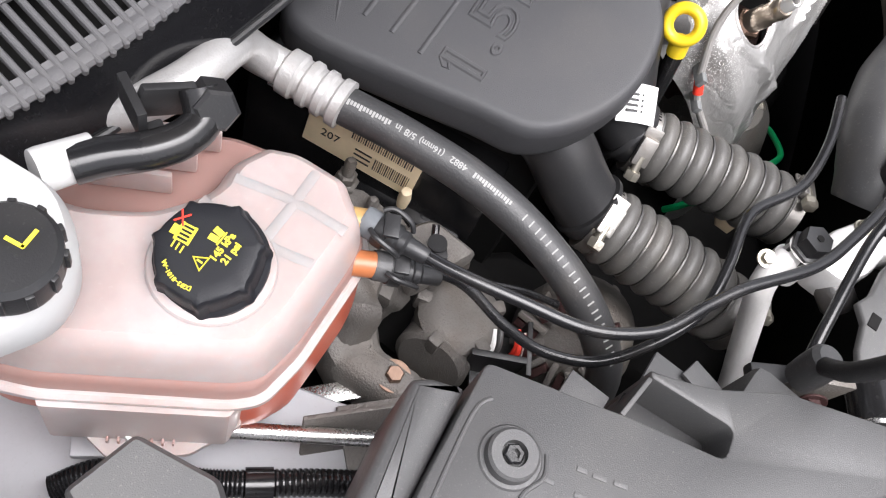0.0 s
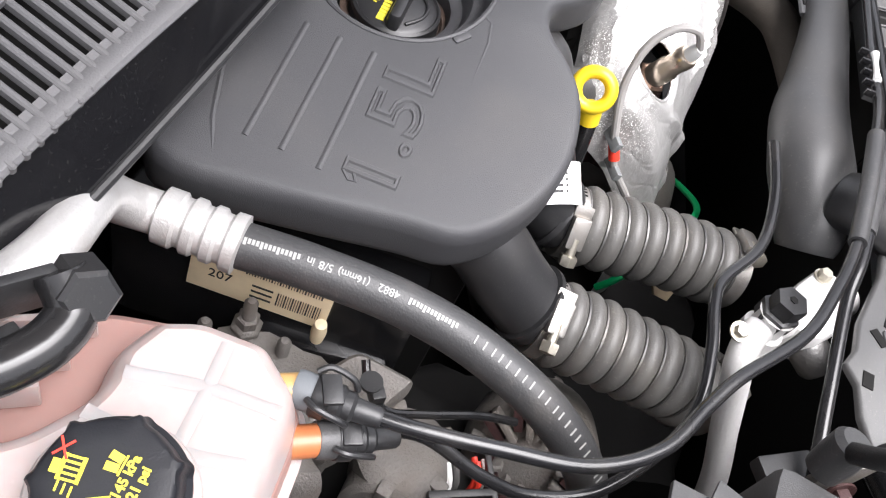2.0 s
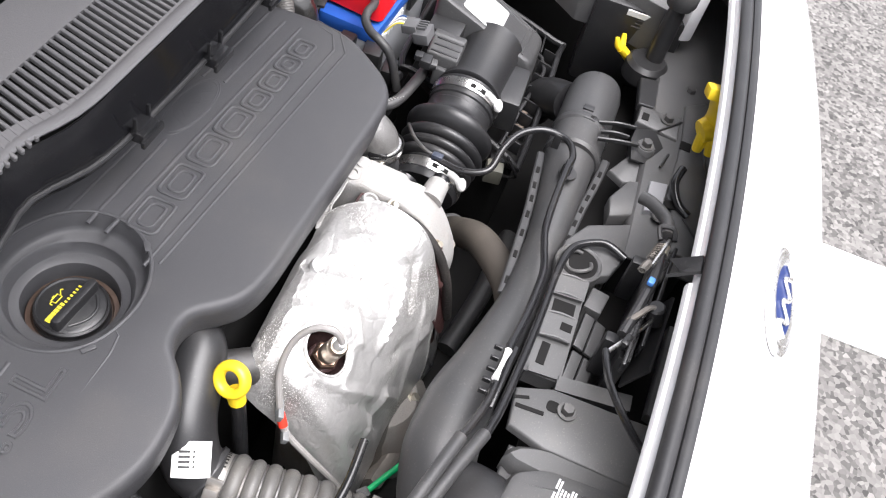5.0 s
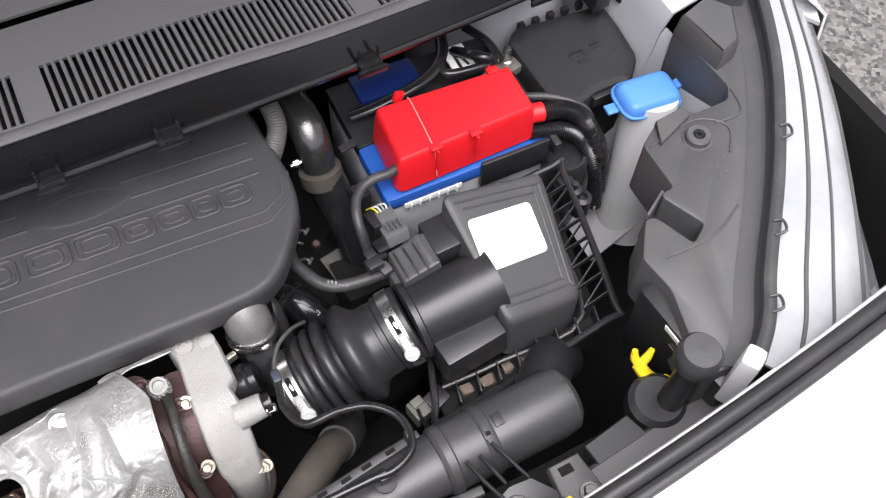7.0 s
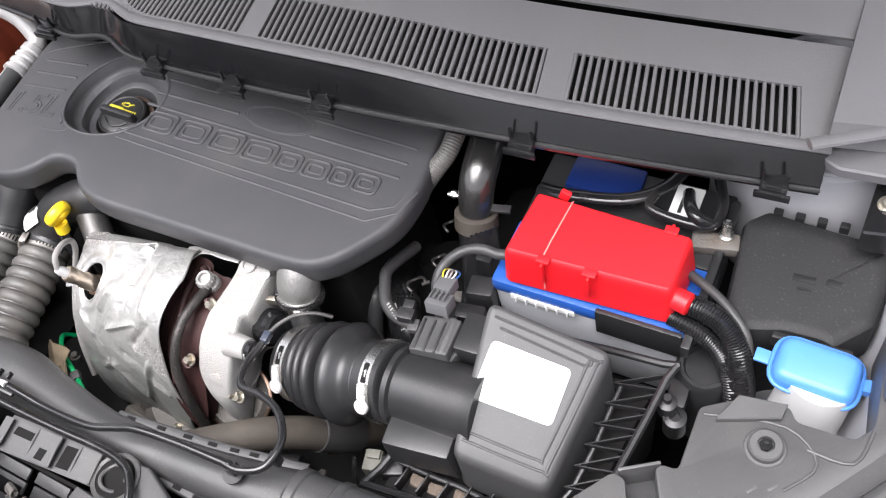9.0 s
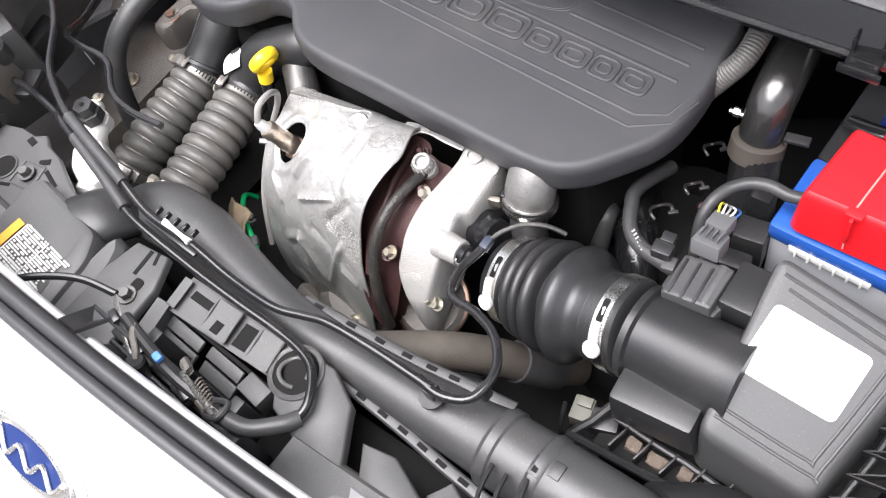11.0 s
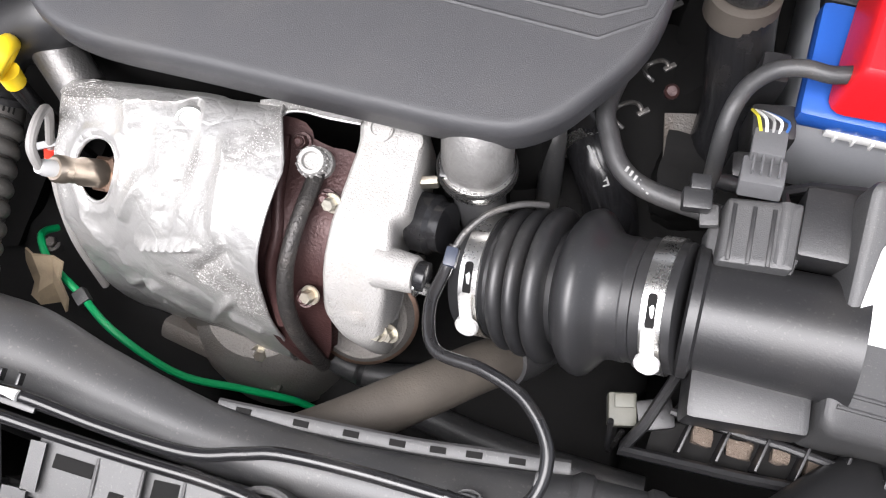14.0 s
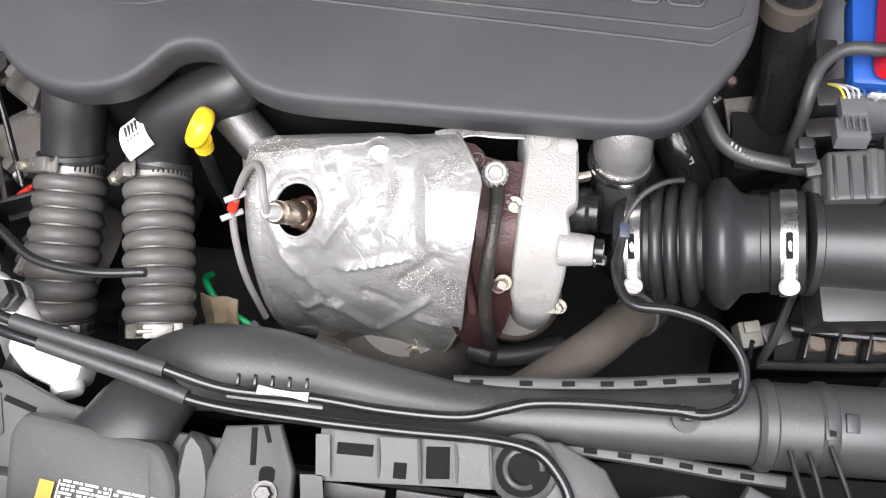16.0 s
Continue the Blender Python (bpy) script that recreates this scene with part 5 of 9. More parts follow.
# ---- fuse box, washer bottle, cables on the right ----
fuse = thing("fuse_box", (0.76, 0.06, 0.7), "matt black plastic fuse box with an embossed lid", "fuse box")
FUSEBLACK = material("matt_black_plastic", (0.016, 0.016, 0.017), 0.58, grain=1200, bump=0.3, vary=0.2, dust=0.2, stain=0.3, stain_color=(0.026, 0.025, 0.024), stain_scale=24, spec=0.35)
FB = rounded([(0.690, -0.002), (0.712, -0.012), (0.750, -0.001), (0.786, -0.001), (0.798, -0.006), (0.830, 0.028), (0.834, 0.077), (0.833, 0.119), (0.705, 0.131), (0.684, 0.112)], 0.006, 4)
part("lid", slab(FB, [(0, 0.80), (0.0, 0.842), (0.003, 0.850), (0.008, 0.853)], height=lambda x, y: 0.10 * (y - 0.05)), FUSEBLACK, fuse)
part("body", slab(FB, [(0.006, 0.66), (0.004, 0.80)]), FUSEBLACK, fuse)
for x in (0.755, 0.80):
    part("hinge", box((x, -0.006, 0.838), (0.03, 0.008, 0.018), 0.002), BLACK, fuse)
part("embossed_mark", join(box((0.756, 0.060, 0.8542), (0.022, 0.008, 0.0008), 0.0003), box((0.784, 0.062, 0.8546), (0.014, 0.008, 0.0008), 0.0003), box((0.758, 0.047, 0.8530), (0.014, 0.005, 0.0008), 0.0003)), BLACK, fuse)
for k in range(5):
    part("lid_tooth", box((0.715 + 0.022 * k, 0.130, 0.856), (0.010, 0.008, 0.012), 0.002), BLACK, fuse)

wash = thing("washer_bottle", (0.78, -0.05, 0.55), "milky washer bottle with a light blue flip cap", "washer bottle")
part("neck", tube([(0.786, -0.047, 0.866), (0.782, -0.056, 0.82), (0.772, -0.075, 0.75), (0.765, -0.09, 0.66)], [0.032, 0.034, 0.036, 0.045], 28), MILK, wash)
wm = pose(0.780, -0.043, 0.862, 4, 3, -3)
part("cap", moved(slab(rounded([(-0.038, -0.025), (0.038, -0.025), (0.038, 0.025), (-0.038, 0.025)], 0.016, 6), [(0.001, -0.006), (0, 0.0), (0.0, 0.008), (0.003, 0.014), (0.006, 0.0165), (0.010, 0.0175)]), wm), LIGHTBLUE, wash, "light blue hinged cap")
part("cap_tab", moved(box((-0.046, 0.0, -0.002), (0.020, 0.014, 0.004), 0.0015), wm), LIGHTBLUE, wash)
part("cap_hinge", moved(lathe([(0.006, -0.006), (0.006, 0.006)], 14, (0.046, 0.002, 0.002), (0, 1, 0)), wm), LIGHTBLUE, wash)
part("cap_rim", moved(tube(rounded_3d([(-0.040, -0.027), (0.040, -0.027), (0.040, 0.027), (-0.040, 0.027)], 0.020, 0.002, 6), 0.0022, 8, 1, closed=True, smooth=False), wm), LIGHTBLUE, wash)
wash.location += Vector((0.006, -0.003, 0.004))


def conduit(name, pts, r, label, parent=None, ribs=True):
    """A corrugated plastic conduit along a path."""
    n = sum(np.linalg.norm(np.subtract(a, b)) for a, b in zip(pts, pts[1:]))
    k = int(n / 0.0032)
    g = corrugated(pts, r, k, r * 0.16, 12, max(6, int(3 * k / max(1, len(pts) - 1))), 0.0) if ribs else tube(pts, r, 12, 8)
    return part(name, g, GLOSSBLACK if ribs else RUBBER, parent, label)


loomr = thing("battery_cable_loom", (0.69, -0.02, 0.8), "black corrugated cable conduits from the battery", "cable loom")
conduit("conduit", [(0.648, -0.006, 0.862), (0.686, -0.014, 0.862), (0.712, -0.030, 0.846), (0.728, -0.052, 0.80), (0.725, -0.07, 0.74)], 0.0105, "", loomr)
conduit("conduit", [(0.642, -0.018, 0.848), (0.682, -0.028, 0.842), (0.706, -0.042, 0.822), (0.720, -0.062, 0.78), (0.72, -0.08, 0.72)], 0.0085, "", loomr)
conduit("cable", [(0.650, 0.030, 0.858), (0.688, 0.006, 0.862), (0.718, -0.020, 0.852), (0.728, -0.04, 0.82)], 0.005, "", loomr, False)
for k in range(4):
    part("tape_wrap", tube([(0.713 + 0.004 * k, -0.034 - 0.006 * k, 0.838 - 0.012 * k), (0.716 + 0.004 * k, -0.037 - 0.006 * k, 0.832 - 0.012 * k)], 0.0135, 14, 2), GLOSSBLACK, loomr)

# ---- hoses and pipes on the front left of the engine ----
def ribbed_hose(name, pts, r, ribs, label, screw_a, screw_b):
    t = thing(name, pts[len(pts) // 2], label, "hose", "ribbed charge air hoses")
    part("hose", corrugated(pts, r - 0.001, ribs, 0.0062, 32, 44, 0.10, 0.55), GREYRUBBER, t)
    path = curve(pts, 30)
    n = len(path)
    for k in range(ribs + 1):
        s = 0.10 + 0.80 * k / ribs
        i = min(n - 2, int(s * (n - 1)))
        a = path[i + 1] - path[i]
        part("wire_ring", lathe([(r, -0.0013), (r + 0.0026, -0.0008), (r + 0.0026, 0.0008), (r, 0.0013)], 32, tuple(path[i]), tuple(a)), DULLALU, t)
    a0, a1 = path[1] - path[0], path[-1] - path[-2]
    clamp(t, tuple(path[int(0.05 * n)]), tuple(a0), r + 0.0006, 0.013, screw_a)
    clamp(t, tuple(path[int(0.955 * n)]), tuple(a1), r + 0.0006, 0.012, screw_b)
    return t


ribbed_hose("charge_air_hose", [(-0.170, -0.124, 0.772), (-0.166, -0.160, 0.770), (-0.160, -0.200, 0.768), (-0.155, -0.240, 0.764), (-0.152, -0.275, 0.758)], 0.0275, 8, "grey ribbed rubber hose with steel clamps, upper one", (-0.8, -0.2, 0.6), (0.3, -0.2, 0.9))
ribbed_hose("charge_air_hose", [(-0.258, -0.120, 0.762), (-0.258, -0.155, 0.756), (-0.258, -0.195, 0.750), (-0.258, -0.235, 0.742), (-0.258, -0.272, 0.728)], 0.0285, 8, "grey ribbed rubber hose with steel clamps, lower one", (-0.5, -0.1, 0.85), (0.3, -0.2, 0.9))
pa = thing("charge_air_pipe", (-0.13, -0.08, 0.8), "black plastic intake pipe with a white paper label", "pipe", "charge air pipes")
part("pipe", tube([(-0.075, -0.030, 0.842), (-0.085, -0.062, 0.845), (-0.112, -0.072, 0.835), (-0.148, -0.084, 0.816), (-0.168, -0.102, 0.790), (-0.170, -0.126, 0.772)], [0.024, 0.025, 0.027, 0.028, 0.028, 0.0275], 28, 8), BLACK, pa)
part("metal_end", tube([(-0.096, -0.080, 0.826), (-0.066, -0.108, 0.812)], 0.019, 24, 3), DULLALU, pa, "dull aluminium sleeve")
part("collar", lathe([(0.028, -0.003), (0.0312, -0.002), (0.0312, 0.003), (0.028, 0.004)], 32, (-0.169, -0.116, 0.776), (-0.1, -0.9, -0.3)), BLACK, pa)
lm = frame_on((-0.1805, -0.1075, 0.8222), (-0.62, -0.28, -0.60), (-0.45, -0.22, 0.86))
part("label", moved(thick(sheet([[(x, y, 0.0005 - 20 * y * y) for y in np.linspace(-0.017, 0.017, 9)] for x in (-0.016, 0.0, 0.016)]), 0.0006), lm), PAPER, pa, "white paper label")
part("label_bars", moved(join(*[box((-0.007 + 0.0045 * k, -0.004, -0.0002), (0.0022, 0.014, 0.0012), 0) for k in range(4)]), lm), INK, pa, "dark printed bars")
pb = thing("charge_air_pipe", (-0.25, -0.08, 0.79), "plain black plastic intake pipe below the cover", "pipe", "charge air pipes")
part("pipe", tube([(-0.240, -0.030, 0.825), (-0.246, -0.062, 0.808), (-0.253, -0.092, 0.783), (-0.258, -0.122, 0.762)], [0.029, 0.029, 0.029, 0.0285], 28, 8), BLACK, pb)
part("collar", lathe([(0.0285, -0.002), (0.032, -0.001), (0.032, 0.003), (0.0285, 0.004)], 32, (-0.256, -0.110, 0.771), (0, -0.85, -0.5)), BLACK, pb)

dip = thing("oil_dipstick", (-0.115, -0.12, 0.7), "yellow ring handle of the oil dipstick in its tube", "dipstick")
dc = Vector((-0.110, -0.109, 0.854))
dm = frame_on(dc, (0.3, 1, 0), (-0.75, 0.15, 0.50))
part("ring", moved(tube([(0.0135 * math.cos(a), 0.0135 * math.sin(a), 0) for a in np.linspace(0, 2 * math.pi, 17)[:-1]], 0.0052, 14, 3, closed=True, flat=1.4), dm), YELLOW, dip, "yellow plastic ring")
part("stopper", tube([tuple(dc + Vector((-0.002, -0.005, -0.014))), tuple(dc + Vector((-0.003, -0.008, -0.028)))], [0.009, 0.0085], 16, 3), YELLOW, dip)
part("tube", tube([tuple(dc + Vector((-0.003, -0.008, -0.026))), (-0.117, -0.124, 0.77), (-0.120, -0.130, 0.70), (-0.12, -0.135, 0.6)], 0.0075, 14, 5), GLOSSBLACK, dip, "black dipstick tube")

ac = thing("air_conditioning_hose", (-0.35, 0.0, 0.8), "black air conditioning hose with aluminium elbow and crimp", "hose")
part("elbow", tube([(-0.470, 0.190, 0.895), (-0.452, 0.165, 0.915), (-0.428, 0.152, 0.922), (-0.396, 0.152, 0.912), (-0.368, 0.156, 0.888), (-0.350, 0.150, 0.862), (-0.344, 0.140, 0.8535), (-0.343, 0.128, 0.8525)], 0.0132, 20, 8), CRIMP, ac, "bare aluminium elbow pipe")
fa, fb = Vector((-0.343, 0.134, 0.8525)), Vector((-0.345, 0.084, 0.8515))
fprof = []
for s, r in ((0, 0.0125), (0.002, 0.0155), (0.012, 0.0158), (0.014, 0.0138), (0.017, 0.0138), (0.019, 0.0158), (0.024, 0.0158), (0.026, 0.0138), (0.029, 0.0138), (0.031, 0.0158), (0.036, 0.0158), (0.038, 0.0138), (0.041, 0.0138), (0.043, 0.0162), (0.050, 0.0166), (0.051, 0.013)):
    fprof.append((r * 1.10, s))
part("crimp", lathe(fprof, 36, fa, fb - fa), CRIMP, ac, "crimped aluminium ferrule")
HOSE = [(-0.345, 0.086, 0.8515), (-0.343, 0.040, 0.850), (-0.343, -0.016, 0.845), (-0.349, -0.067, 0.835), (-0.363, -0.119, 0.818), (-0.373, -0.158, 0.786), (-0.374, -0.183, 0.738), (-0.370, -0.200, 0.66), (-0.36, -0.21, 0.58)]
part("hose", tube(HOSE, 0.0142, 28, 10), RUBBER, ac)
hp = curve(HOSE, 40)


def on_hose(s, turn=0.0):
    """A pose on top of the hose, x along it, at a length s from the crimp."""
    d = 0.0
    for a, c in zip(hp, hp[1:]):
        d += np.linalg.norm(c - a)
        if d >= s:
            t = Vector(c - a).normalized()
            n = Vector((-0.35, 0.0, 0.94))
            n = (n - n.dot(t) * t).normalized()
            n = Matrix.Rotation(radians(turn), 3, t) @ n
            return frame_on(Vector(c) + n * 0.0143, -t, n)


for s, w, mat_text in ((0.018, 0.034, None), (0.042, 0.0, "in"), (0.050, 0.0, "5/8"), (0.067, 0.0, "(16mm)"), (0.089, 0.0, "4882"), (0.118, 0.032, None)):
    m = on_hose(s)
    if mat_text:
        part("printed_text", moved(words(mat_text, 0.0068 if mat_text != "(16mm)" else 0.0062, Matrix(), 0.0003, bold=0.00012), m), WHITEINK, ac, "white printed hose size " + mat_text)
    else:
        part("printed_bar", moved(join(*[box((u, 0.0005 * (i % 4 == 1), 0), (0.0017, 0.0032 + 0.0012 * (i % 4 == 1), 0.0005), 0) for i, u in enumerate(np.arange(-w / 2, w / 2, 0.0024))]), m), WHITEINK, ac, "white printed bars")
for k in range(22):
    part("length_tick", moved(box((0, 0, 0), (0.0011, 0.0058, 0.0006), 0), on_hose(0.148 + 0.0062 * k)), WHITEINK, ac)

# thin coolant vent pipes
vent = thing("vent_pipe", (-0.42, -0.08, 0.85), "thin black plastic vent pipe from the coolant tank", "pipe", "thin vent pipes")
part("pipe", tube([(-0.437, 0.008, 0.885), (-0.440, -0.031, 0.888), (-0.436, -0.079, 0.888), (-0.428, -0.129, 0.886), (-0.405, -0.168, 0.886), (-0.371, -0.192, 0.888), (-0.345, -0.212, 0.890), (-0.302, -0.253, 0.892), (-0.262, -0.274, 0.895), (-0.216, -0.291, 0.898), (-0.152, -0.306, 0.898)], 0.0042, 12, 8), GLOSSBLACK, vent)
part("sleeve", tube([(-0.216, -0.291, 0.898), (-0.152, -0.306, 0.898), (-0.095, -0.319, 0.895)], 0.0062, 14, 6), RUBBER, vent)
part("pipe_end", tube([(-0.095, -0.319, 0.895), (-0.048, -0.330, 0.889), (0.016, -0.332, 0.886), (0.07, -0.337, 0.882), (0.127, -0.338, 0.882), (0.16, -0.330, 0.884), (0.185, -0.324, 0.886), (0.235, -0.322, 0.886), (0.300, -0.323, 0.886)], 0.0042, 12, 8), GLOSSBLACK, vent)
vent2 = thing("vent_pipe", (-0.42, -0.1, 0.82), "thin black rubber pipe looping below the vent pipe", "pipe", "thin vent pipes")
part("pipe", tube([(-0.445, 0.000, 0.868), (-0.424, -0.042, 0.852), (-0.427, -0.084, 0.834), (-0.425, -0.117, 0.824), (-0.412, -0.154, 0.826), (-0.386, -0.183, 0.846), (-0.358, -0.199, 0.862), (-0.318, -0.204, 0.868), (-0.284, -0.204, 0.870), (-0.261, -0.210, 0.870), (-0.223, -0.236, 0.872), (-0.175, -0.245, 0.876), (-0.127, -0.243, 0.880)], 0.0040, 12, 8), GLOSSBLACK, vent2)
vent3 = thing("vent_pipe", (-0.3, -0.29, 0.86), "second thin black pipe clipped along the intake duct", "pipe", "thin vent pipes")
part("pipe", tube([(-0.40, -0.275, 0.82), (-0.386, -0.277, 0.850), (-0.326, -0.281, 0.870), (-0.255, -0.291, 0.882), (-0.216, -0.301, 0.890), (-0.132, -0.322, 0.890), (-0.068, -0.341, 0.886), (0.014, -0.348, 0.878), (0.085, -0.351, 0.874), (0.141, -0.352, 0.872), (0.176, -0.356, 0.872), (0.196, -0.366, 0.872), (0.212, -0.392, 0.872), (0.206, -0.418, 0.868)], 0.0044, 12, 8), GLOSSBLACK, vent3)
part("sleeve", tube([(-0.196, -0.305, 0.890), (-0.132, -0.322, 0.890), (-0.078, -0.338, 0.887)], 0.0064, 14, 6), RUBBER, vent3)
tie = thing("cable_clip_bar", (-0.005, -0.331, 0.89), "black clip bar with a white marker strip on the pipes", "clip")
part("bar", box((-0.012, -0.336, 0.884), (0.075, 0.005, 0.004), 0.0015, (0, 0, -3)), GLOSSBLACK, tie)
part("marker", tube([(-0.024, -0.329, 0.892), (0.014, -0.332, 0.890)], [0.0036, 0.0022, 0.0022, 0.0036], 10, 3), PAPER, tie, "white plastic marker strip")
for k in range(5):
    part("tooth", box((-0.040 + 0.013 * k, -0.322, 0.890), (0.0022, 0.008, 0.006), 0.0006), GLOSSBLACK, tie)

# air conditioning valve block with its caps
valve = thing("service_valve", (-0.26, -0.27, 0.78), "aluminium service valve with a black hexagon cap", "valve")
part("pipe", tube([(-0.325, -0.312, 0.64), (-0.308, -0.298, 0.70), (-0.295, -0.276, 0.755), (-0.288, -0.258, 0.800), (-0.284, -0.250, 0.820), (-0.272, -0.250, 0.832), (-0.262, -0.256, 0.836)], [0.0105, 0.0105, 0.0105, 0.0105, 0.0105, 0.0105, 0.0105], 18, 8), BAREALU, valve, "bare aluminium pipe")
part("neck", lathe([(0.0150, -0.040), (0.0150, -0.026), (0.0120, -0.024), (0.0120, -0.012), (0.0135, -0.010)], 22, (-0.2540, -0.2630, 0.8580), (0.12, -0.06, 1)), BAREALU, valve)
part("block", slab(rounded([(-0.184, -0.308), (-0.187, -0.328), (-0.205, -0.335), (-0.232, -0.325), (-0.252, -0.305), (-0.248, -0.284), (-0.232, -0.276), (-0.208, -0.288)], 0.006, 3), [(0.001, 0.800), (0.0, 0.803), (0.0, 0.829), (0.0014, 0.8325), (0.004, 0.834)]), BAREALU, valve, "pale aluminium valve block")
part("arm", tube([(-0.252, -0.266, 0.826), (-0.236, -0.286, 0.826), (-0.222, -0.302, 0.824)], 0.0115, 16, 4), BAREALU, valve)
part("barrel", lathe([(0.0105, -0.004), (0.0135, -0.001), (0.0135, 0.010), (0.0115, 0.0135), (0.006, 0.0145), (0, 0.0145)], 26, (-0.201, -0.326, 0.822), (0.35, -0.9, 0.15)), BAREALU, valve)
part("spigot", lathe([(0.0140, 0), (0.0150, 0.004), (0.0150, 0.020), (0.0125, 0.024)], 26, (-0.240, -0.306, 0.812), (-0.45, -0.70, -0.35)), DULLALU, valve, "dull round spigot")
part("block_bolt", hexbolt((-0.194, -0.309, 0.834), 0.0052, 0.007, (0, 0, 1), 1.35), ZINC, valve)
part("hex_cap", lathe([(0.0140, -0.020), (0.0145, -0.006), (0.0120, -0.005), (0.0125, 0.004), (0.0118, 0.0068), (0.006, 0.0072), (0, 0.0072)], 6, (-0.2535, -0.2635, 0.8580), (0.02, -0.04, 1)), BLACK, valve, "black hexagon valve cap")
part("hex_socket", lathe([(0.0030, 0), (0.0030, 0.0012), (0, 0.0012)], 6, (-0.2534, -0.2638, 0.8648), (0.02, -0.04, 1)), VOID, valve)
part("screw", hexbolt((-0.272, -0.240, 0.838), 0.005, 0.006, (-0.3, 0, 0.9)), ZINC, valve)
# ---- large intake duct across the front ----
duct = thing("intake_duct", (0.2, -0.32, 0.78), "large black plastic intake duct with clipped seam", "duct")
DP = [(-0.140, -0.318, 0.800), (-0.120, -0.315, 0.818), (-0.080, -0.308, 0.830), (-0.024, -0.308, 0.832), (0.030, -0.316, 0.834), (0.118, -0.328, 0.836), (0.205, -0.330, 0.838), (0.292, -0.328, 0.838), (0.360, -0.324, 0.838)]
part("tray", tube(DP, [0.024, 0.032, 0.036, 0.034, 0.028, 0.022, 0.0208, 0.0265, 0.033], 32, 8, flat=0.85), SATIN, duct)
part("neck", lathe([(0.033, 0), (0.036, 0.004), (0.036, 0.012), (0.034, 0.014), (0.0345, 0.045), (0.037, 0.048), (0.037, 0.055), (0.035, 0.058), (0.0355, 0.062), (0.0355, 0.13), (0.033, 0.146), (0.026, 0.152), (0.0, 0.153)], 36, (0.355, -0.3245, 0.838), (1, 0.0, 0.02)), SATIN, duct)
part("neck_tab", box((0.492, -0.324, 0.868), (0.016, 0.016, 0.012), 0.002), BLACK, duct)
part("neck_tab", box((0.420, -0.322, 0.8745), (0.010, 0.014, 0.004), 0.001), BLACK, duct)
part("neck_inlet", tube([(0.49, -0.300, 0.815), (0.53, -0.265, 0.78), (0.56, -0.25, 0.73)], 0.028, 24, 6), BLACK, duct)
part("slot_boss", box((0.405, -0.327, 0.8735), (0.010, 0.017, 0.003), 0.001), BLACK, duct)
part("slot_hole", box((0.405, -0.327, 0.8752), (0.005, 0.011, 0.001), 0.0002), VOID, duct)
SEAMS = ([(0.120, -0.3075, 0.836), (0.190, -0.3040, 0.836), (0.252, -0.3000, 0.836), (0.300, -0.2945, 0.836), (0.352, -0.2890, 0.836)], [(0.110, -0.3500, 0.836), (0.181, -0.3515, 0.836), (0.240, -0.3545, 0.836), (0.290, -0.3585, 0.836), (0.335, -0.3635, 0.836), (0.382, -0.3670, 0.836)])
for seam in SEAMS:
    path = curve(seam, 12)
    part("seam_flange", tube([tuple(q) for q in path[::3]], 0.0056, 8, 2, flat=0.45), SATIN, duct)
    for k in range(4, len(path) - 3, 6):
        p = path[k]
        # slot shown by a plate with the shade in its colour
        part("seam_slot", box((p[0], p[1], p[2] + 0.0024), (0.0105, 0.0042, 0.0016), 0.0004, (0, 0, math.degrees(math.atan2(*(path[k + 1] - path[k])[1::-1])))), VOID, duct, "dark slot in the seam flange")
vac = thing("vacuum_pipe", (0.28, -0.24, 0.85), "thin black vacuum pipe looping from the turbocharger", "pipe")
part("pipe", tube([(0.250, -0.172, 0.862), (0.247, -0.190, 0.860), (0.244, -0.214, 0.862), (0.255, -0.240, 0.868), (0.288, -0.246, 0.878), (0.317, -0.258, 0.884), (0.336, -0.283, 0.886), (0.333, -0.312, 0.886), (0.310, -0.324, 0.886), (0.285, -0.322, 0.886)], 0.0042, 12, 8), GLOSSBLACK, vac)
part("steel_pipe", tube([(0.300, -0.128, 0.846), (0.284, -0.134, 0.856), (0.266, -0.146, 0.861), (0.254, -0.162, 0.862), (0.250, -0.174, 0.862)], 0.0023, 10, 6), DULLALU, vac, "thin bare steel pipe")
part("blue_connector", box((0.2492, -0.180, 0.862), (0.0085, 0.013, 0.009), 0.002), SLATE, vac, "dark blue quick connector")
part("holder", join(lathe([(0.011, 0), (0.011, 0.003)], 18, (0.298, -0.326, 0.868)), box((0.298, -0.323, 0.876), (0.010, 0.012, 0.020), 0.002)), BLACK, vac)
part("holder", box((0.336, -0.300, 0.878), (0.008, 0.010, 0.022), 0.002), BLACK, vac)

radhose = thing("radiator_hose", (0.23, -0.25, 0.64), "thick dusty brown-grey radiator hose", "hose")
part("hose", tube([(0.10, -0.345, 0.77), (0.15, -0.325, 0.782), (0.186, -0.304, 0.786), (0.239, -0.262, 0.768), (0.270, -0.233, 0.735), (0.300, -0.205, 0.69), (0.32, -0.17, 0.64)], 0.0195, 26, 8), DUSTYRUBBER, radhose)
part("end_sleeve", tube([(0.286, -0.219, 0.714), (0.300, -0.205, 0.69), (0.309, -0.192, 0.668)], 0.0225, 24, 4), RUBBER, radhose, "black sleeve on the hose end")
low = thing("lower_hose", (0.3, -0.28, 0.58), "dull black hose low in the bay", "hose")
part("hose", tube([(0.20, -0.27, 0.585), (0.30, -0.285, 0.60), (0.42, -0.29, 0.60)], 0.014, 16, 6), RUBBER, low)
low2 = thing("lower_hose", (0.14, -0.25, 0.6), "short black hose with a spring clip", "hose")
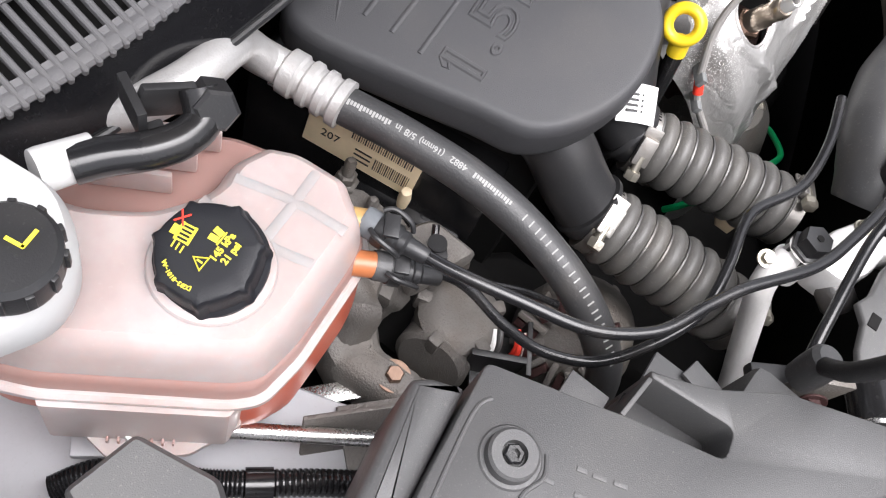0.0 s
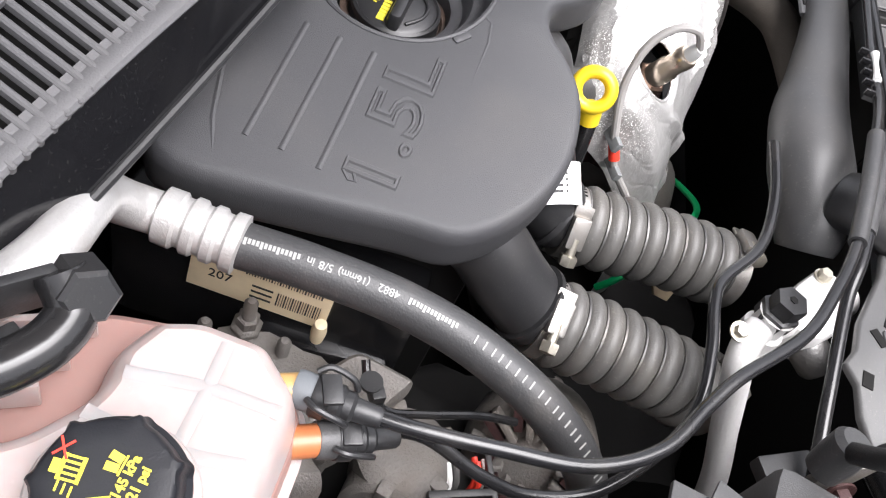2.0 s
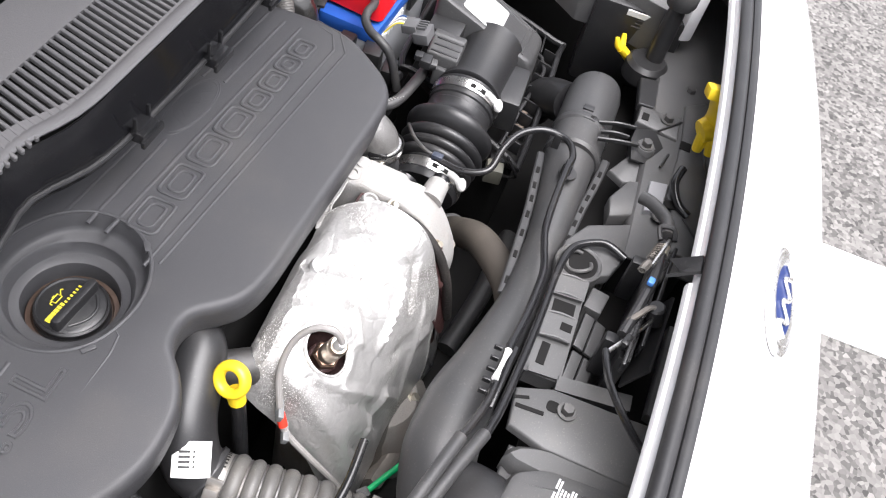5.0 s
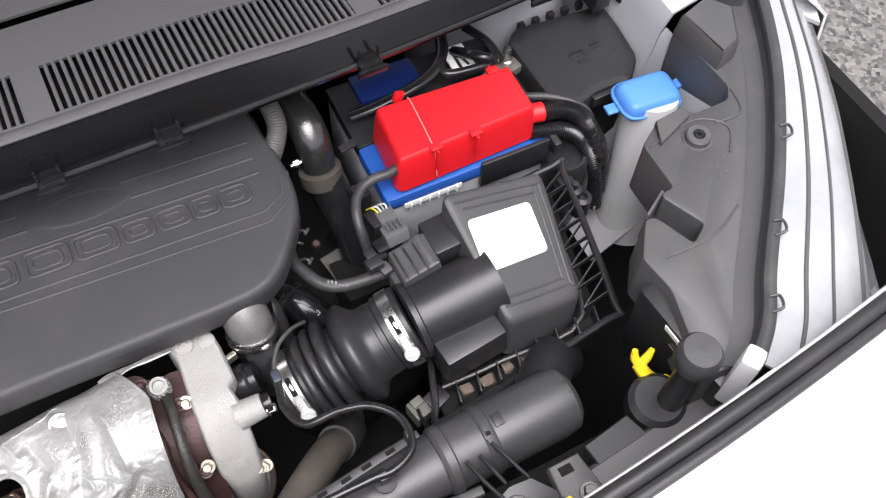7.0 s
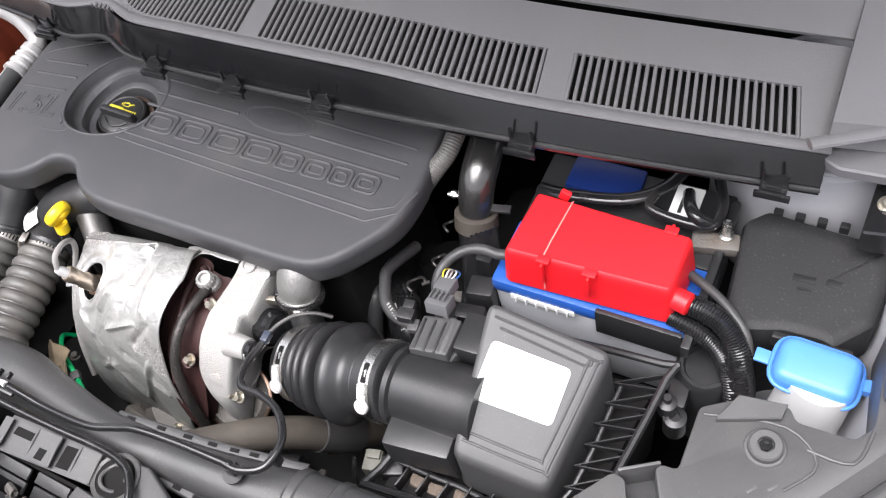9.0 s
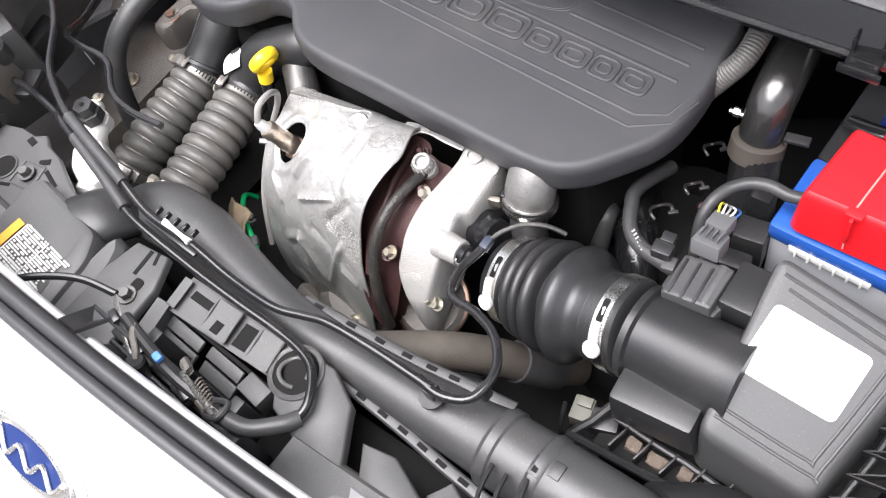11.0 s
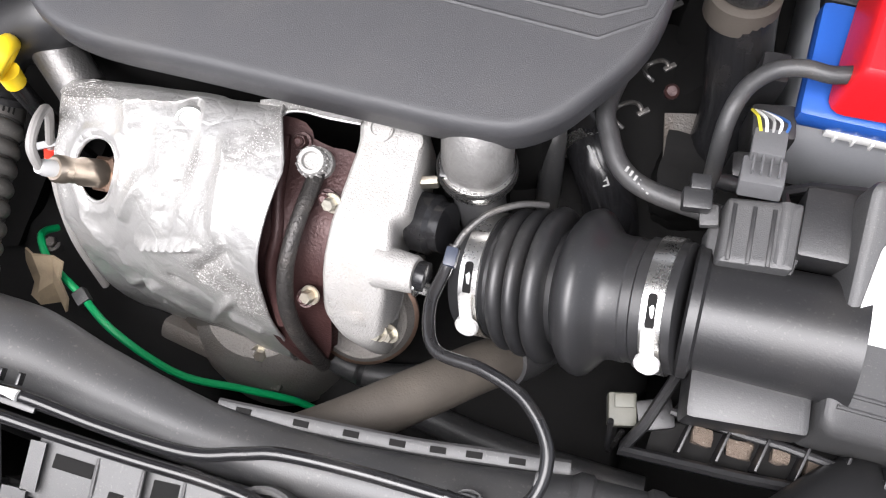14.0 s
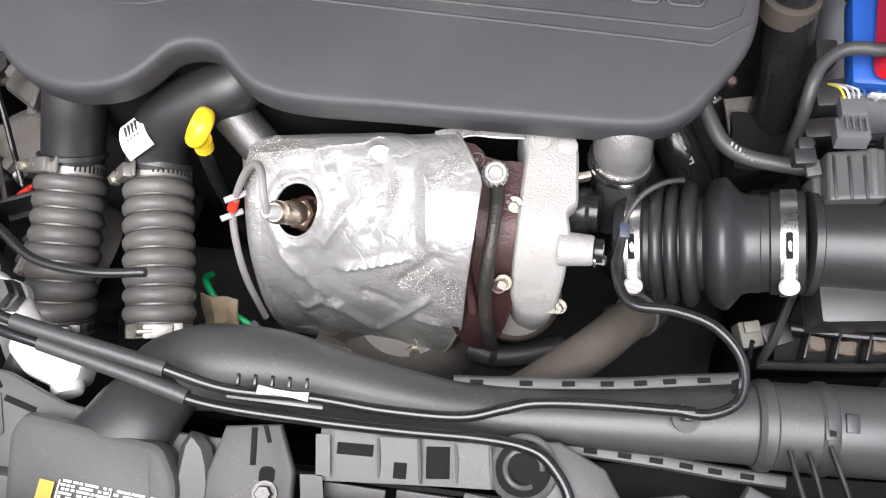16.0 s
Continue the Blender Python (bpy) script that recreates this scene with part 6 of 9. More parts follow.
part("hose", tube([(0.10, -0.235, 0.60), (0.16, -0.25, 0.60), (0.23, -0.235, 0.60)], 0.012, 16, 6), RUBBER, low2)
part("clip", lathe([(0.0125, -0.004), (0.014, 0), (0.0125, 0.004)], 20, (0.155, -0.249, 0.60), (1, -0.1, 0)), BLACK, low2)
wire = thing("green_wire", (-0.08, -0.23, 0.68), "bright green earth wire with a clip", "wire")
part("wire", tube([(-0.139, -0.196, 0.668), (-0.140, -0.203, 0.682), (-0.135, -0.212, 0.692), (-0.120, -0.230, 0.690), (-0.086, -0.250, 0.685), (-0.042, -0.274, 0.690), (0.011, -0.294, 0.660), (0.060, -0.292, 0.630), (0.100, -0.290, 0.600), (0.123, -0.293, 0.570), (0.148, -0.287, 0.560), (0.19, -0.285, 0.555)], 0.0034, 10, 8), GREEN, wire)
part("clip", box((-0.083, -0.252, 0.686), (0.014, 0.012, 0.010), 0.002, (0, 0, -40)), GREYBLACK, wire)
part("second_wire", tube([(0.03, -0.285, 0.60), (0.09, -0.287, 0.583), (0.13, -0.296, 0.57), (0.18, -0.29, 0.56)], 0.0024, 8, 6), BLUEWIRE, wire)
rag = thing("cardboard_tag", (-0.118, -0.235, 0.70), "torn brown cardboard tag beside the hose", "tag")
part("tag", thick(sheet([[(-0.135 + 0.012 * i, -0.225 - 0.012 * j - 0.005 * (i % 2) + 0.003 * math.sin(3 * i + j), 0.71 - 0.012 * j + 0.006 * math.sin(2 * i + 2.3 * j)) for i in range(4)] for j in range(4)]), 0.002), material("soiled_cardboard", (0.30, 0.235, 0.155), 0.85, grain=200, bump=0.6, vary=0.3, stain=0.6, stain_color=(0.17, 0.13, 0.09), stain_scale=60), rag)

# ---- bonnet lock panel ----
SP = thing("lock_panel", (0.1, -0.4, 0.8), "grey-black ribbed plastic bonnet lock panel with openings", "lock panel")


def panel(poly, z, h=0.006, name="plate", mat=LOCKGREY, bevel=0.0025):
    return part(name, slab(poly, [(0, z - h), (0, z - bevel), (bevel * 0.4, z - bevel * 0.3), (bevel, z)]), mat, SP)


panel([(-0.36, -0.452), (-0.06, -0.485), (-0.055, -0.365), (-0.10, -0.362), (-0.187, -0.346), (-0.236, -0.325), (-0.262, -0.320), (-0.276, -0.311), (-0.290, -0.319), (-0.314, -0.319), (-0.338, -0.326), (-0.352, -0.360)], 0.850)
panel([(-0.062, -0.506), (0.010, -0.506), (0.008, -0.460), (0.006, -0.386), (-0.008, -0.352), (-0.050, -0.356), (-0.060, -0.392)], 0.872, 0.010)
# slots are flat near-black plates that carry a hole's shade in their colour
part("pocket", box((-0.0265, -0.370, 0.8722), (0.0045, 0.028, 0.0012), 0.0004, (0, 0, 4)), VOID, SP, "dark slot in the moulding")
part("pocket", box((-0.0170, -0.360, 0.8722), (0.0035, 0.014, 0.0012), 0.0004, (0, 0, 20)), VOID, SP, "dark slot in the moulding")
panel([(0.012, -0.388), (0.024, -0.388), (0.036, -0.462), (0.022, -0.462)], 0.866, 0.030)
# strip of mouldings between the duct and the latch well
panel([(0.022, -0.389), (0.022, -0.355), (0.152, -0.356), (0.160, -0.386)], 0.860, 0.020)
for x0, x1, z in ((0.024, 0.030, 0.866), (0.070, 0.098, 0.8665), (0.128, 0.152, 0.8665)):
    panel([(x0, -0.3875), (x0 - 0.003, -0.3575), (x1 - 0.003, -0.3575), (x1, -0.3875)], z, 0.010)
for x in (0.0685, 0.0995, 0.1275, 0.1535):
    part("moulded_edge", tube([(x - 0.002, -0.357, 0.866), (x, -0.372, 0.8675), (x + 0.001, -0.388, 0.865)], 0.0014, 8, 4), LOCKGREY, SP)
panel([(0.150, -0.352), (0.165, -0.388), (0.180, -0.408), (0.224, -0.422), (0.270, -0.420), (0.240, -0.368), (0.205, -0.350)], 0.862, 0.014)
panel([(0.268, -0.388), (0.292, -0.426), (0.350, -0.424), (0.338, -0.398), (0.300, -0.382)], 0.860, 0.020)
panel([(0.350, -0.372), (0.338, -0.392), (0.352, -0.424), (0.376, -0.432), (0.408, -0.428), (0.412, -0.400)], 0.854, 0.010)
panel([(0.276, -0.446), (0.244, -0.458), (0.240, -0.515), (0.309, -0.524), (0.388, -0.524), (0.450, -0.515), (0.530, -0.480), (0.528, -0.462), (0.508, -0.439), (0.447, -0.445), (0.400, -0.446), (0.330, -0.444), (0.307, -0.455)], 0.868, 0.012)
panel([(0.440, -0.384), (0.434, -0.440), (0.480, -0.438), (0.474, -0.384)], 0.868, 0.014)
panel([(0.484, -0.380), (0.490, -0.436), (0.560, -0.440), (0.540, -0.372)], 0.862, 0.012, mat=BLACK)
panel([(0.030, -0.480), (0.018, -0.520), (0.150, -0.528), (0.150, -0.484)], 0.858, 0.012)
# openings drawn as thin plates in shade black on the mouldings
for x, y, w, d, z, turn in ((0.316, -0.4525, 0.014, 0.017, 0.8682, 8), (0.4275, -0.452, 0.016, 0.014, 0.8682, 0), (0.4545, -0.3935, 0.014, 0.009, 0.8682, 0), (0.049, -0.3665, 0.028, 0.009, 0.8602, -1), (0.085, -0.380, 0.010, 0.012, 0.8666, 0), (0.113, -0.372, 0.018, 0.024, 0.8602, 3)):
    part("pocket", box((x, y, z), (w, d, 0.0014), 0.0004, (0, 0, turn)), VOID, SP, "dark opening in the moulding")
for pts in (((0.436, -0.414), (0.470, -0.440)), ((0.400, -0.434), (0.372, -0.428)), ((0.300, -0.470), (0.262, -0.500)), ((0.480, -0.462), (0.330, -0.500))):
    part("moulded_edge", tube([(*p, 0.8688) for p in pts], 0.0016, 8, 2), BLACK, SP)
# underside, well floor and well back have the shade put into their black
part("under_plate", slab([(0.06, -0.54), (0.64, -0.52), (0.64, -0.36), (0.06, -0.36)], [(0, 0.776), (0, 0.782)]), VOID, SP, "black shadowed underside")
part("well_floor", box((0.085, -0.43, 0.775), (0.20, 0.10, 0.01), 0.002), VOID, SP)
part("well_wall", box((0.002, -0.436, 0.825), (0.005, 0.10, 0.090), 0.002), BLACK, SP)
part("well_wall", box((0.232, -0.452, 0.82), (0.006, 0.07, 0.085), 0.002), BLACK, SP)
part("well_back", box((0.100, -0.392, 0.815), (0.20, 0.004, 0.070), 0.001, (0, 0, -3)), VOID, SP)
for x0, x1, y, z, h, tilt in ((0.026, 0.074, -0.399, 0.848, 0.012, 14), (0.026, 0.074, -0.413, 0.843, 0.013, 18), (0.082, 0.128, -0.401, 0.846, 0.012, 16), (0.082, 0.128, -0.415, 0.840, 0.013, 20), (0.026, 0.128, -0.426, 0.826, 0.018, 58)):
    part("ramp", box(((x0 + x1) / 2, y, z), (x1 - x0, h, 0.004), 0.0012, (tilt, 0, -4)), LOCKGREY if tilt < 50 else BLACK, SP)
part("end_block", box((0.148, -0.404, 0.840), (0.030, 0.020, 0.024), 0.002, (0, 0, -8)), LOCKGREY, SP)
part("round_hole", lathe([(0.0215, -0.03), (0.0215, 0.006), (0.0245, 0.0075), (0.0265, 0.006), (0.0265, -0.03)], 32, (0.178, -0.372, 0.858)), LOCKGREY, SP, "round opening with a raised collar")
# black disc for the shade inside the collar
part("hole_dark", lathe([(0.021, 0), (0.021, 0.0012), (0, 0.0013)], 24, (0.178, -0.372, 0.8622)), VOID, SP)
part("hole_ring", tube([(0.178 + 0.014 * math.cos(a), -0.372 + 0.014 * math.sin(a), 0.865 + 0.003 * math.sin(2 * a)) for a in np.linspace(0, 5.2, 14)], 0.0022, 8, 2), LOCKGREY, SP)
for p in ((-0.252, -0.360, 0.853), (-0.014, -0.404, 0.873), (0.287, -0.443, 0.870), (0.463, -0.422, 0.869), (0.396, -0.404, 0.872), (0.547, -0.442, 0.862)):
    part("bolt", hexbolt(p, 0.0066, 0.008, (0, 0, 1), 1.5), DULLALU, SP)
part("slot", slab(rounded([(-0.020, -0.397), (-0.008, -0.397), (-0.008, -0.384), (-0.020, -0.384)], 0.005, 4), [(0, 0.8718), (0, 0.8728)]), VOID, SP, "slotted hole beside the bolt")

airduct = thing("grille_duct_cover", (-0.15, -0.41, 0.82), "grey-black duct cover with a white and orange warning label", "duct cover")
part("cover", slab(rounded([(-0.200, -0.512), (-0.070, -0.520), (-0.078, -0.400), (-0.094, -0.372), (-0.206, -0.355), (-0.216, -0.372)], 0.010, 4), [(0, 0.835), (0.0, 0.868), (0.003, 0.875), (0.008, 0.878)]), LOCKGREY, airduct)
part("throat", tube([(-0.145, -0.385, 0.855), (-0.125, -0.352, 0.852), (-0.11, -0.325, 0.838)], [0.038, 0.036, 0.03], 24, flat=0.6), BLACK, airduct)
part("side_hump", slab(outline([(-0.085, -0.488), (-0.048, -0.480), (-0.050, -0.425), (-0.062, -0.372), (-0.085, -0.372)], 3), [(0, 0.84), (0.0, 0.862), (0.006, 0.870)]), LOCKGREY, airduct)
wl = frame_on((-0.135, -0.434, 0.8798), (0.99, -0.12, 0), (0, 0, 1)) @ Matrix.Diagonal((1.30, 1.15, 1, 1))
lr = random.Random(9)
rows = []
for j in range(21):
    x = -0.026 + lr.choice((0.0, 0.001))
    while x < 0.028:
        w = lr.choice((0.002, 0.003, 0.005, 0.008))
        rows.append(box((x + w / 2, 0.022 - 0.0026 * j, 0), (w, 0.0016, 0.0006), 0))
        x += w + lr.choice((0.0008, 0.0012, 0.0030))
part("label_print", moved(join(*rows), wl), PAPER, airduct, "white printed text lines")
part("label_rule", moved(join(box((-0.027, -0.006, 0), (0.0008, 0.056, 0.0006), 0), box((0.004, -0.006, 0), (0.0007, 0.056, 0.0006), 0), box((0.003, -0.010, 0), (0.058, 0.0008, 0.0006), 0)), wl), PAPER, airduct)
part("label_stripe", moved(box((-0.034, -0.006, 0), (0.009, 0.052, 0.0006), 0), wl), material("orange_print", (0.80, 0.36, 0.02), 0.5, grain=300), airduct, "orange printed stripe")

latch = thing("bonnet_latch", (0.09, -0.44, 0.84), "dusty steel bonnet latch with springs and a cable", "latch")
part("plate", box((0.085, -0.447, 0.866), (0.15, 0.010, 0.022), 0.003, (0, 0, -4)), BLACK, latch)
part("lever", tube([(0.015, -0.435, 0.876), (0.06, -0.444, 0.880), (0.10, -0.450, 0.882), (0.15, -0.452, 0.876)], 0.0055, 10, 6), BLACK, latch)
for a, c in (((0.096, -0.436, 0.882), (0.108, -0.440, 0.884)), ((0.118, -0.442, 0.880), (0.142, -0.449, 0.880))):
    a, c = Vector(a), Vector(c)
    part("spring", tube([tuple(a.lerp(c, k / 48) + Vector((0, 0.0042 * math.cos(k * 0.9), 0.0042 * math.sin(k * 0.9)))) for k in range(49)], 0.0008, 6, 1), DIRTYALU, latch)
part("rod", tube([(-0.012, -0.425, 0.876), (0.030, -0.450, 0.874), (0.055, -0.462, 0.87)], 0.0022, 8, 4), STEEL, latch)
part("rod", tube([(0.104, -0.444, 0.886), (0.150, -0.456, 0.882)], 0.0024, 8, 3), STEEL, latch)
part("blue_clip", box((0.079, -0.446, 0.890), (0.009, 0.007, 0.006), 0.002, (0, 0, -10)), LIGHTBLUE, latch, "pale blue plastic clip")
part("hook", tube([(0.144, -0.446, 0.884), (0.158, -0.442, 0.888), (0.160, -0.456, 0.890), (0.148, -0.460, 0.886)], 0.0028, 8, 4), BLACK, latch)
part("drum", lathe([(0.007, -0.012), (0.009, -0.01), (0.009, 0.01), (0.007, 0.012)], 18, (0.058, -0.462, 0.872), (0, 0.3, 1)), BLACK, latch)
part("cable", tube([(0.155, -0.452, 0.882), (0.180, -0.448, 0.880), (0.200, -0.430, 0.876), (0.207, -0.418, 0.872)], 0.0072, 12, 6), RUBBER, latch, "black cable sleeve")
part("release_cable", tube([(-0.010, -0.424, 0.876), (-0.045, -0.432, 0.884), (-0.08, -0.452, 0.888), (-0.11, -0.478, 0.89), (-0.13, -0.50, 0.90)], 0.0036, 10, 6), GLOSSBLACK, latch)
part("mount", join(box((0.085, -0.452, 0.826), (0.17, 0.012, 0.07), 0.002, (0, 0, -4)), box((0.03, -0.440, 0.82), (0.012, 0.03, 0.06), 0.002), box((0.14, -0.446, 0.82), (0.012, 0.03, 0.06), 0.002)), BLACK, latch)
part("rail", box((0.066, -0.449, 0.872), (0.17, 0.004, 0.014), 0.001, (0, 0, -4)), GLOSSBLACK, latch)
part("rail", box((0.085, -0.462, 0.862), (0.14, 0.004, 0.020), 0.001, (0, 0, -4)), GLOSSBLACK, latch)
part("solenoid", lathe([(0.0066, 0), (0.0075, 0.002), (0.0075, 0.022), (0.0058, 0.024)], 20, (0.098, -0.452, 0.874), (1, -0.1, 0)), DULLALU, latch, "dusty metal cylinder")
part("pin", lathe([(0.0058, 0), (0.0058, 0.012), (0.0048, 0.013)], 16, (0.130, -0.452, 0.878), (1, -0.12, 0.1)), ZINC, latch)
for x, y, w in ((0.008, -0.440, 0.014), (0.048, -0.449, 0.018), (0.112, -0.455, 0.020), (0.150, -0.455, 0.012)):
    part("tab", box((x, y, 0.879), (w, 0.007, 0.006), 0.0012, (0, 0, -20)), GLOSSBLACK, latch)
part("claw", tube([(0.030, -0.436, 0.880), (0.040, -0.444, 0.884), (0.052, -0.452, 0.884), (0.060, -0.462, 0.880)], 0.0030, 8, 5, flat=0.6), DIRTYALU, latch, "bent steel claw")
part("side_plate", box((0.045, -0.466, 0.845), (0.10, 0.003, 0.045), 0.001, (20, 0, -4)), BLACK, latch)
latch.location += Vector((0.036, 0.011, 0.055))

# more openings as shade-black plates, nothing is cut through
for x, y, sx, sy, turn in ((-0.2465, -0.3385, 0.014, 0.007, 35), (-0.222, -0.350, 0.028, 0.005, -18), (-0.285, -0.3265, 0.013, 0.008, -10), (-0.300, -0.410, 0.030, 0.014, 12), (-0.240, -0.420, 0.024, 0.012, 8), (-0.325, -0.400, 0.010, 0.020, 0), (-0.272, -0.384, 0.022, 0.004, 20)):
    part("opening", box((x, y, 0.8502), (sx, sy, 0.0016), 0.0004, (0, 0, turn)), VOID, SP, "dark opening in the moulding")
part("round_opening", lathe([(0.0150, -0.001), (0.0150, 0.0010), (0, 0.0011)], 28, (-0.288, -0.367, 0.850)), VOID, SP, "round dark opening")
part("opening_rim", tube([(-0.288 + 0.0155 * math.cos(a), -0.367 + 0.0155 * math.sin(a), 0.8508) for a in np.linspace(0, 2 * math.pi, 25)[:-1]], 0.0012, 8, 1, closed=True), LOCKGREY, SP)
for a, c in (((-0.240, -0.343), (-0.232, -0.373)), ((-0.232, -0.373), (-0.266, -0.378)), ((-0.266, -0.378), (-0.270, -0.347)), ((-0.270, -0.347), (-0.240, -0.343))):
    part("recess_edge", tube([(*a, 0.8505), (*c, 0.8505)], 0.0014, 8, 1), LOCKGREY, SP)

# more of the lock panel: ramps in the well, walls, arms and small ribs
part("light_plate", slab([(0.298, -0.4425), (0.346, -0.4425), (0.341, -0.4215), (0.288, -0.4225)], [(0, 0.855), (0, 0.869), (0.001, 0.870)]), material("pale_grey_insert", (0.24, 0.24, 0.25), 0.45, grain=700, bump=0.2), SP, "paler grey insert")
for pts in (((0.404, -0.340, 0.872), (0.410, -0.362, 0.876), (0.418, -0.385, 0.874)), ((0.388, -0.346, 0.872), (0.391, -0.362, 0.876), (0.396, -0.380, 0.874)), ((0.374, -0.345, 0.872), (0.379, -0.370, 0.876), (0.388, -0.394, 0.874))):
    part("arm", tube(pts, 0.0020, 8, 4, flat=1.7), BLACK, SP)
part("arm_web", thick(sheet([[(0.420, -0.386, 0.872), (0.436, -0.404, 0.866), (0.446, -0.420, 0.860)], [(0.398, -0.384, 0.872), (0.408, -0.410, 0.868), (0.416, -0.432, 0.862)], [(0.372, -0.392, 0.864), (0.376, -0.412, 0.862), (0.384, -0.430, 0.858)]]), 0.003), BLACK, SP)
part("arm_boss", lathe([(0.013, 0.85), (0.013, 0.869), (0.011, 0.872)], 20, (0.396, -0.404, 0)), LOCKGREY, SP)
part("hose_loop", tube([(0.365, -0.452, 0.885), (0.340, -0.448, 0.880), (0.316, -0.458, 0.874), (0.306, -0.474, 0.870)], 0.0052, 12, 6), GLOSSBLACK, SP, "glossy black drain tube")

# ---- coolant tank and the things round it ----
tank = thing("coolant_tank", (-0.53, 0.1, 0.76), "milky pink coolant expansion tank with a black screw cap", "coolant tank")
TK = rounded([(-0.612, 0.250), (-0.626, 0.165), (-0.616, 0.130), (-0.571, 0.038), (-0.560, 0.025), (-0.529, 0.018), (-0.464, 0.015), (-0.445, 0.018), (-0.421, 0.042), (-0.418, 0.090), (-0.424, 0.125), (-0.446, 0.165), (-0.455, 0.250)], 0.007, 4)
part("upper_shell", slab(TK, [(0.002, 0.866), (0.003, 0.876), (0.005, 0.882), (0.009, 0.885)]), TANKDEEP, tank, "deeper pink rear of the tank")
TKB = rounded([(-0.608, 0.230), (-0.624, 0.165), (-0.614, 0.130), (-0.569, 0.039), (-0.558, 0.026), (-0.529, 0.019), (-0.464, 0.016), (-0.446, 0.019), (-0.423, 0.043), (-0.421, 0.080), (-0.430, 0.104), (-0.456, 0.117), (-0.478, 0.116), (-0.502, 0.134), (-0.518, 0.162), (-0.530, 0.230)], 0.008, 4)
part("dome", slab(TKB, [(0.0015, 0.867), (0.0030, 0.876), (0.0050, 0.888), (0.0075, 0.898), (0.0095, 0.9040), (0.0120, 0.9085), (0.0150, 0.9115), (0.0175, 0.9135)]), TANK, tank)
for pts in (((-0.497, 0.066), (-0.470, 0.064), (-0.441, 0.063)), ((-0.466, 0.030), (-0.465, 0.064), (-0.470, 0.100)), ((-0.494, 0.036), (-0.497, 0.066), (-0.492, 0.108))):
    part("top_ridge", tube([(x, y, 0.9133) for x, y in pts], 0.0036, 8, 4, flat=0.16), TANK, tank, "faint moulded ridge on the tank's top")
part("seam", slab(TK, [(0.0, 0.858), (-0.0028, 0.860), (-0.0028, 0.865), (0.0, 0.867)]), TANK, tank, "moulded seam flange")
TKL = rounded([(-0.600, 0.250), (-0.608, 0.165), (-0.598, 0.133), (-0.558, 0.044), (-0.549, 0.031), (-0.529, 0.020), (-0.464, 0.015), (-0.445, 0.018), (-0.421, 0.042), (-0.418, 0.090), (-0.424, 0.125), (-0.446, 0.165), (-0.455, 0.250)], 0.007, 4)
part("lower_shell", slab(TKL, [(0.016, 0.752), (0.002, 0.764), (-0.004, 0.785), (-0.0045, 0.800), (-0.001, 0.859)]), COOLANT, tank, "orange lower half filled with coolant")
FOOT = rounded([(-0.598, 0.141), (-0.607, 0.126), (-0.617, 0.090), (-0.592, 0.051), (-0.560, 0.033), (-0.548, 0.060), (-0.570, 0.141)], 0.004, 3)
part("foot_flange", slab(FOOT, [(0, 0.797), (0, 0.803)]), TANK, tank, "pale pink moulded foot")
part("foot_wall", slab(rounded([(-0.598, 0.141), (-0.6214, 0.1274), (-0.5764, 0.0354), (-0.558, 0.036), (-0.548, 0.060), (-0.570, 0.141)], 0.003, 2), [(0.0, 0.8025), (0.0, 0.861)]), TANK, tank, "pale pink wall above the foot")
for k in range(7):
    part("foot_rib", box((-0.6045 + 0.0028 * k, 0.0985 - 0.0057 * k, 0.805), (0.011, 0.0016, 0.006), 0.0005, (0, 0, 26)), TANKDEEP, tank)
part("foot_bar", box((-0.6035, 0.0822, 0.8062), (0.0030, 0.033, 0.0062), 0.0010, (0, 0, -24)), PAPER, tank, "white bar across the ribbed recess")
part("rear_rib", join(*[box((-0.455 - 0.02 * k, 0.146 + 0.004 * k, 0.898), (0.004, 0.05, 0.02), 0.0015, (0, 0, 25)) for k in range(3)]), TANK, tank)
CAPC = (-0.530, 0.080)
part("neck", lathe([(0.038, 0.905), (0.036, 0.912), (0.034, 0.9155), (0.030, 0.917)], 40, (-0.524, 0.081, 0)), TANK, tank)
cap_v, cap_f = [], []
CAP_RINGS = [(0.0310, 0.916, 0.0), (0.0330, 0.9185, 0.3), (0.0330, 0.921, 0.7), (0.0306, 0.9235, 1.0), (0.0296, 0.932, 1.2), (0.0290, 0.9352, 1.2), (0.0278, 0.9372, 0.9), (0.0262, 0.9379, 0.3), (0.0180, 0.9380, 0.0), (0.0080, 0.9380, 0.0)]
for r, z, lobe in CAP_RINGS:
    for k in range(112):
        a = 2 * math.pi * k / 112
        w = max(0.0, math.cos(7 * a + 0.5)) ** 5 - 0.15 * max(0.0, -math.cos(7 * a + 0.5))
        cap_v.append((CAPC[0] + (r + 0.0024 * lobe * w) * math.cos(a), CAPC[1] + (r + 0.0024 * lobe * w) * math.sin(a), z))
for i in range(len(CAP_RINGS) - 1):
    for k in range(112):
        cap_f.append((i * 112 + k, i * 112 + (k + 1) % 112, (i + 1) * 112 + (k + 1) % 112, (i + 1) * 112 + k))
cap_f.append(tuple(range((len(CAP_RINGS) - 1) * 112, len(CAP_RINGS) * 112)))
tcap = part("screw_cap", (cap_v, cap_f), material("black_cap_plastic", (0.010, 0.0105, 0.013), 0.5, grain=900, bump=0.15, vary=0.15, spec=0.3), tank, "black lobed screw cap with yellow print")
cm = lambda x, y, turn=0.0: frame_on((x, y, 0.9383), (math.cos(radians(-8 + turn)), math.sin(radians(-8 + turn)), 0), (0, 0, 1))
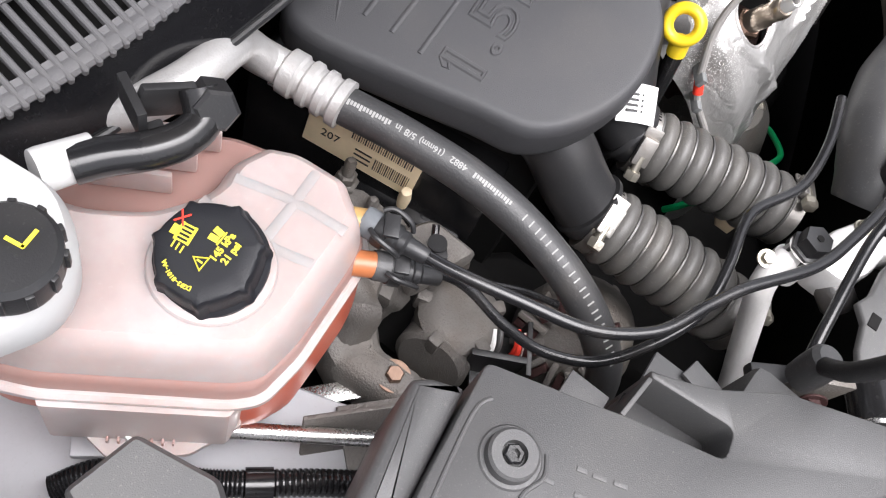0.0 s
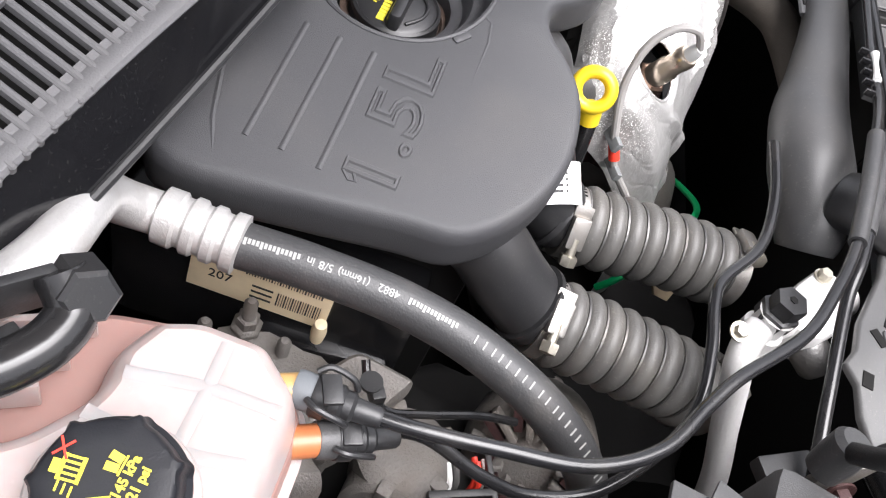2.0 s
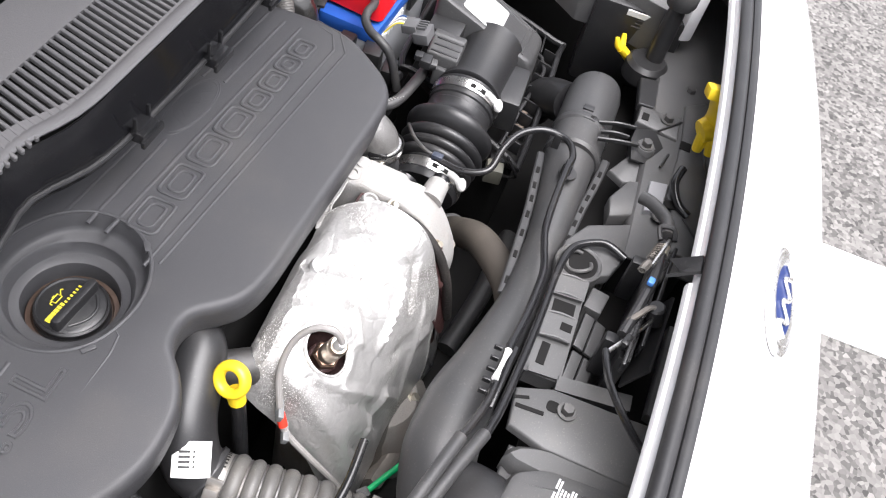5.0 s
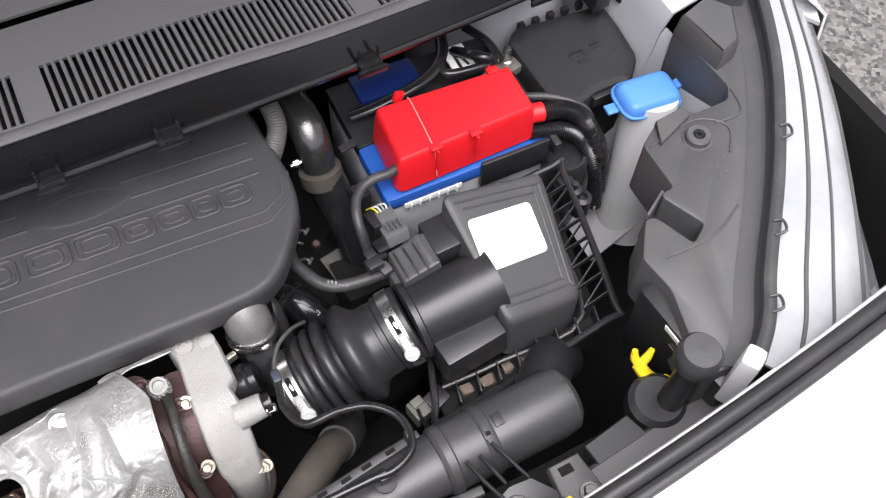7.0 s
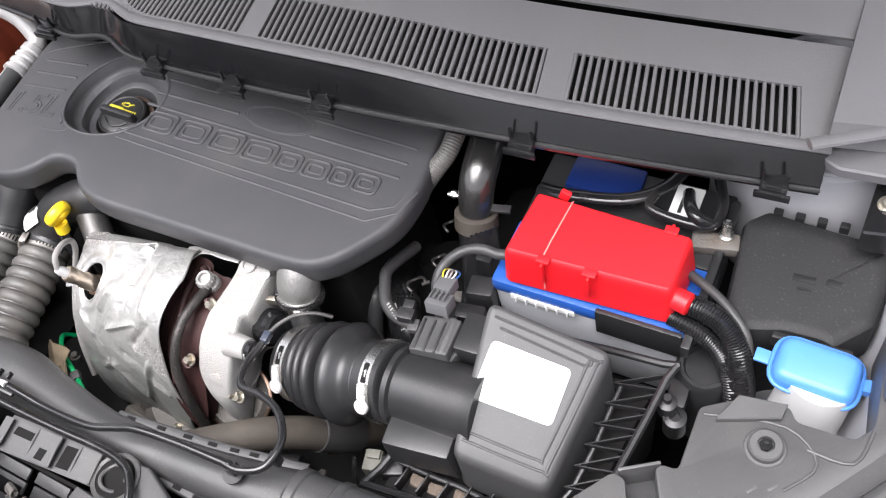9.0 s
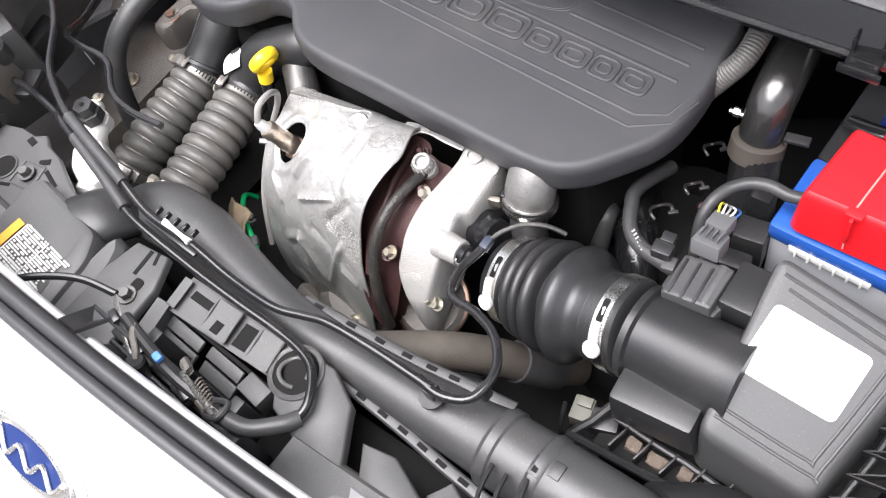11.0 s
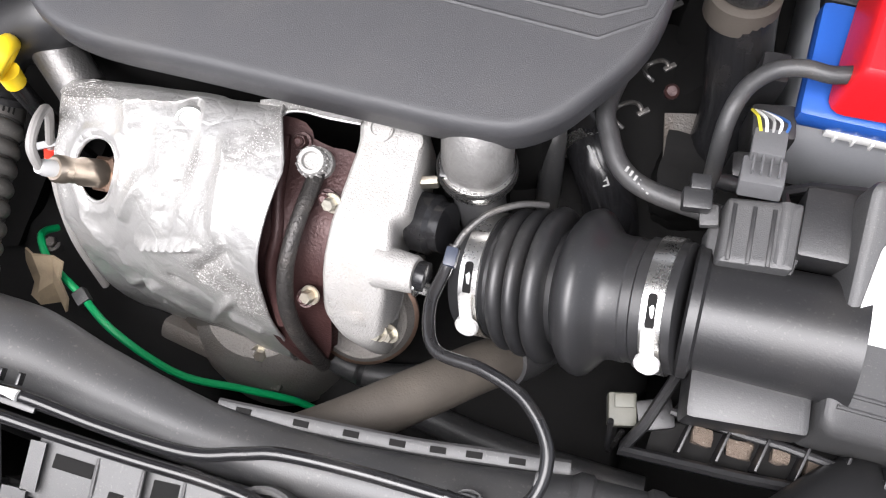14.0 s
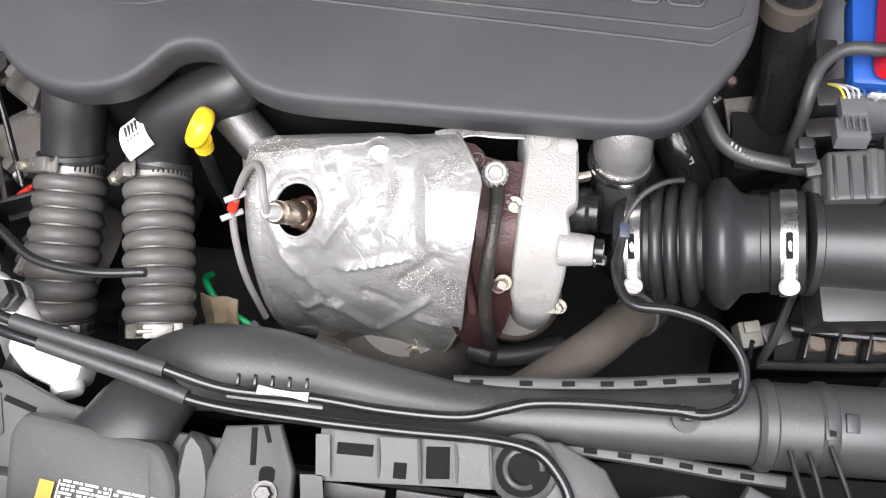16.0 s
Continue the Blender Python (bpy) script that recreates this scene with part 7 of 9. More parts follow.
part("pressure_text", moved(words("145 kPa", 0.0058, Matrix(), 0.00025, bold=0.0002), cm(-0.5240, 0.0728)), YELLOWINK, tcap, "yellow printed text 145 kPa")
part("pressure_text", moved(words("21 psi", 0.0058, Matrix(), 0.00025, bold=0.0002), cm(-0.5250, 0.0670)), YELLOWINK, tcap, "yellow printed text 21 psi")
part("warning_triangle", moved(tube([(-0.0042, -0.0034, 0), (0.0042, -0.0034, 0), (0, 0.0040, 0)], 0.0008, 6, 4, closed=True, smooth=False), cm(-0.5365, 0.0800)), YELLOWINK, tcap)
part("warning_stroke", moved(box((0, -0.0004, 0), (0.0011, 0.0036, 0.0006), 0), cm(-0.5365, 0.0800)), YELLOWINK, tcap)
part("book_symbol", moved(join(box((-0.0022, 0, 0), (0.0036, 0.0058, 0.0005), 0, (0, 0, 6)), box((0.0022, 0, 0), (0.0036, 0.0058, 0.0005), 0, (0, 0, -6)), box((0, -0.0038, 0), (0.009, 0.0008, 0.0005), 0)), cm(-0.5195, 0.0795)), YELLOWINK, tcap)
part("radiator_symbol", moved(join(box((0, -0.0040, 0), (0.011, 0.0016, 0.0005), 0), box((0, 0.0040, 0), (0.011, 0.0016, 0.0005), 0), *[box((-0.0048 + 0.0024 * k, 0, 0), (0.0010, 0.0085, 0.0005), 0) for k in range(5)], box((-0.0005, 0.0066, 0), (0.0058, 0.0034, 0.0005), 0),
     *[box((-0.0088 + 0.0005 * k, -0.003 + 0.003 * k, 0), (0.0044, 0.0008, 0.0005), 0) for k in range(3)]), cm(-0.5265, 0.0945, 8)), YELLOWINK, tcap)
part("red_cross", moved(join(box((0, 0, 0.0003), (0.010, 0.0010, 0.0004), 0, (0, 0, 40)), box((0, 0, 0.0005), (0.010, 0.0010, 0.0004), 0, (0, 0, -35))), cm(-0.5195, 0.1005)), REDINK, tcap)
txt = "DG93-8101-AA"
for k, ch in enumerate(txt):
    a = radians(188 - 4.9 * k)
    g = box((0, 0, 0), (0.0014, 0.0005, 0.0005), 0) if ch == "-" else words(ch, 0.0036, Matrix(), 0.00022, bold=0.0001)
    part("code_letter", moved(g, frame_on((CAPC[0] + 0.0222 * math.cos(a), CAPC[1] + 0.0222 * math.sin(a), 0.9383), (math.sin(a), -math.cos(a), 0), (0, 0, 1))), YELLOWINK, tcap)
# the filler neck leans outwards, and the cap with it
tcap.matrix_basis = Matrix.Translation((-0.5240, 0.0810, 0.9185)) @ Vector((0, 0, 1)).rotation_difference(Vector((-0.24, 0.09, 1))).to_matrix().to_4x4() @ Matrix.Diagonal((0.945, 0.945, 1, 1)) @ Matrix.Translation((-CAPC[0], -CAPC[1], -0.917))
AMBER = material("amber_plastic", (0.42, 0.26, 0.10), 0.35, grain=300, vary=0.1)
part("outlet", tube([(-0.444, 0.042, 0.884), (-0.437, 0.024, 0.885)], 0.0085, 18, 3), AMBER, tank, "amber pipe stub")
part("outlet", tube([(-0.462, 0.026, 0.872), (-0.453, 0.006, 0.872)], 0.0085, 18, 3), material("orange_plastic", (0.38, 0.13, 0.05), 0.35, grain=300, vary=0.1), tank, "orange pipe stub")
for n_, (p, q) in enumerate((((-0.437, 0.028, 0.885), (-0.4385, 0.004, 0.886)), ((-0.4545, 0.010, 0.872), (-0.446, -0.008, 0.868)))):
    p, q = Vector(p), Vector(q)
    d = (q - p).normalized()
    c = thing("quick_connector", p, "black plastic quick connector on the vent pipe", "connector", "quick connectors")
    part("sleeve", lathe([(0.0092, 0), (0.0098, 0.002), (0.0098, 0.010), (0.0075, 0.012)], 18, p, d), material("blue_grey_plastic", (0.13, 0.14, 0.15), 0.5, grain=500) if n_ == 0 else GREYBLACK, c, "grey outer sleeve")
    part("body", lathe([(0.0105, 0.010), (0.0112, 0.012), (0.0112, 0.018), (0.0095, 0.019), (0.0095, 0.024), (0.0080, 0.026), (0.0080, 0.030), (0.0062, 0.032), (0.0055, 0.044), (0.0045, 0.046)], 20, p, d), BLACK, c)
    side = d.cross(Vector((0, 0, 1))).normalized()
    for s in (-1, 1):
        part("latch_arm", tube([tuple(p + d * 0.008 + side * s * 0.008 + Vector((0, 0, 0.008))), tuple(p + d * 0.014 + side * s * 0.012 + Vector((0, 0, 0.010))), tuple(p + d * 0.026 + side * s * 0.012 + Vector((0, 0, 0.006))), tuple(p + d * 0.030 + side * s * 0.010)], 0.0018, 8, 4), BLACK, c)
    part("latch_plate", box(tuple(p + d * 0.018 + Vector((0, 0, 0.011))), (0.016, 0.010, 0.003), 0.001, (0, 0, 20)), BLACK, c)

brake = thing("brake_fluid_reservoir", (-0.59, 0.13, 0.95), "white brake fluid reservoir neck with a black cap", "reservoir")
part("body", slab(rounded([(-0.548, 0.215), (-0.551, 0.146), (-0.573, 0.120), (-0.602, 0.114), (-0.640, 0.140), (-0.65, 0.215)], 0.018, 5), [(0.006, 0.930), (0.001, 0.94), (0.0, 0.970), (0.004, 0.980), (0.012, 0.985)]), MILK, brake)
part("outlet", lathe([(0.0115, 0), (0.012, 0.004), (0.0112, 0.03)], 20, (-0.543, 0.170, 0.955), (0.85, -0.5, -0.1)), MILK, brake)
part("cap", lathe([(0.022, 0.980), (0.0235, 0.986), (0.0235, 0.999), (0.021, 1.002), (0.0, 1.003)], 40, (-0.598, 0.137, 0)), BLACK, brake, "black screw cap")
for k in range(12):
    a = k * math.pi / 6
    part("grip_rib", box((-0.598 + 0.0238 * math.cos(a), 0.137 + 0.0238 * math.sin(a), 0.993), (0.003, 0.004, 0.012), 0.0008, (0, 0, math.degrees(a))), BLACK, brake)
part("cap_mark", join(box((-0.590, 0.130, 1.0034), (0.010, 0.0018, 0.0006), 0), box((-0.5945, 0.134, 1.0034), (0.0018, 0.009, 0.0006), 0)), YELLOWINK, brake, "yellow printed mark")
ch = thing("clutch_fluid_hose", (-0.5, 0.13, 0.955), "glossy black hose curving under the cowl", "hose")
part("hose", tube([(-0.530, 0.158, 0.955), (-0.518, 0.147, 0.957), (-0.503, 0.131, 0.958), (-0.488, 0.121, 0.959), (-0.474, 0.119, 0.962), (-0.465, 0.128, 0.972)], 0.0105, 20, 8), GLOSSBLACK, ch)
part("plug", lathe([(0.0125, -0.014), (0.0125, 0.006), (0.0105, 0.008), (0.0, 0.008)], 6, (-0.468, 0.116, 0.968), (-0.55, -0.55, 0.5)), BLACK, ch, "hexagon-ended plug")
brk = thing("cowl_bracket", (-0.478, 0.146, 0.96), "black plastic bracket clipped under the cowl", "bracket")
part("frame", join(box((-0.478, 0.140, 0.966), (0.030, 0.005, 0.022), 0.001, (0, 20, -35)), box((-0.490, 0.150, 0.966), (0.005, 0.028, 0.022), 0.001, (0, 0, -35))), BLACK, brk)
part("foot", box((-0.493, 0.134, 0.955), (0.010, 0.014, 0.012), 0.002, (0, 0, -35)), BLACK, brk)

# engine side under the cover: black module with labels, studs, castings
mod = thing("timing_cover", (-0.26, 0.08, 0.69), "black timing cover with a cream sticker and white tag", "timing cover")
part("body", box((-0.262, 0.075, 0.69), (0.05, 0.23, 0.13), 0.008, (0, 0, 0)), GLOSSBLACK, mod)
lm2 = frame_on((-0.2885, 0.076, 0.727), (0, -1, -0.03), (-1, 0, 0.12))
part("sticker", moved(box((0, 0, 0), (0.106, 0.048, 0.0008), 0.0002), lm2), CREAM, mod, "cream paper sticker with a bar code")
part("sticker_text", moved(words("207", 0.012, Matrix.Translation((-0.030, -0.004, 0.0006)), 0.0002), lm2), INK, mod, "printed number 207")
part("bar_code", moved(join(*[box((-0.012 + 0.0021 * k, 0.014, 0.0006), (0.0006 + 0.0006 * (k * 7 % 3 == 0), 0.012, 0.0004), 0) for k in range(28)]), lm2), INK, mod, "printed bar code lines")
part("bar_code", moved(join(*[box((0.014 + 0.0019 * k, -0.008, 0.0006), (0.0006 + 0.0005 * (k * 5 % 3 == 0), 0.014, 0.0004), 0) for k in range(18)]), lm2), INK, mod, "printed bar code lines")
part("print_line", moved(join(*[box((0.002, -0.002 - 0.006 * k, 0.0006), (0.016, 0.0018, 0.0004), 0) for k in range(3)]), lm2), INK, mod)
part("tag", moved(box((-0.081, 0.022, 0.0004), (0.027, 0.016, 0.0008), 0.0002), lm2), PAPER, mod, "small white tag with dark bars")
part("tag_print", moved(join(box((-0.081, 0.0195, 0.001), (0.017, 0.0045, 0.0004), 0), box((-0.081, 0.0265, 0.001), (0.013, 0.0014, 0.0004), 0)), lm2), INK, mod)
part("rubber_foot", lathe([(0.005, -0.014), (0.006, 0), (0.0045, 0.012), (0, 0.013)], 14, (-0.300, 0.026, 0.712), (-0.1, 0, 1)), CREAM, mod, "dirty beige rubber nub")
part("lower_ledge", box((-0.275, 0.03, 0.665), (0.05, 0.12, 0.03), 0.006, (0, 0, 6)), GLOSSBLACK, mod)
for p in ((-0.314, 0.076, 0.712), (-0.323, 0.046, 0.690), (-0.330, 0.102, 0.694)):
    s = thing("stud_bolt", p, "corroded steel stud with a hexagon nut", "bolt", "studs")
    part("nut", lathe([(0.0115, -0.004), (0.0120, 0.0), (0.0105, 0.002), (0.0085, 0.003), (0.0085, 0.012), (0.0070, 0.013)], 6, p), DIRTYALU, s)
    part("thread", lathe([(0.0052, 0.012)] + [(0.0052 - 0.0008 * (k % 2), 0.013 + 0.0014 * k) for k in range(14)] + [(0.003, 0.034), (0.0, 0.0345)], 14, p), DIRTYALU, s)
mount = thing("engine_mount", (-0.43, 0.0, 0.66), "rough corroded aluminium engine mount with a rusty bolt", "engine mount")
MT = rounded([(-0.446, 0.036), (-0.396, 0.036), (-0.400, 0.014), (-0.408, -0.008), (-0.426, -0.019), (-0.428, -0.056), (-0.440, -0.068), (-0.460, -0.066), (-0.466, -0.046), (-0.463, 0.006)][::-1], 0.006, 4)
part("arm", slab(MT, [(0.0, 0.66), (0.0, 0.692), (0.004, 0.702), (0.010, 0.706)], height=lambda x, y: 0.25 * max(0, y) + 0.003 * noise.noise(Vector((x * 60, y * 60, 0)))), DIRTYALU, mount)
part("web", casting((-0.405, 0.025, 0.70), (0.07, 0.05, 0.07), 3, 0.006, (0, 20, 20)), DIRTYALU, mount)
part("bolt", hexbolt((-0.444, -0.038, 0.703), 0.0075, 0.008, (0, 0, 1), 1.9), BROWNSTEEL, mount, "rusty flanged bolt")
part("gallery", casting((-0.352, 0.045, 0.674), (0.075, 0.11, 0.060), 5, 0.006), DIRTYALU, mount)
part("strap", box((-0.466, -0.010, 0.682), (0.07, 0.016, 0.004), 0.0015, (0, 0, -50)), STEEL, mount)
comp = thing("coolant_pump", (-0.36, -0.06, 0.62), "grey cast aluminium pump housing with bolted rim", "pump")
part("drum", lathe([(0.030, 0.60), (0.034, 0.62), (0.034, 0.652), (0.037, 0.655), (0.037, 0.672), (0.030, 0.678), (0.022, 0.680)], 40, (-0.362, -0.056, 0)), DIRTYALU, comp)
part("face", lathe([(0.033, 0), (0.034, 0.02), (0.029, 0.024), (0.0, 0.025)], 36, (-0.382, -0.055, 0.640), (-0.9, 0.1, 0.2)), DIRTYALU, comp)
for k in range(5):
    a = 0.4 + 1.25 * k
    part("lug", box((-0.362 + 0.034 * math.cos(a), -0.056 + 0.034 * math.sin(a), 0.668), (0.014, 0.012, 0.022), 0.003, (0, 0, math.degrees(a))), DIRTYALU, comp)
comp.location += Vector((0.010, -0.008, 0.0))
alt = thing("alternator", (-0.32, -0.16, 0.64), "alternator with slotted aluminium end housing", "alternator")
part("body", lathe([(0.03, -0.05), (0.052, -0.045), (0.056, 0.0), (0.05, 0.012), (0.040, 0.018)], 36, (-0.31, -0.165, 0.650), (-0.75, 0.2, 0.6)), DIRTYALU, alt)
for k in range(11):
    a = 2 * math.pi * k / 11
    m = frame_on((-0.318, -0.163, 0.660), (0, 1, 0.1), (-0.75, 0.2, 0.6)) @ Matrix.Rotation(a, 4, "Z")
    part("rib", moved(box((0.036, 0, 0.010), (0.030, 0.006, 0.014), 0.002), m), DIRTYALU, alt)
    part("slot", moved(box((0.038, 0.009, 0.008), (0.024, 0.007, 0.010), 0.001), m), RUST, alt)
cb = thing("cable_connector", (-0.367, -0.118, 0.66), "black connector box with coloured wires", "connector")
part("box", join(box((-0.372, -0.110, 0.655), (0.006, 0.05, 0.05), 0.001, (0, 0, 20)), box((-0.352, -0.130, 0.655), (0.05, 0.005, 0.05), 0.001, (0, 0, 20)), box((-0.360, -0.115, 0.640), (0.05, 0.05, 0.005), 0.001, (0, 0, 20))), BLACK, cb)
for k, (c, x, y) in enumerate(((REDINK, -0.364, -0.122), (PAPER, -0.360, -0.127), (PAPER, -0.372, -0.100), (GREYBLACK, -0.368, -0.105), (REDINK, -0.361, -0.119))):
    part("wire", tube([(x, y, 0.648), (x + 0.008, y - 0.002, 0.668), (x + 0.022, y + 0.004, 0.675)], 0.0026, 8, 4), c, cb)
tri_ = thing("cast_bracket", (-0.345, 0.0, 0.73), "triangular grey cast bracket with a cable clip", "bracket")
part("plate", slab(rounded([(-0.375, -0.018), (-0.325, -0.052), (-0.318, -0.005), (-0.345, 0.022)], 0.008, 4), [(0, 0.712), (0, 0.722), (0.003, 0.726)], height=lambda x, y: 0.5 * (x + 0.34)), DIRTYALU, tri_)
part("cable", tube([(-0.338, -0.010, 0.760), (-0.352, -0.018, 0.752), (-0.360, -0.034, 0.742), (-0.350, -0.062, 0.735), (-0.335, -0.10, 0.73), (-0.325, -0.13, 0.72)], 0.0032, 10, 6), GLOSSBLACK, tri_, "thin black cable")
part("clip", join(box((-0.356, -0.024, 0.752), (0.012, 0.010, 0.012), 0.002, (0, 0, 30)), lathe([(0.008, 0), (0.008, 0.003)], 14, (-0.352, -0.018, 0.757))), BLACK, tri_)

# white wing floor, rod and conduit under the tank
solid("wing_floor", slab([(-0.85, 0.34), (-0.85, -0.25), (-0.545, -0.16), (-0.490, -0.03), (-0.498, 0.02), (-0.53, 0.34)], [(0, 0.722), (0, 0.73), (0.002, 0.732)]), BODYWHITE, "white painted inner wing ledge under the tank", "inner wing", kind="structure")
rod = thing("steel_rod", (-0.56, 0.03, 0.76), "bare steel rod lying along the inner wing", "rod")
part("rod", tube([(-0.598, 0.125, 0.766), (-0.509, -0.060, 0.766)], 0.0058, 16, 4), STEEL, rod)
part("bracket", box((-0.603, 0.112, 0.757), (0.030, 0.022, 0.008), 0.002, (0, 0, -62)), BODYWHITE, rod)
cdt = thing("cable_conduit", (-0.57, -0.01, 0.75), "black corrugated cable conduit on the inner wing", "conduit")
conduit("conduit", [(-0.640, 0.120, 0.745), (-0.617, 0.098, 0.752), (-0.598, 0.052, 0.752), (-0.584, 0.022, 0.752), (-0.560, -0.020, 0.752), (-0.538, -0.060, 0.745)], 0.0085, "", cdt)
part("tape", tube([(-0.581, 0.016, 0.752), (-0.572, 0.000, 0.752)], 0.0115, 14, 3), GLOSSBLACK, cdt)
gusset = thing("wing_gusset", (-0.50, -0.05, 0.75), "folded pale steel gusset on the inner wing", "gusset")
part("plate", join(box((-0.512, -0.030, 0.752), (0.004, 0.075, 0.045), 0.0015, (0, 18, 38)), box((-0.500, -0.050, 0.735), (0.05, 0.06, 0.004), 0.0015, (0, 0, 38))), DIRTYALU, gusset)
dk = thing("wing_bracket", (-0.63, 0.07, 0.9), "dark plastic corner of the headlamp bracket", "bracket")
part("corner", slab(rounded([(-0.622, 0.062), (-0.660, 0.075), (-0.70, 0.0), (-0.655, -0.02), (-0.622, 0.016)], 0.004, 3), [(0, 0.85), (0, 0.925), (0.003, 0.93)]), GREYBLACK, dk)


# ---- panels over the headlamps ----
def headlamp_panel(name, label, poly, pit, boss, z=0.93):
    """A moulded cover over a headlamp: plate with a recessed slot, screw boss and worn marks."""
    t = thing(name, (boss[0], boss[1], z - 0.05), label, "headlamp panel", "headlamp panels")
    part("plate", slab(rounded(poly, 0.005, 3), [(0.0, z - 0.075), (0.0, z - 0.003), (0.0008, z - 0.0008), (0.002, z)]), GREYBLACK, t)
    part("slot_floor", slab(pit, [(0, z - 0.040), (0, z - 0.034)]), BLACK, t, "dark floor of the slot")
    part("boss", lathe([(0.019, -0.004), (0.0175, 0.0), (0.0165, 0.001), (0.0145, 0.0012), (0.0140, 0.007), (0.0125, 0.0085), (0.007, 0.0085), (0.0065, 0.004), (0.0, 0.004)], 36, (*boss, z)), GREYBLACK, t)
    part("screw", lathe([(0.0055, 0.003), (0.0058, 0.0075), (0.0048, 0.0085), (0.003, 0.0085), (0.003, 0.006), (0, 0.006)], 6, (*boss, z)), GLOSSBLACK, t, "dark socket screw")
    return t


lp = headlamp_panel("headlamp_surround", "grey-black moulded panel over the headlamp with embossed lines",
                    [(-0.502, -0.073), (-0.574, -0.070), (-0.615, -0.070), (-0.650, -0.110), (-0.590, -0.195), (-0.509, -0.283), (-0.462, -0.335), (-0.420, -0.375), (-0.398, -0.372), (-0.409, -0.325), (-0.427, -0.238), (-0.448, -0.197),
                     (-0.4535, -0.178), (-0.4575, -0.158), (-0.4625, -0.160), (-0.466, -0.214), (-0.485, -0.214), (-0.490, -0.156), (-0.494, -0.131)],
                    [(-0.491, -0.153), (-0.487, -0.216), (-0.464, -0.216), (-0.461, -0.158)], (-0.544, -0.105))
part("slot_wall", box((-0.476, -0.1565, 0.900), (0.030, 0.003, 0.056), 0.001, (0, 0, -16)), GREYBLACK, lp)
part("tab", box((-0.446, -0.178, 0.905), (0.026, 0.030, 0.004), 0.001, (0, 8, -10)), GREYBLACK, lp)
part("tab", box((-0.436, -0.196, 0.908), (0.016, 0.022, 0.003), 0.001, (0, 8, -24)), GREYBLACK, lp)
part("tab", box((-0.486, -0.132, 0.912), (0.022, 0.026, 0.004), 0.001, (0, 4, -10)), GREYBLACK, lp)
part("end_block", slab(rounded([(-0.522, -0.052), (-0.528, -0.042), (-0.600, -0.044), (-0.615, -0.052), (-0.612, -0.069), (-0.518, -0.070)], 0.003, 3), [(0, 0.82), (0.0, 0.918), (0.002, 0.922), (0.005, 0.924)]), GREYBLACK, lp)
part("outer_strip", slab([(-0.430, -0.338), (-0.470, -0.298), (-0.524, -0.208), (-0.545, -0.222), (-0.510, -0.276), (-0.466, -0.326), (-0.436, -0.352)][::-1], [(0, 0.929), (0, 0.9318), (0.001, 0.9325)]), GREYBLACK, lp, "inset strip along the outer edge")
part("boss_rib", tube([(-0.520, -0.084, 0.930), (-0.533, -0.078, 0.930), (-0.585, -0.078, 0.930)], 0.0014, 8, 6), GREYBLACK, lp)
part("boss_rib", tube([(-0.533, -0.122, 0.930), (-0.545, -0.125, 0.930), (-0.560, -0.118, 0.930), (-0.585, -0.120, 0.930)], 0.0014, 8, 6), GREYBLACK, lp)
for i, (x, y, w) in enumerate(((-0.531, -0.142, 0.006), (-0.530, -0.152, 0.008), (-0.528, -0.164, 0.008), (-0.544, -0.146, 0.007), (-0.543, -0.157, 0.006), (-0.552, -0.149, 0.007), (-0.551, -0.159, 0.006), (-0.545, -0.128, 0.006))):
    part("embossed_bar", box((x, y, 0.9302), (0.0030, w, 0.0009), 0.0003, (0, 0, 8)), GREYBLACK, lp)
rp = headlamp_panel("headlamp_surround", "grey-black moulded panel over the headlamp beside the washer filler",
                    [(0.700, -0.140), (0.698, -0.200), (0.684, -0.200), (0.680, -0.206), (0.700, -0.252), (0.677, -0.266), (0.660, -0.222), (0.648, -0.220), (0.619, -0.258), (0.624, -0.300), (0.604, -0.372), (0.602, -0.392), (0.645, -0.396), (0.700, -0.340),
                     (0.786, -0.236), (0.868, -0.134), (0.912, -0.066), (0.958, 0.006), (0.940, 0.016), (0.885, -0.008), (0.876, 0.003), (0.832, -0.012), (0.836, -0.112), (0.824, -0.128), (0.778, -0.128), (0.770, -0.116), (0.734, -0.119)],
                    [(0.650, -0.222), (0.678, -0.268), (0.702, -0.253), (0.682, -0.200)], (0.759, -0.159))
part("slot_wall", box((0.668, -0.209, 0.910), (0.036, 0.003, 0.046), 0.001, (0, 0, 30)), GREYBLACK, rp)
part("upper_block", slab(rounded([(0.830, -0.014), (0.838, -0.090), (0.872, -0.080), (0.900, -0.030), (0.878, 0.000)], 0.006, 3), [(0, 0.929), (0.002, 0.950), (0.006, 0.956)]), GREYBLACK, rp)
part("end_fin", slab(rounded([(0.900, 0.004), (0.926, -0.022), (0.956, 0.006), (0.940, 0.030)], 0.004, 3), [(0, 0.928), (0.003, 0.966), (0.006, 0.968)]), GREYBLACK, rp)
part("ridge", tube([(0.836, -0.118, 0.9305), (0.826, -0.150, 0.9305), (0.790, -0.150, 0.9305)], 0.0016, 8, 4), GREYBLACK, rp)
part("ridge", tube([(0.705, -0.146, 0.9305), (0.770, -0.136, 0.9305), (0.800, -0.160, 0.9305), (0.780, -0.190, 0.9305)], 0.0014, 8, 4), GREYBLACK, rp)
part("ridge", tube([(0.640, -0.268, 0.9305), (0.700, -0.268, 0.9305), (0.745, -0.250, 0.9305)], 0.0014, 8, 4), GREYBLACK, rp)
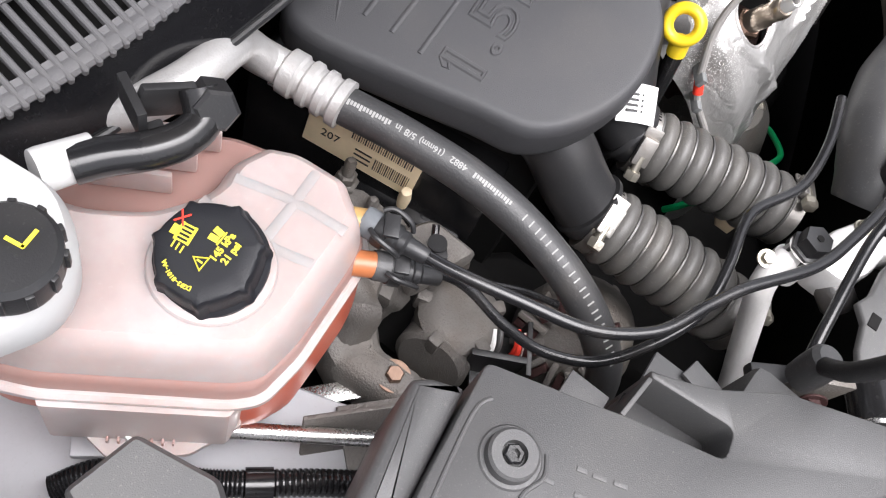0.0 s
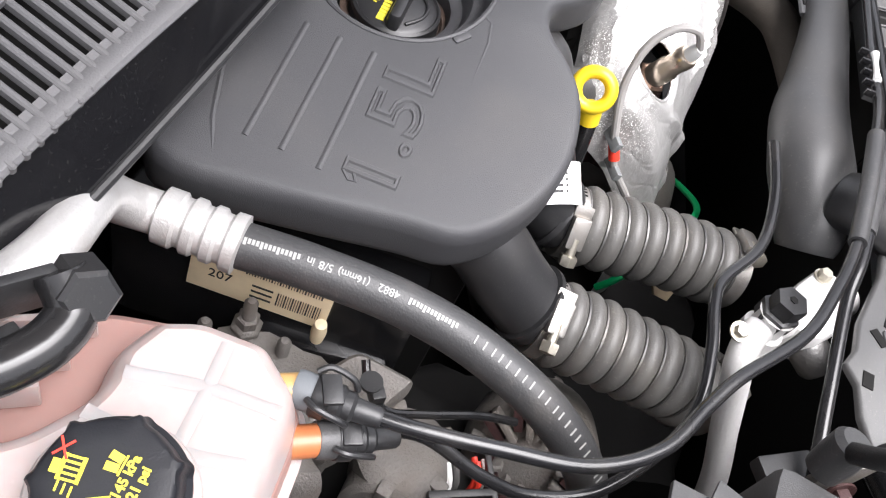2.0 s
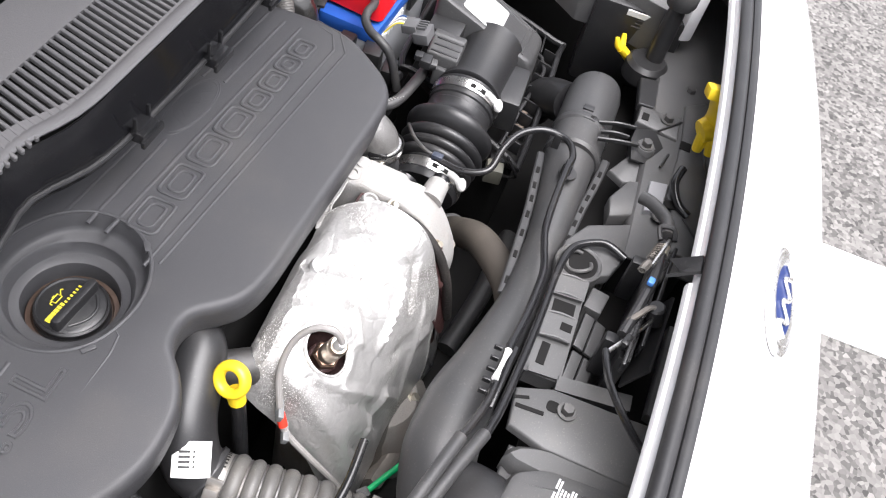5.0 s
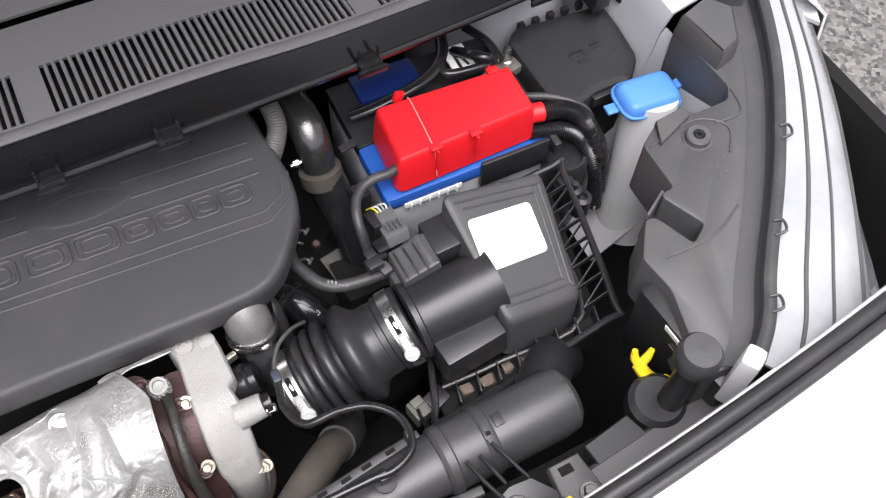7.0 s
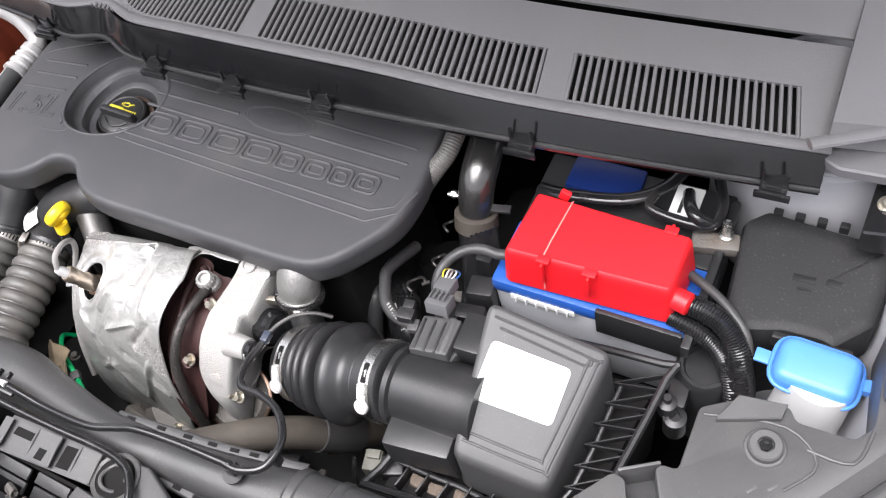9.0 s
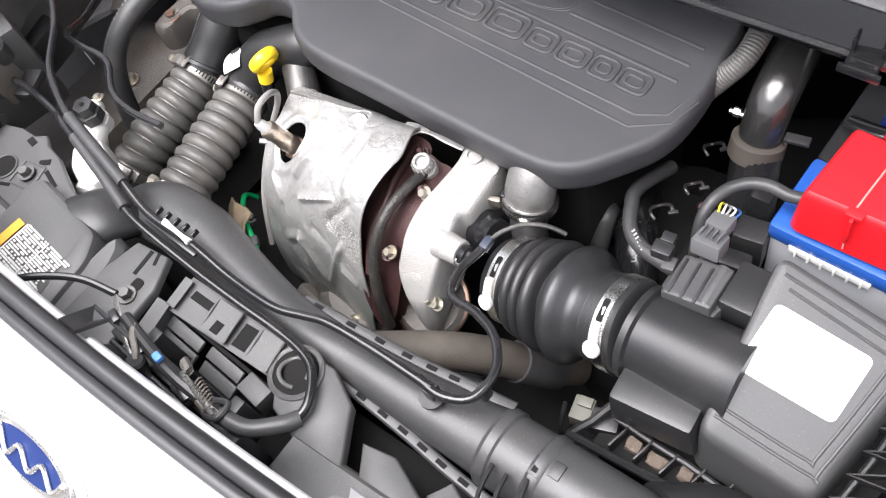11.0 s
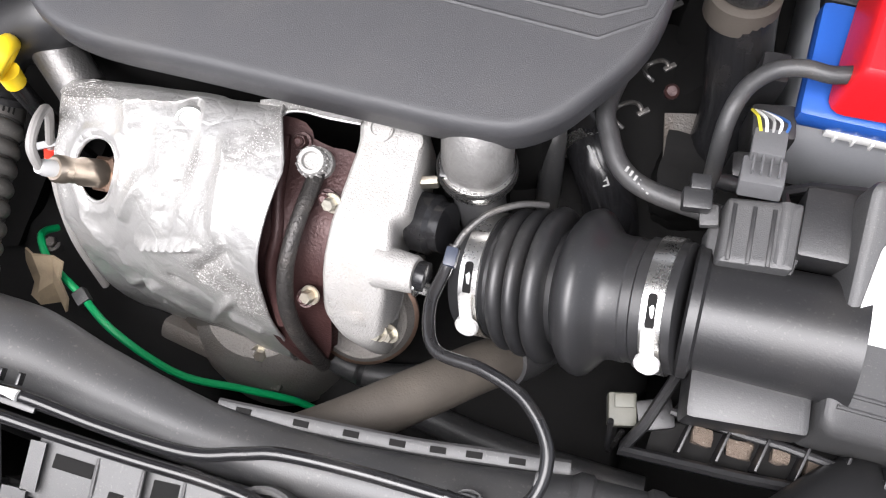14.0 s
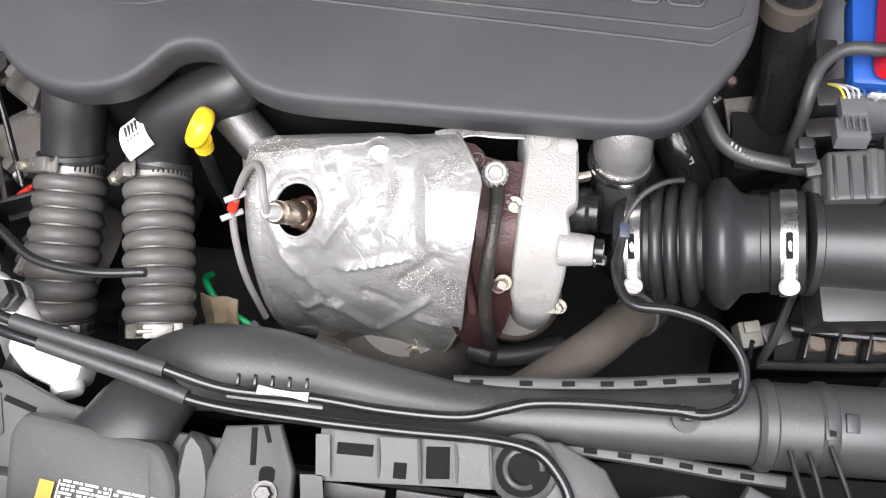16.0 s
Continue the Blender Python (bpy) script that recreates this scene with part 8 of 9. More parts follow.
for x, y in ((0.757, -0.197), (0.762, -0.207), (0.752, -0.210), (0.772, -0.190)):
    part("embossed_bar", box((x, y, 0.9302), (0.010, 0.0028, 0.0009), 0.0003, (0, 0, 50)), GREYBLACK, rp)
part("flat_tab", slab([(0.716, -0.150), (0.728, -0.122), (0.768, -0.118), (0.766, -0.132)][::-1], [(0, 0.929), (0, 0.936), (0.001, 0.937)]), GREYBLACK, rp)

EDGE = [(0.640, -0.404), (0.675, -0.376), (0.713, -0.330), (0.794, -0.243), (0.868, -0.150), (0.915, -0.076), (0.956, 0.004)]
OUT = [(0.690, -0.500), (0.755, -0.436), (0.790, -0.396), (0.850, -0.315), (0.905, -0.230), (0.940, -0.170), (0.985, -0.080)]
LENS = material("headlamp_lens", (0.34, 0.345, 0.355), 0.12, grain=60, vary=0.2, coat=0.6, stain=0.5, stain_color=(0.16, 0.165, 0.17), stain_scale=7)
for side in (1, -1):
    mx = (lambda x: x) if side > 0 else (lambda x: 0.24 - x)
    hl = thing("headlamp", (mx(0.80), -0.30, 0.85), "clear-lensed headlamp with a black rubber edge", "headlamp", "headlamps")
    ed = curve([(mx(x), y, 0.952) for x, y in EDGE], 8)
    ou = curve([(mx(x), y, 0.930) for x, y in OUT], 8)
    rows = [[tuple(e + (o - e) * u + np.array((0, 0, 0.012 * math.sin(math.pi * u) - 0.10 * max(0, u - 1)))) for u in (0, 0.12, 0.3, 0.5, 0.75, 1.0, 1.3, 1.7)] for e, o in zip(ed, ou)]
    part("lens", thick(sheet(rows), 0.004), LENS, hl, "glossy clear grey lens")
    for u, r in ((0.34, 0.0022), (0.62, 0.0016), (0.98, 0.0026)):
        part("lens_line", tube([tuple(e + (o - e) * u + np.array((0, 0, 0.012 * math.sin(math.pi * u) + 0.0006))) for e, o in zip(ed[::4], ou[::4])], r, 8, 3, flat=0.4), GREYBLACK, hl, "dark line inside the lens")
    part("rubber_edge", tube([tuple(e + np.array((0, 0, 0.002))) for e in ed[::3]], 0.0075, 10, 3, flat=0.8), RUBBER, hl, "black rubber edge")
    inner = [(e[0] - side * 0.022, e[1] + 0.015) for e in ed]
    part("closing_strip", thick(sheet([[(i[0], i[1], 0.9285), (e[0] - side * 0.006, e[1] + 0.004, 0.934), (e[0], e[1], 0.950)] for i, e in zip(inner, ed)]), 0.002), GREYBLACK, hl, "grey-black strip beside the rubber edge")
    for k in (10, 19, 27):
        e = ed[k]
        part("clip_loop", tube([(e[0] - 0.004, e[1] - 0.006, 0.960), (e[0] + 0.006, e[1] - 0.008, 0.964), (e[0] + 0.012, e[1] + 0.004, 0.962), (e[0] + 0.004, e[1] + 0.008, 0.960)], 0.0016, 8, 3), RUBBER, hl)
    wg = thing("front_wing", (mx(1.02), 0.1, 0.9), "white painted front wing of the car", "wing", "front wings")
    rows = []
    for (a, b_), (c, d_) in zip(((0.955, 0.010), (0.955, 0.08), (0.95, 0.20), (0.95, 0.40)), ((0.985, -0.075), (1.01, 0.04), (1.02, 0.18), (1.02, 0.40))):
        rows.append([(mx(a), b_, 0.955), (mx(a + 0.01), b_, 0.966), (mx(c), d_, 0.960), (mx(c + 0.03), d_, 0.93), (mx(c + 0.06), d_, 0.80), (mx(c + 0.05), d_, 0.45)])
    part("skin", thick(sheet(rows), 0.004), WHITE, wg)
    flange = [(0.925, 0.014), (0.952, -0.020), (0.988, -0.088), (1.020, -0.030), (1.030, 0.40), (0.925, 0.40)]
    part("flange", slab([(mx(x), y) for x, y in (flange if side > 0 else flange[::-1])], [(0, 0.934), (0, 0.9395), (0.001, 0.940)]), BODYWHITE, wg, "white painted inner flange")

# inner wing on the battery side
wing = thing("inner_wing_rail", (0.86, 0.1, 0.88), "white painted inner wing rail with round holes", "inner wing")
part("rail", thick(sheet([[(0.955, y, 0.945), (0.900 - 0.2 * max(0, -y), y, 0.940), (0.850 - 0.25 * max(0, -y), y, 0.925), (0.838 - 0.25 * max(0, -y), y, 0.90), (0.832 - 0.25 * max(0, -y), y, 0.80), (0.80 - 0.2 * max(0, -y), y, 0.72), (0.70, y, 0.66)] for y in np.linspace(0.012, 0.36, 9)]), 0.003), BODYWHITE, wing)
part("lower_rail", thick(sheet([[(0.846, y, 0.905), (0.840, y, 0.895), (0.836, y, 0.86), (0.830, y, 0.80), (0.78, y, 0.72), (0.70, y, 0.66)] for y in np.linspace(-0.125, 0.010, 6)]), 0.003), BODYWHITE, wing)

# rail holes are near-black plates that stand for the shade inside
for x, y in ((0.884, 0.050), (0.880, 0.038)):
    part("small_hole", lathe([(0.004, 0), (0.004, 0.0012), (0, 0.0013)], 16, (x, y, 0.9362), (-0.25, 0, 1)), VOID, wing)
part("square_hole", box((0.922, 0.081, 0.9425), (0.016, 0.012, 0.002), 0.0004), VOID, wing)
tower = thing("strut_tower", (0.74, 0.16, 0.85), "white painted suspension strut tower behind the fuse box", "strut tower")
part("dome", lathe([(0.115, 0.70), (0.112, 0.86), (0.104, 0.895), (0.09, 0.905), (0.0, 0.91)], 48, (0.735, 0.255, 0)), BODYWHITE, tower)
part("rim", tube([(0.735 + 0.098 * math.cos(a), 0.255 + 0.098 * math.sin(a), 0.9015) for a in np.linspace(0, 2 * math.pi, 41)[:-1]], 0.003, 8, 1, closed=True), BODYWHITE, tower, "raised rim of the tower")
hb = thing("hinge_bracket", (0.80, 0.14, 0.9), "black steel bracket with two zinc bolts", "bracket")
part("plate", slab(rounded([(0.799, 0.172), (0.794, 0.089), (0.823, 0.093), (0.826, 0.172)], 0.004, 3), [(0, 0.880), (0, 0.910), (0.002, 0.912)]), GLOSSBLACK, hb)
part("plate", slab(rounded([(0.831, 0.176), (0.834, 0.089), (0.865, 0.091), (0.869, 0.176)], 0.005, 3), [(0, 0.880), (0, 0.912), (0.002, 0.914)]), GLOSSBLACK, hb)
for p in ((0.811, 0.127, 0.912), (0.858, 0.115, 0.914), (0.843, 0.106, 0.914)):
    part("bolt", hexbolt(p, 0.0065, 0.008, (0, -0.2, 1), 1.5), ZINC, hb)

# ---- cowl's battery-side end and wiper spindle ----
ce = thing("cowl_end_panel", (0.80, 0.16, 1.0), "dark grey plastic end piece of the cowl", "cowl end")
part("piece", thick(sheet([[(x, y0, z0 - 0.02), (x, y0 + 0.012, z0 + 0.002), (x, y0 + 0.05, z0 + 0.008), (x, y0 + 0.16, z0 + 0.02)] for x, y0, z0 in ((0.744, 0.128, 0.998), (0.80, 0.142, 0.990), (0.86, 0.152, 0.978), (0.90, 0.150, 0.965))]), 0.004), COWL, ce)
part("rim_curve", tube([(0.730, 0.098, 1.012), (0.775, 0.126, 1.006), (0.815, 0.150, 1.002), (0.850, 0.172, 0.998), (0.88, 0.20, 0.996)], 0.007, 10, 5, flat=0.6), COWL, ce)
part("lower_shelf", slab(rounded([(0.745, 0.120), (0.759, 0.112), (0.800, 0.1135), (0.864, 0.115), (0.875, 0.100), (0.881, 0.080), (0.897, 0.080), (0.897, 0.150), (0.860, 0.172), (0.750, 0.160)], 0.004, 3), [(0, 0.958), (0, 0.968), (0.002, 0.970)]), COWL, ce)
hv = thing("hinge_recess", (0.98, 0.25, 0.9), "black recess of the bonnet hinge with a pale hinge arm", "hinge")
# solid box in shade black in place of a hollow recess
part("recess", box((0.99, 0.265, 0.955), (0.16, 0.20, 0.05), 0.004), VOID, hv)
part("arm", box((0.905, 0.170, 1.00), (0.012, 0.09, 0.03), 0.003, (15, 0, -12)), PALEALU, hv, "pale painted hinge arm")
for y in (0.150, 0.185):
    part("bolt", hexbolt((0.911, y, 1.00), 0.006, 0.008, (1, 0.2, 0)), ZINC, hv)
wsp = thing("wiper_spindle_cover", (-0.17, 0.19, 1.03), "black domed cover on the wiper spindle", "wiper cap")
part("dome", lathe([(0.027, 0.0), (0.027, 0.018), (0.021, 0.028), (0.018, 0.036), (0.010, 0.043), (0, 0.044)], 28, (-0.172, 0.192, 1.028)), GLOSSBLACK, wsp)
part("collar", lathe([(0.034, 0.0), (0.034, 0.006), (0.028, 0.010)], 28, (-0.172, 0.192, 1.026)), BLACK, wsp)
part("arm", tube([(-0.16, 0.205, 1.055), (-0.10, 0.25, 1.075), (0.05, 0.29, 1.10)], [0.012, 0.010, 0.008], 12, 6, flat=0.6), GLOSSBLACK, wsp, "black wiper arm")

# ---- raised bonnet, leaning over the back of the bay ----
def bonnet_point(x, s, d=0.0):
    """s from 0 at the hinge to 1 at the tip; d lifts towards the bay."""
    return (x, 0.40 - 0.55 * s - d + 0.10 * (x - 0.12) ** 2, 1.17 + 0.82 * s + 0.04 * math.sin(math.pi * s))


# out of view; spread and lean are set to block sky over the cover
bonnet = thing("bonnet", (0.12, 0.4, 1.17), "raised white painted bonnet held by the prop rod", "bonnet")
part("skin", thick(sheet([[bonnet_point(x, s) for s in np.linspace(0, 1, 9)] for x in np.linspace(-0.66, 0.90, 15)]), 0.004), WHITE, bonnet)
part("inner_frame", join(*[tube([bonnet_point(x, s, 0.012) for s in np.linspace(0.03, 0.97, 7)], 0.03, 10, 3, flat=0.5) for x in (-0.60, 0.12, 0.84)], *[tube([bonnet_point(x, s, 0.012) for x in np.linspace(-0.6, 0.84, 9)], 0.03, 10, 2, flat=0.5) for s in (0.05, 0.95)]), BODYWHITE, bonnet)
# unseen liner, added in black to cut reflections and bounced light
part("insulating_liner", thick(sheet([[bonnet_point(x, s, 0.014) for s in np.linspace(0.08, 0.92, 9)] for x in np.linspace(-0.57, 0.81, 13)]), 0.006), BLACK, bonnet, "unseen black liner, added to darken the bonnet's underside")

# ---- bonnet prop rod ----
prop = thing("prop_rod", (-0.39, -0.26, 0.90), "black painted steel bonnet prop rod in its pivot", "prop rod")
d = Vector((-0.1396, 0.4930, 0.8588))
p0 = Vector((-0.434, -0.238, 1.038))
part("rod", tube([tuple(p0 + d * s) for s in (-0.015, 0.2, 0.4, 0.6, 0.745)], 0.0062, 16, 3), FUSEBLACK, prop)
part("bend", tube([tuple(p0 - d * 0.012), (-0.4310, -0.250, 1.018), (-0.426, -0.256, 1.002), (-0.404, -0.264, 0.945), (-0.381, -0.268, 0.905)], 0.0062, 16, 8), FUSEBLACK, prop)
part("pivot", lathe([(0.011, -0.012), (0.012, 0.0), (0.012, 0.014), (0.009, 0.018)], 18, (-0.379, -0.268, 0.892), (0.2, -0.1, 1)), RUBBER, prop)
pvb = thing("prop_bracket", (-0.38, -0.27, 0.85), "pale steel bracket and black pivot for the prop rod", "bracket")
part("plate", box((-0.376, -0.283, 0.862), (0.006, 0.04, 0.05), 0.0015, (10, 0, 25)), DIRTYALU, pvb)
part("foot", box((-0.380, -0.275, 0.842), (0.05, 0.04, 0.012), 0.003, (0, 0, 25)), BLACK, pvb)
part("nut", hexbolt((-0.385, -0.285, 0.868), 0.007, 0.008, (-1, -0.3, 0.2)), RUST, pvb)
part("sleeve", tube([(-0.34, -0.335, 0.85), (-0.39, -0.345, 0.862), (-0.44, -0.352, 0.868)], 0.019, 22, 5), GLOSSBLACK, pvb, "glossy black pivot sleeve")
part("sleeve_ring", lathe([(0.0195, -0.002), (0.021, 0), (0.0195, 0.002)], 24, (-0.376, -0.342, 0.859), (-1, -0.2, 0.2)), STEEL, pvb)

# ---- exhaust gas pipe and gearbox side between cover and battery ----
egr = thing("intake_pipe", (0.40, 0.03, 0.8), "polished steel pipe with a dusty rubber collar", "pipe")
part("bend", tube([(0.388, 0.165, 0.875), (0.392, 0.125, 0.890), (0.396, 0.090, 0.886), (0.397, 0.066, 0.872), (0.397, 0.053, 0.842)], [0.022, 0.022, 0.0215, 0.021, 0.020], 28, 8), material("blackened_steel", (0.10, 0.098, 0.095), 0.22, metal=0.8, grain=400, bump=0.2, vary=0.3, stain=0.5, stain_color=(0.03, 0.028, 0.026), stain_scale=30), egr, "blackened glossy steel bend")
part("collar", lathe([(0.022, -0.012), (0.0255, -0.010), (0.026, 0.008), (0.023, 0.012)], 32, (0.397, 0.049, 0.830), (0.02, -0.35, -1)), DUSTYRUBBER, egr)
part("lower_pipe", tube([(0.397, 0.051, 0.836), (0.404, 0.032, 0.800), (0.412, 0.004, 0.76), (0.410, -0.03, 0.71)], 0.024, 24, 6), GLOSSBLACK, egr, "black plastic pipe")
part("bleed_nipple", join(tube([(0.386, 0.056, 0.859), (0.364, 0.055, 0.859)], 0.0028, 10, 3), lathe([(0.0048, 0), (0.0048, 0.006)], 6, (0.374, 0.056, 0.859), (-1, 0, 0))), STEEL, egr)
part("strap", box((0.433, 0.048, 0.865), (0.022, 0.010, 0.004), 0.001, (0, 0, 10)), BLACK, egr)
gc = thing("braided_conduit", (0.34, 0.09, 0.85), "grey braided cable sleeve behind the cover", "conduit")
part("sleeve", corrugated([(0.362, 0.150, 0.915), (0.364, 0.110, 0.916), (0.363, 0.078, 0.908), (0.350, 0.062, 0.890), (0.335, 0.058, 0.865)], 0.0105, 40, 0.0008, 16, 30, 0.0), GREYRUBBER, gc)
box2 = thing("gearbox", (0.40, -0.03, 0.58), "cast gearbox housing deep in the bay, coloured near-black for shade", "gearbox")
# case and tower are near-black in place of the shade down here
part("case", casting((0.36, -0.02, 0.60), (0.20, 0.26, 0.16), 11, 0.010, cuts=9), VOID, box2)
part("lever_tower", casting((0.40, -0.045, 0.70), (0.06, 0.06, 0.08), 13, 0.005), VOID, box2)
part("bracket", box((0.385, -0.020, 0.725), (0.032, 0.05, 0.004), 0.001, (5, 0, 10)), DIRTYALU, box2)
part("brass_plug", lathe([(0.006, 0), (0.006, 0.01), (0.004, 0.012)], 12, (0.366, 0.012, 0.745), (0, -0.3, 1)), RUST, box2)
eh = thing("heater_hose", (0.33, -0.05, 0.7), "black coolant hose with white printed marks", "hose", "heater hoses")
part("hose", tube([(0.290, 0.02, 0.70), (0.305, -0.018, 0.722), (0.320, -0.045, 0.722), (0.340, -0.075, 0.700), (0.352, -0.105, 0.66)], 0.0215, 24, 8), GLOSSBLACK, eh)
part("print", moved(words("E", 0.014, Matrix.Rotation(math.pi, 4, "Z"), 0.0004), frame_on((0.331, -0.0655, 0.7345), (0.85, 0.5, 0), (-0.1, -0.35, 1))), WHITEINK, eh, "white printed letter E")
part("print", moved(box((0, 0, 0), (0.020, 0.0025, 0.0012), 0), frame_on((0.319, -0.052, 0.7430), (0.6, -0.8, 0.2), (-0.1, -0.2, 1))), WHITEINK, eh)
part("spring_clip", lathe([(0.0218, -0.005), (0.0235, -0.004), (0.0235, 0.004), (0.0218, 0.005)], 28, (0.312, -0.033, 0.7225), (0.45, -0.85, 0.05)), STEEL, eh)
for k, (pts, r) in enumerate((([(0.276, -0.02, 0.70), (0.284, -0.036, 0.745), (0.287, -0.056, 0.73), (0.288, -0.08, 0.68)], 0.010), ([(0.330, 0.01, 0.80), (0.322, -0.040, 0.822), (0.328, -0.062, 0.823), (0.341, -0.084, 0.822), (0.365, -0.097, 0.824), (0.420, -0.107, 0.832)], 0.0072))):
    hh = thing("heater_hose", pts[1], ("thin black hose beside the boost pipe", "grey-black rubber hose with small white print")[k], "hose", "heater hoses")
    part("hose", tube(pts, r, 18, 8), RUBBER, hh)
    if k:
        for j in range(6):
            part("print", box((0.345 + 0.0034 * j, -0.0865 - 0.0025 * j, 0.8296), (0.0018, 0.004, 0.0006), 0, (0, 0, -20)), WHITEINK, hh)
for x, y, r in ((0.300, 0.080, 0.010), (0.306, 0.028, 0.009), (0.292, -0.012, 0.011)):
    hk = thing("spring_clip", (x, y, 0.75), "pale bent-wire spring hose clip", "hose clip", "spring clips")
    part("wire", tube([(x + 0.045 + r * math.cos(a), y - 0.01 + r * math.sin(a), 0.765 + 0.004 * math.sin(2 * a)) for a in np.linspace(0.3, 4.6, 10)], 0.0018, 8, 3), DULLALU, hk)
    part("ear", box((x + 0.045 + r, y - 0.006, 0.768), (0.010, 0.004, 0.003), 0.0008, (0, 0, 40)), DULLALU, hk)
bcab = thing("battery_cable", (0.42, -0.03, 0.85), "thick black cable from the red battery cover", "cable")
part("cable", tube([(0.472, -0.010, 0.874), (0.455, -0.014, 0.874), (0.438, -0.013, 0.874), (0.421, -0.017, 0.872), (0.407, -0.030, 0.870), (0.400, -0.048, 0.866), (0.399, -0.064, 0.850), (0.403, -0.080, 0.80)], 0.0058, 18, 8), RUBBER, bcab)
sd = thing("cable_plug", (0.435, -0.045, 0.8), "black plastic sensor plugs beside the battery", "plug")
part("block", join(box((0.434, -0.030, 0.800), (0.030, 0.026, 0.05), 0.004, (0, 0, 8)), box((0.430, -0.058, 0.792), (0.034, 0.020, 0.04), 0.005, (0, 0, 8)), box((0.427, 0.005, 0.81), (0.02, 0.022, 0.05), 0.004))
     , BLACK, sd)
part("stem", lathe([(0.006, 0), (0.006, 0.02)], 12, (0.42, -0.075, 0.81), (-1, 0, 0.2)), BLACK, sd)
gp = thing("beige_connector", (0.389, -0.243, 0.74), "dirty beige connector with a dark plug", "connector")
part("body", join(box((0.380, -0.238, 0.748), (0.020, 0.024, 0.024), 0.002, (0, 0, 12)), box((0.380, -0.232, 0.762), (0.014, 0.010, 0.004), 0.001, (0, 0, 12))), material("dirty_beige_plastic", (0.095, 0.094, 0.076), 0.5, grain=500, vary=0.2, stain=0.5, stain_color=(0.12, 0.11, 0.085), stain_scale=60), gp)
part("plug", box((0.403, -0.236, 0.750), (0.026, 0.022, 0.020), 0.003, (0, 0, 20)), BLACK, gp)
part("wire", tube([(0.384, -0.252, 0.745), (0.376, -0.268, 0.76), (0.372, -0.250, 0.79)], 0.0022, 8, 5), GLOSSBLACK, gp)
bf = thing("brown_fitting", (0.276, -0.20, 0.62), "tarnished brass pipe fitting", "fitting")
part("body", lathe([(0.012, 0), (0.013, 0.008), (0.009, 0.012), (0.009, 0.02)], 16, (0.276, -0.205, 0.640), (0, -0.5, 0.8)), BROWNSTEEL, bf)
post = thing("round_cover", (0.68, -0.05, 0.75), "round black plastic cover beside the filter box", "cover")
part("drum", lathe([(0.030, 0.68), (0.030, 0.800), (0.026, 0.806), (0.022, 0.806), (0.020, 0.802), (0.0, 0.802)], 32, (0.686, -0.040, 0)), BLACK, post)
part("lug", box((0.668, -0.075, 0.79), (0.02, 0.03, 0.02), 0.003), BLACK, post)
part("bush", lathe([(0.012, 0.77), (0.012, 0.800), (0.006, 0.802), (0.006, 0.795), (0, 0.795)], 20, (0.672, -0.102, 0)), BLACK, post)
bst = thing("battery_terminal", (0.671, 0.099, 0.83), "bare battery terminal clamp with a stud", "terminal")
part("clamp", box((0.662, 0.092, 0.856), (0.05, 0.022, 0.014), 0.004, (0, 0, 10)), DIRTYALU, bst)
part("stud", lathe([(0.008, 0.0), (0.008, 0.006), (0.0052, 0.007), (0.0052, 0.026), (0, 0.027)], 12, (0.671, 0.099, 0.862)), STEEL, bst)
bst.location += Vector((0, -0.008, -0.014))
part("lead", tube([(0.655, 0.095, 0.86), (0.640, 0.090, 0.872), (0.628, 0.105, 0.870), (0.62, 0.135, 0.85)], 0.007, 12, 6), GLOSSBLACK, bst)

# ---- battery-side end of the lock panel ----
c1 = thing("yellow_clip", (0.60, -0.365, 0.83), "bright yellow plastic transport clip with two prongs", "clip", "yellow clips")
part("foot", box((0.606, -0.372, 0.838), (0.022, 0.044, 0.012), 0.003, (-14, 0, 14)), YELLOW, c1)
part("stalk", tube([(0.596, -0.358, 0.842), (0.585, -0.348, 0.853), (0.580, -0.340, 0.862), (0.579, -0.334, 0.866)], [0.010, 0.0085, 0.008, 0.0085], 12, 5, flat=0.8), YELLOW, c1)
for dx, dy in ((-0.004, 0.004), (0.012, -0.003)):
    part("prong", tube([(0.580, -0.335, 0.864), (0.580 + dx * 0.7, -0.331 + dy * 0.7, 0.870), (0.582 + dx, -0.328 + dy, 0.880)], [0.005, 0.0048, 0.003], 8, 4), YELLOW, c1)
yc = thing("yellow_clip", (0.416, -0.47, 0.88), "bright yellow plastic hook standing on the lock panel", "clip", "yellow clips")
part("head", box((0.402, -0.449, 0.976), (0.027, 0.026, 0.015), 0.004, (0, 20, 10)), YELLOW, yc)
part("stem", tube([(0.402, -0.452, 0.974), (0.412, -0.458, 0.958), (0.420, -0.466, 0.938), (0.427, -0.469, 0.920)], [0.010, 0.012, 0.015, 0.016], 14, 6, flat=0.75), YELLOW, yc)
part("body", tube([(0.432, -0.476, 0.930), (0.426, -0.470, 0.915), (0.414, -0.456, 0.908)], [0.013, 0.018, 0.014], 14, 5, flat=0.8), YELLOW, yc)
for dy in (-0.005, 0.005):
    part("foot_prong", tube([(0.420, -0.468 + dy, 0.908), (0.416, -0.470 + dy * 1.4, 0.892), (0.414, -0.471 + dy * 1.6, 0.880)], [0.009, 0.008, 0.006], 10, 4), YELLOW, yc)
knob = thing("bonnet_buffer", (0.584, -0.381, 0.87), "black rubber bonnet buffer on a post", "buffer")
part("head", lathe([(0.018, 0.955), (0.021, 0.962), (0.021, 0.978), (0.017, 0.985), (0, 0.986)], 28, (0.584, -0.381, 0)), RUBBER, knob)
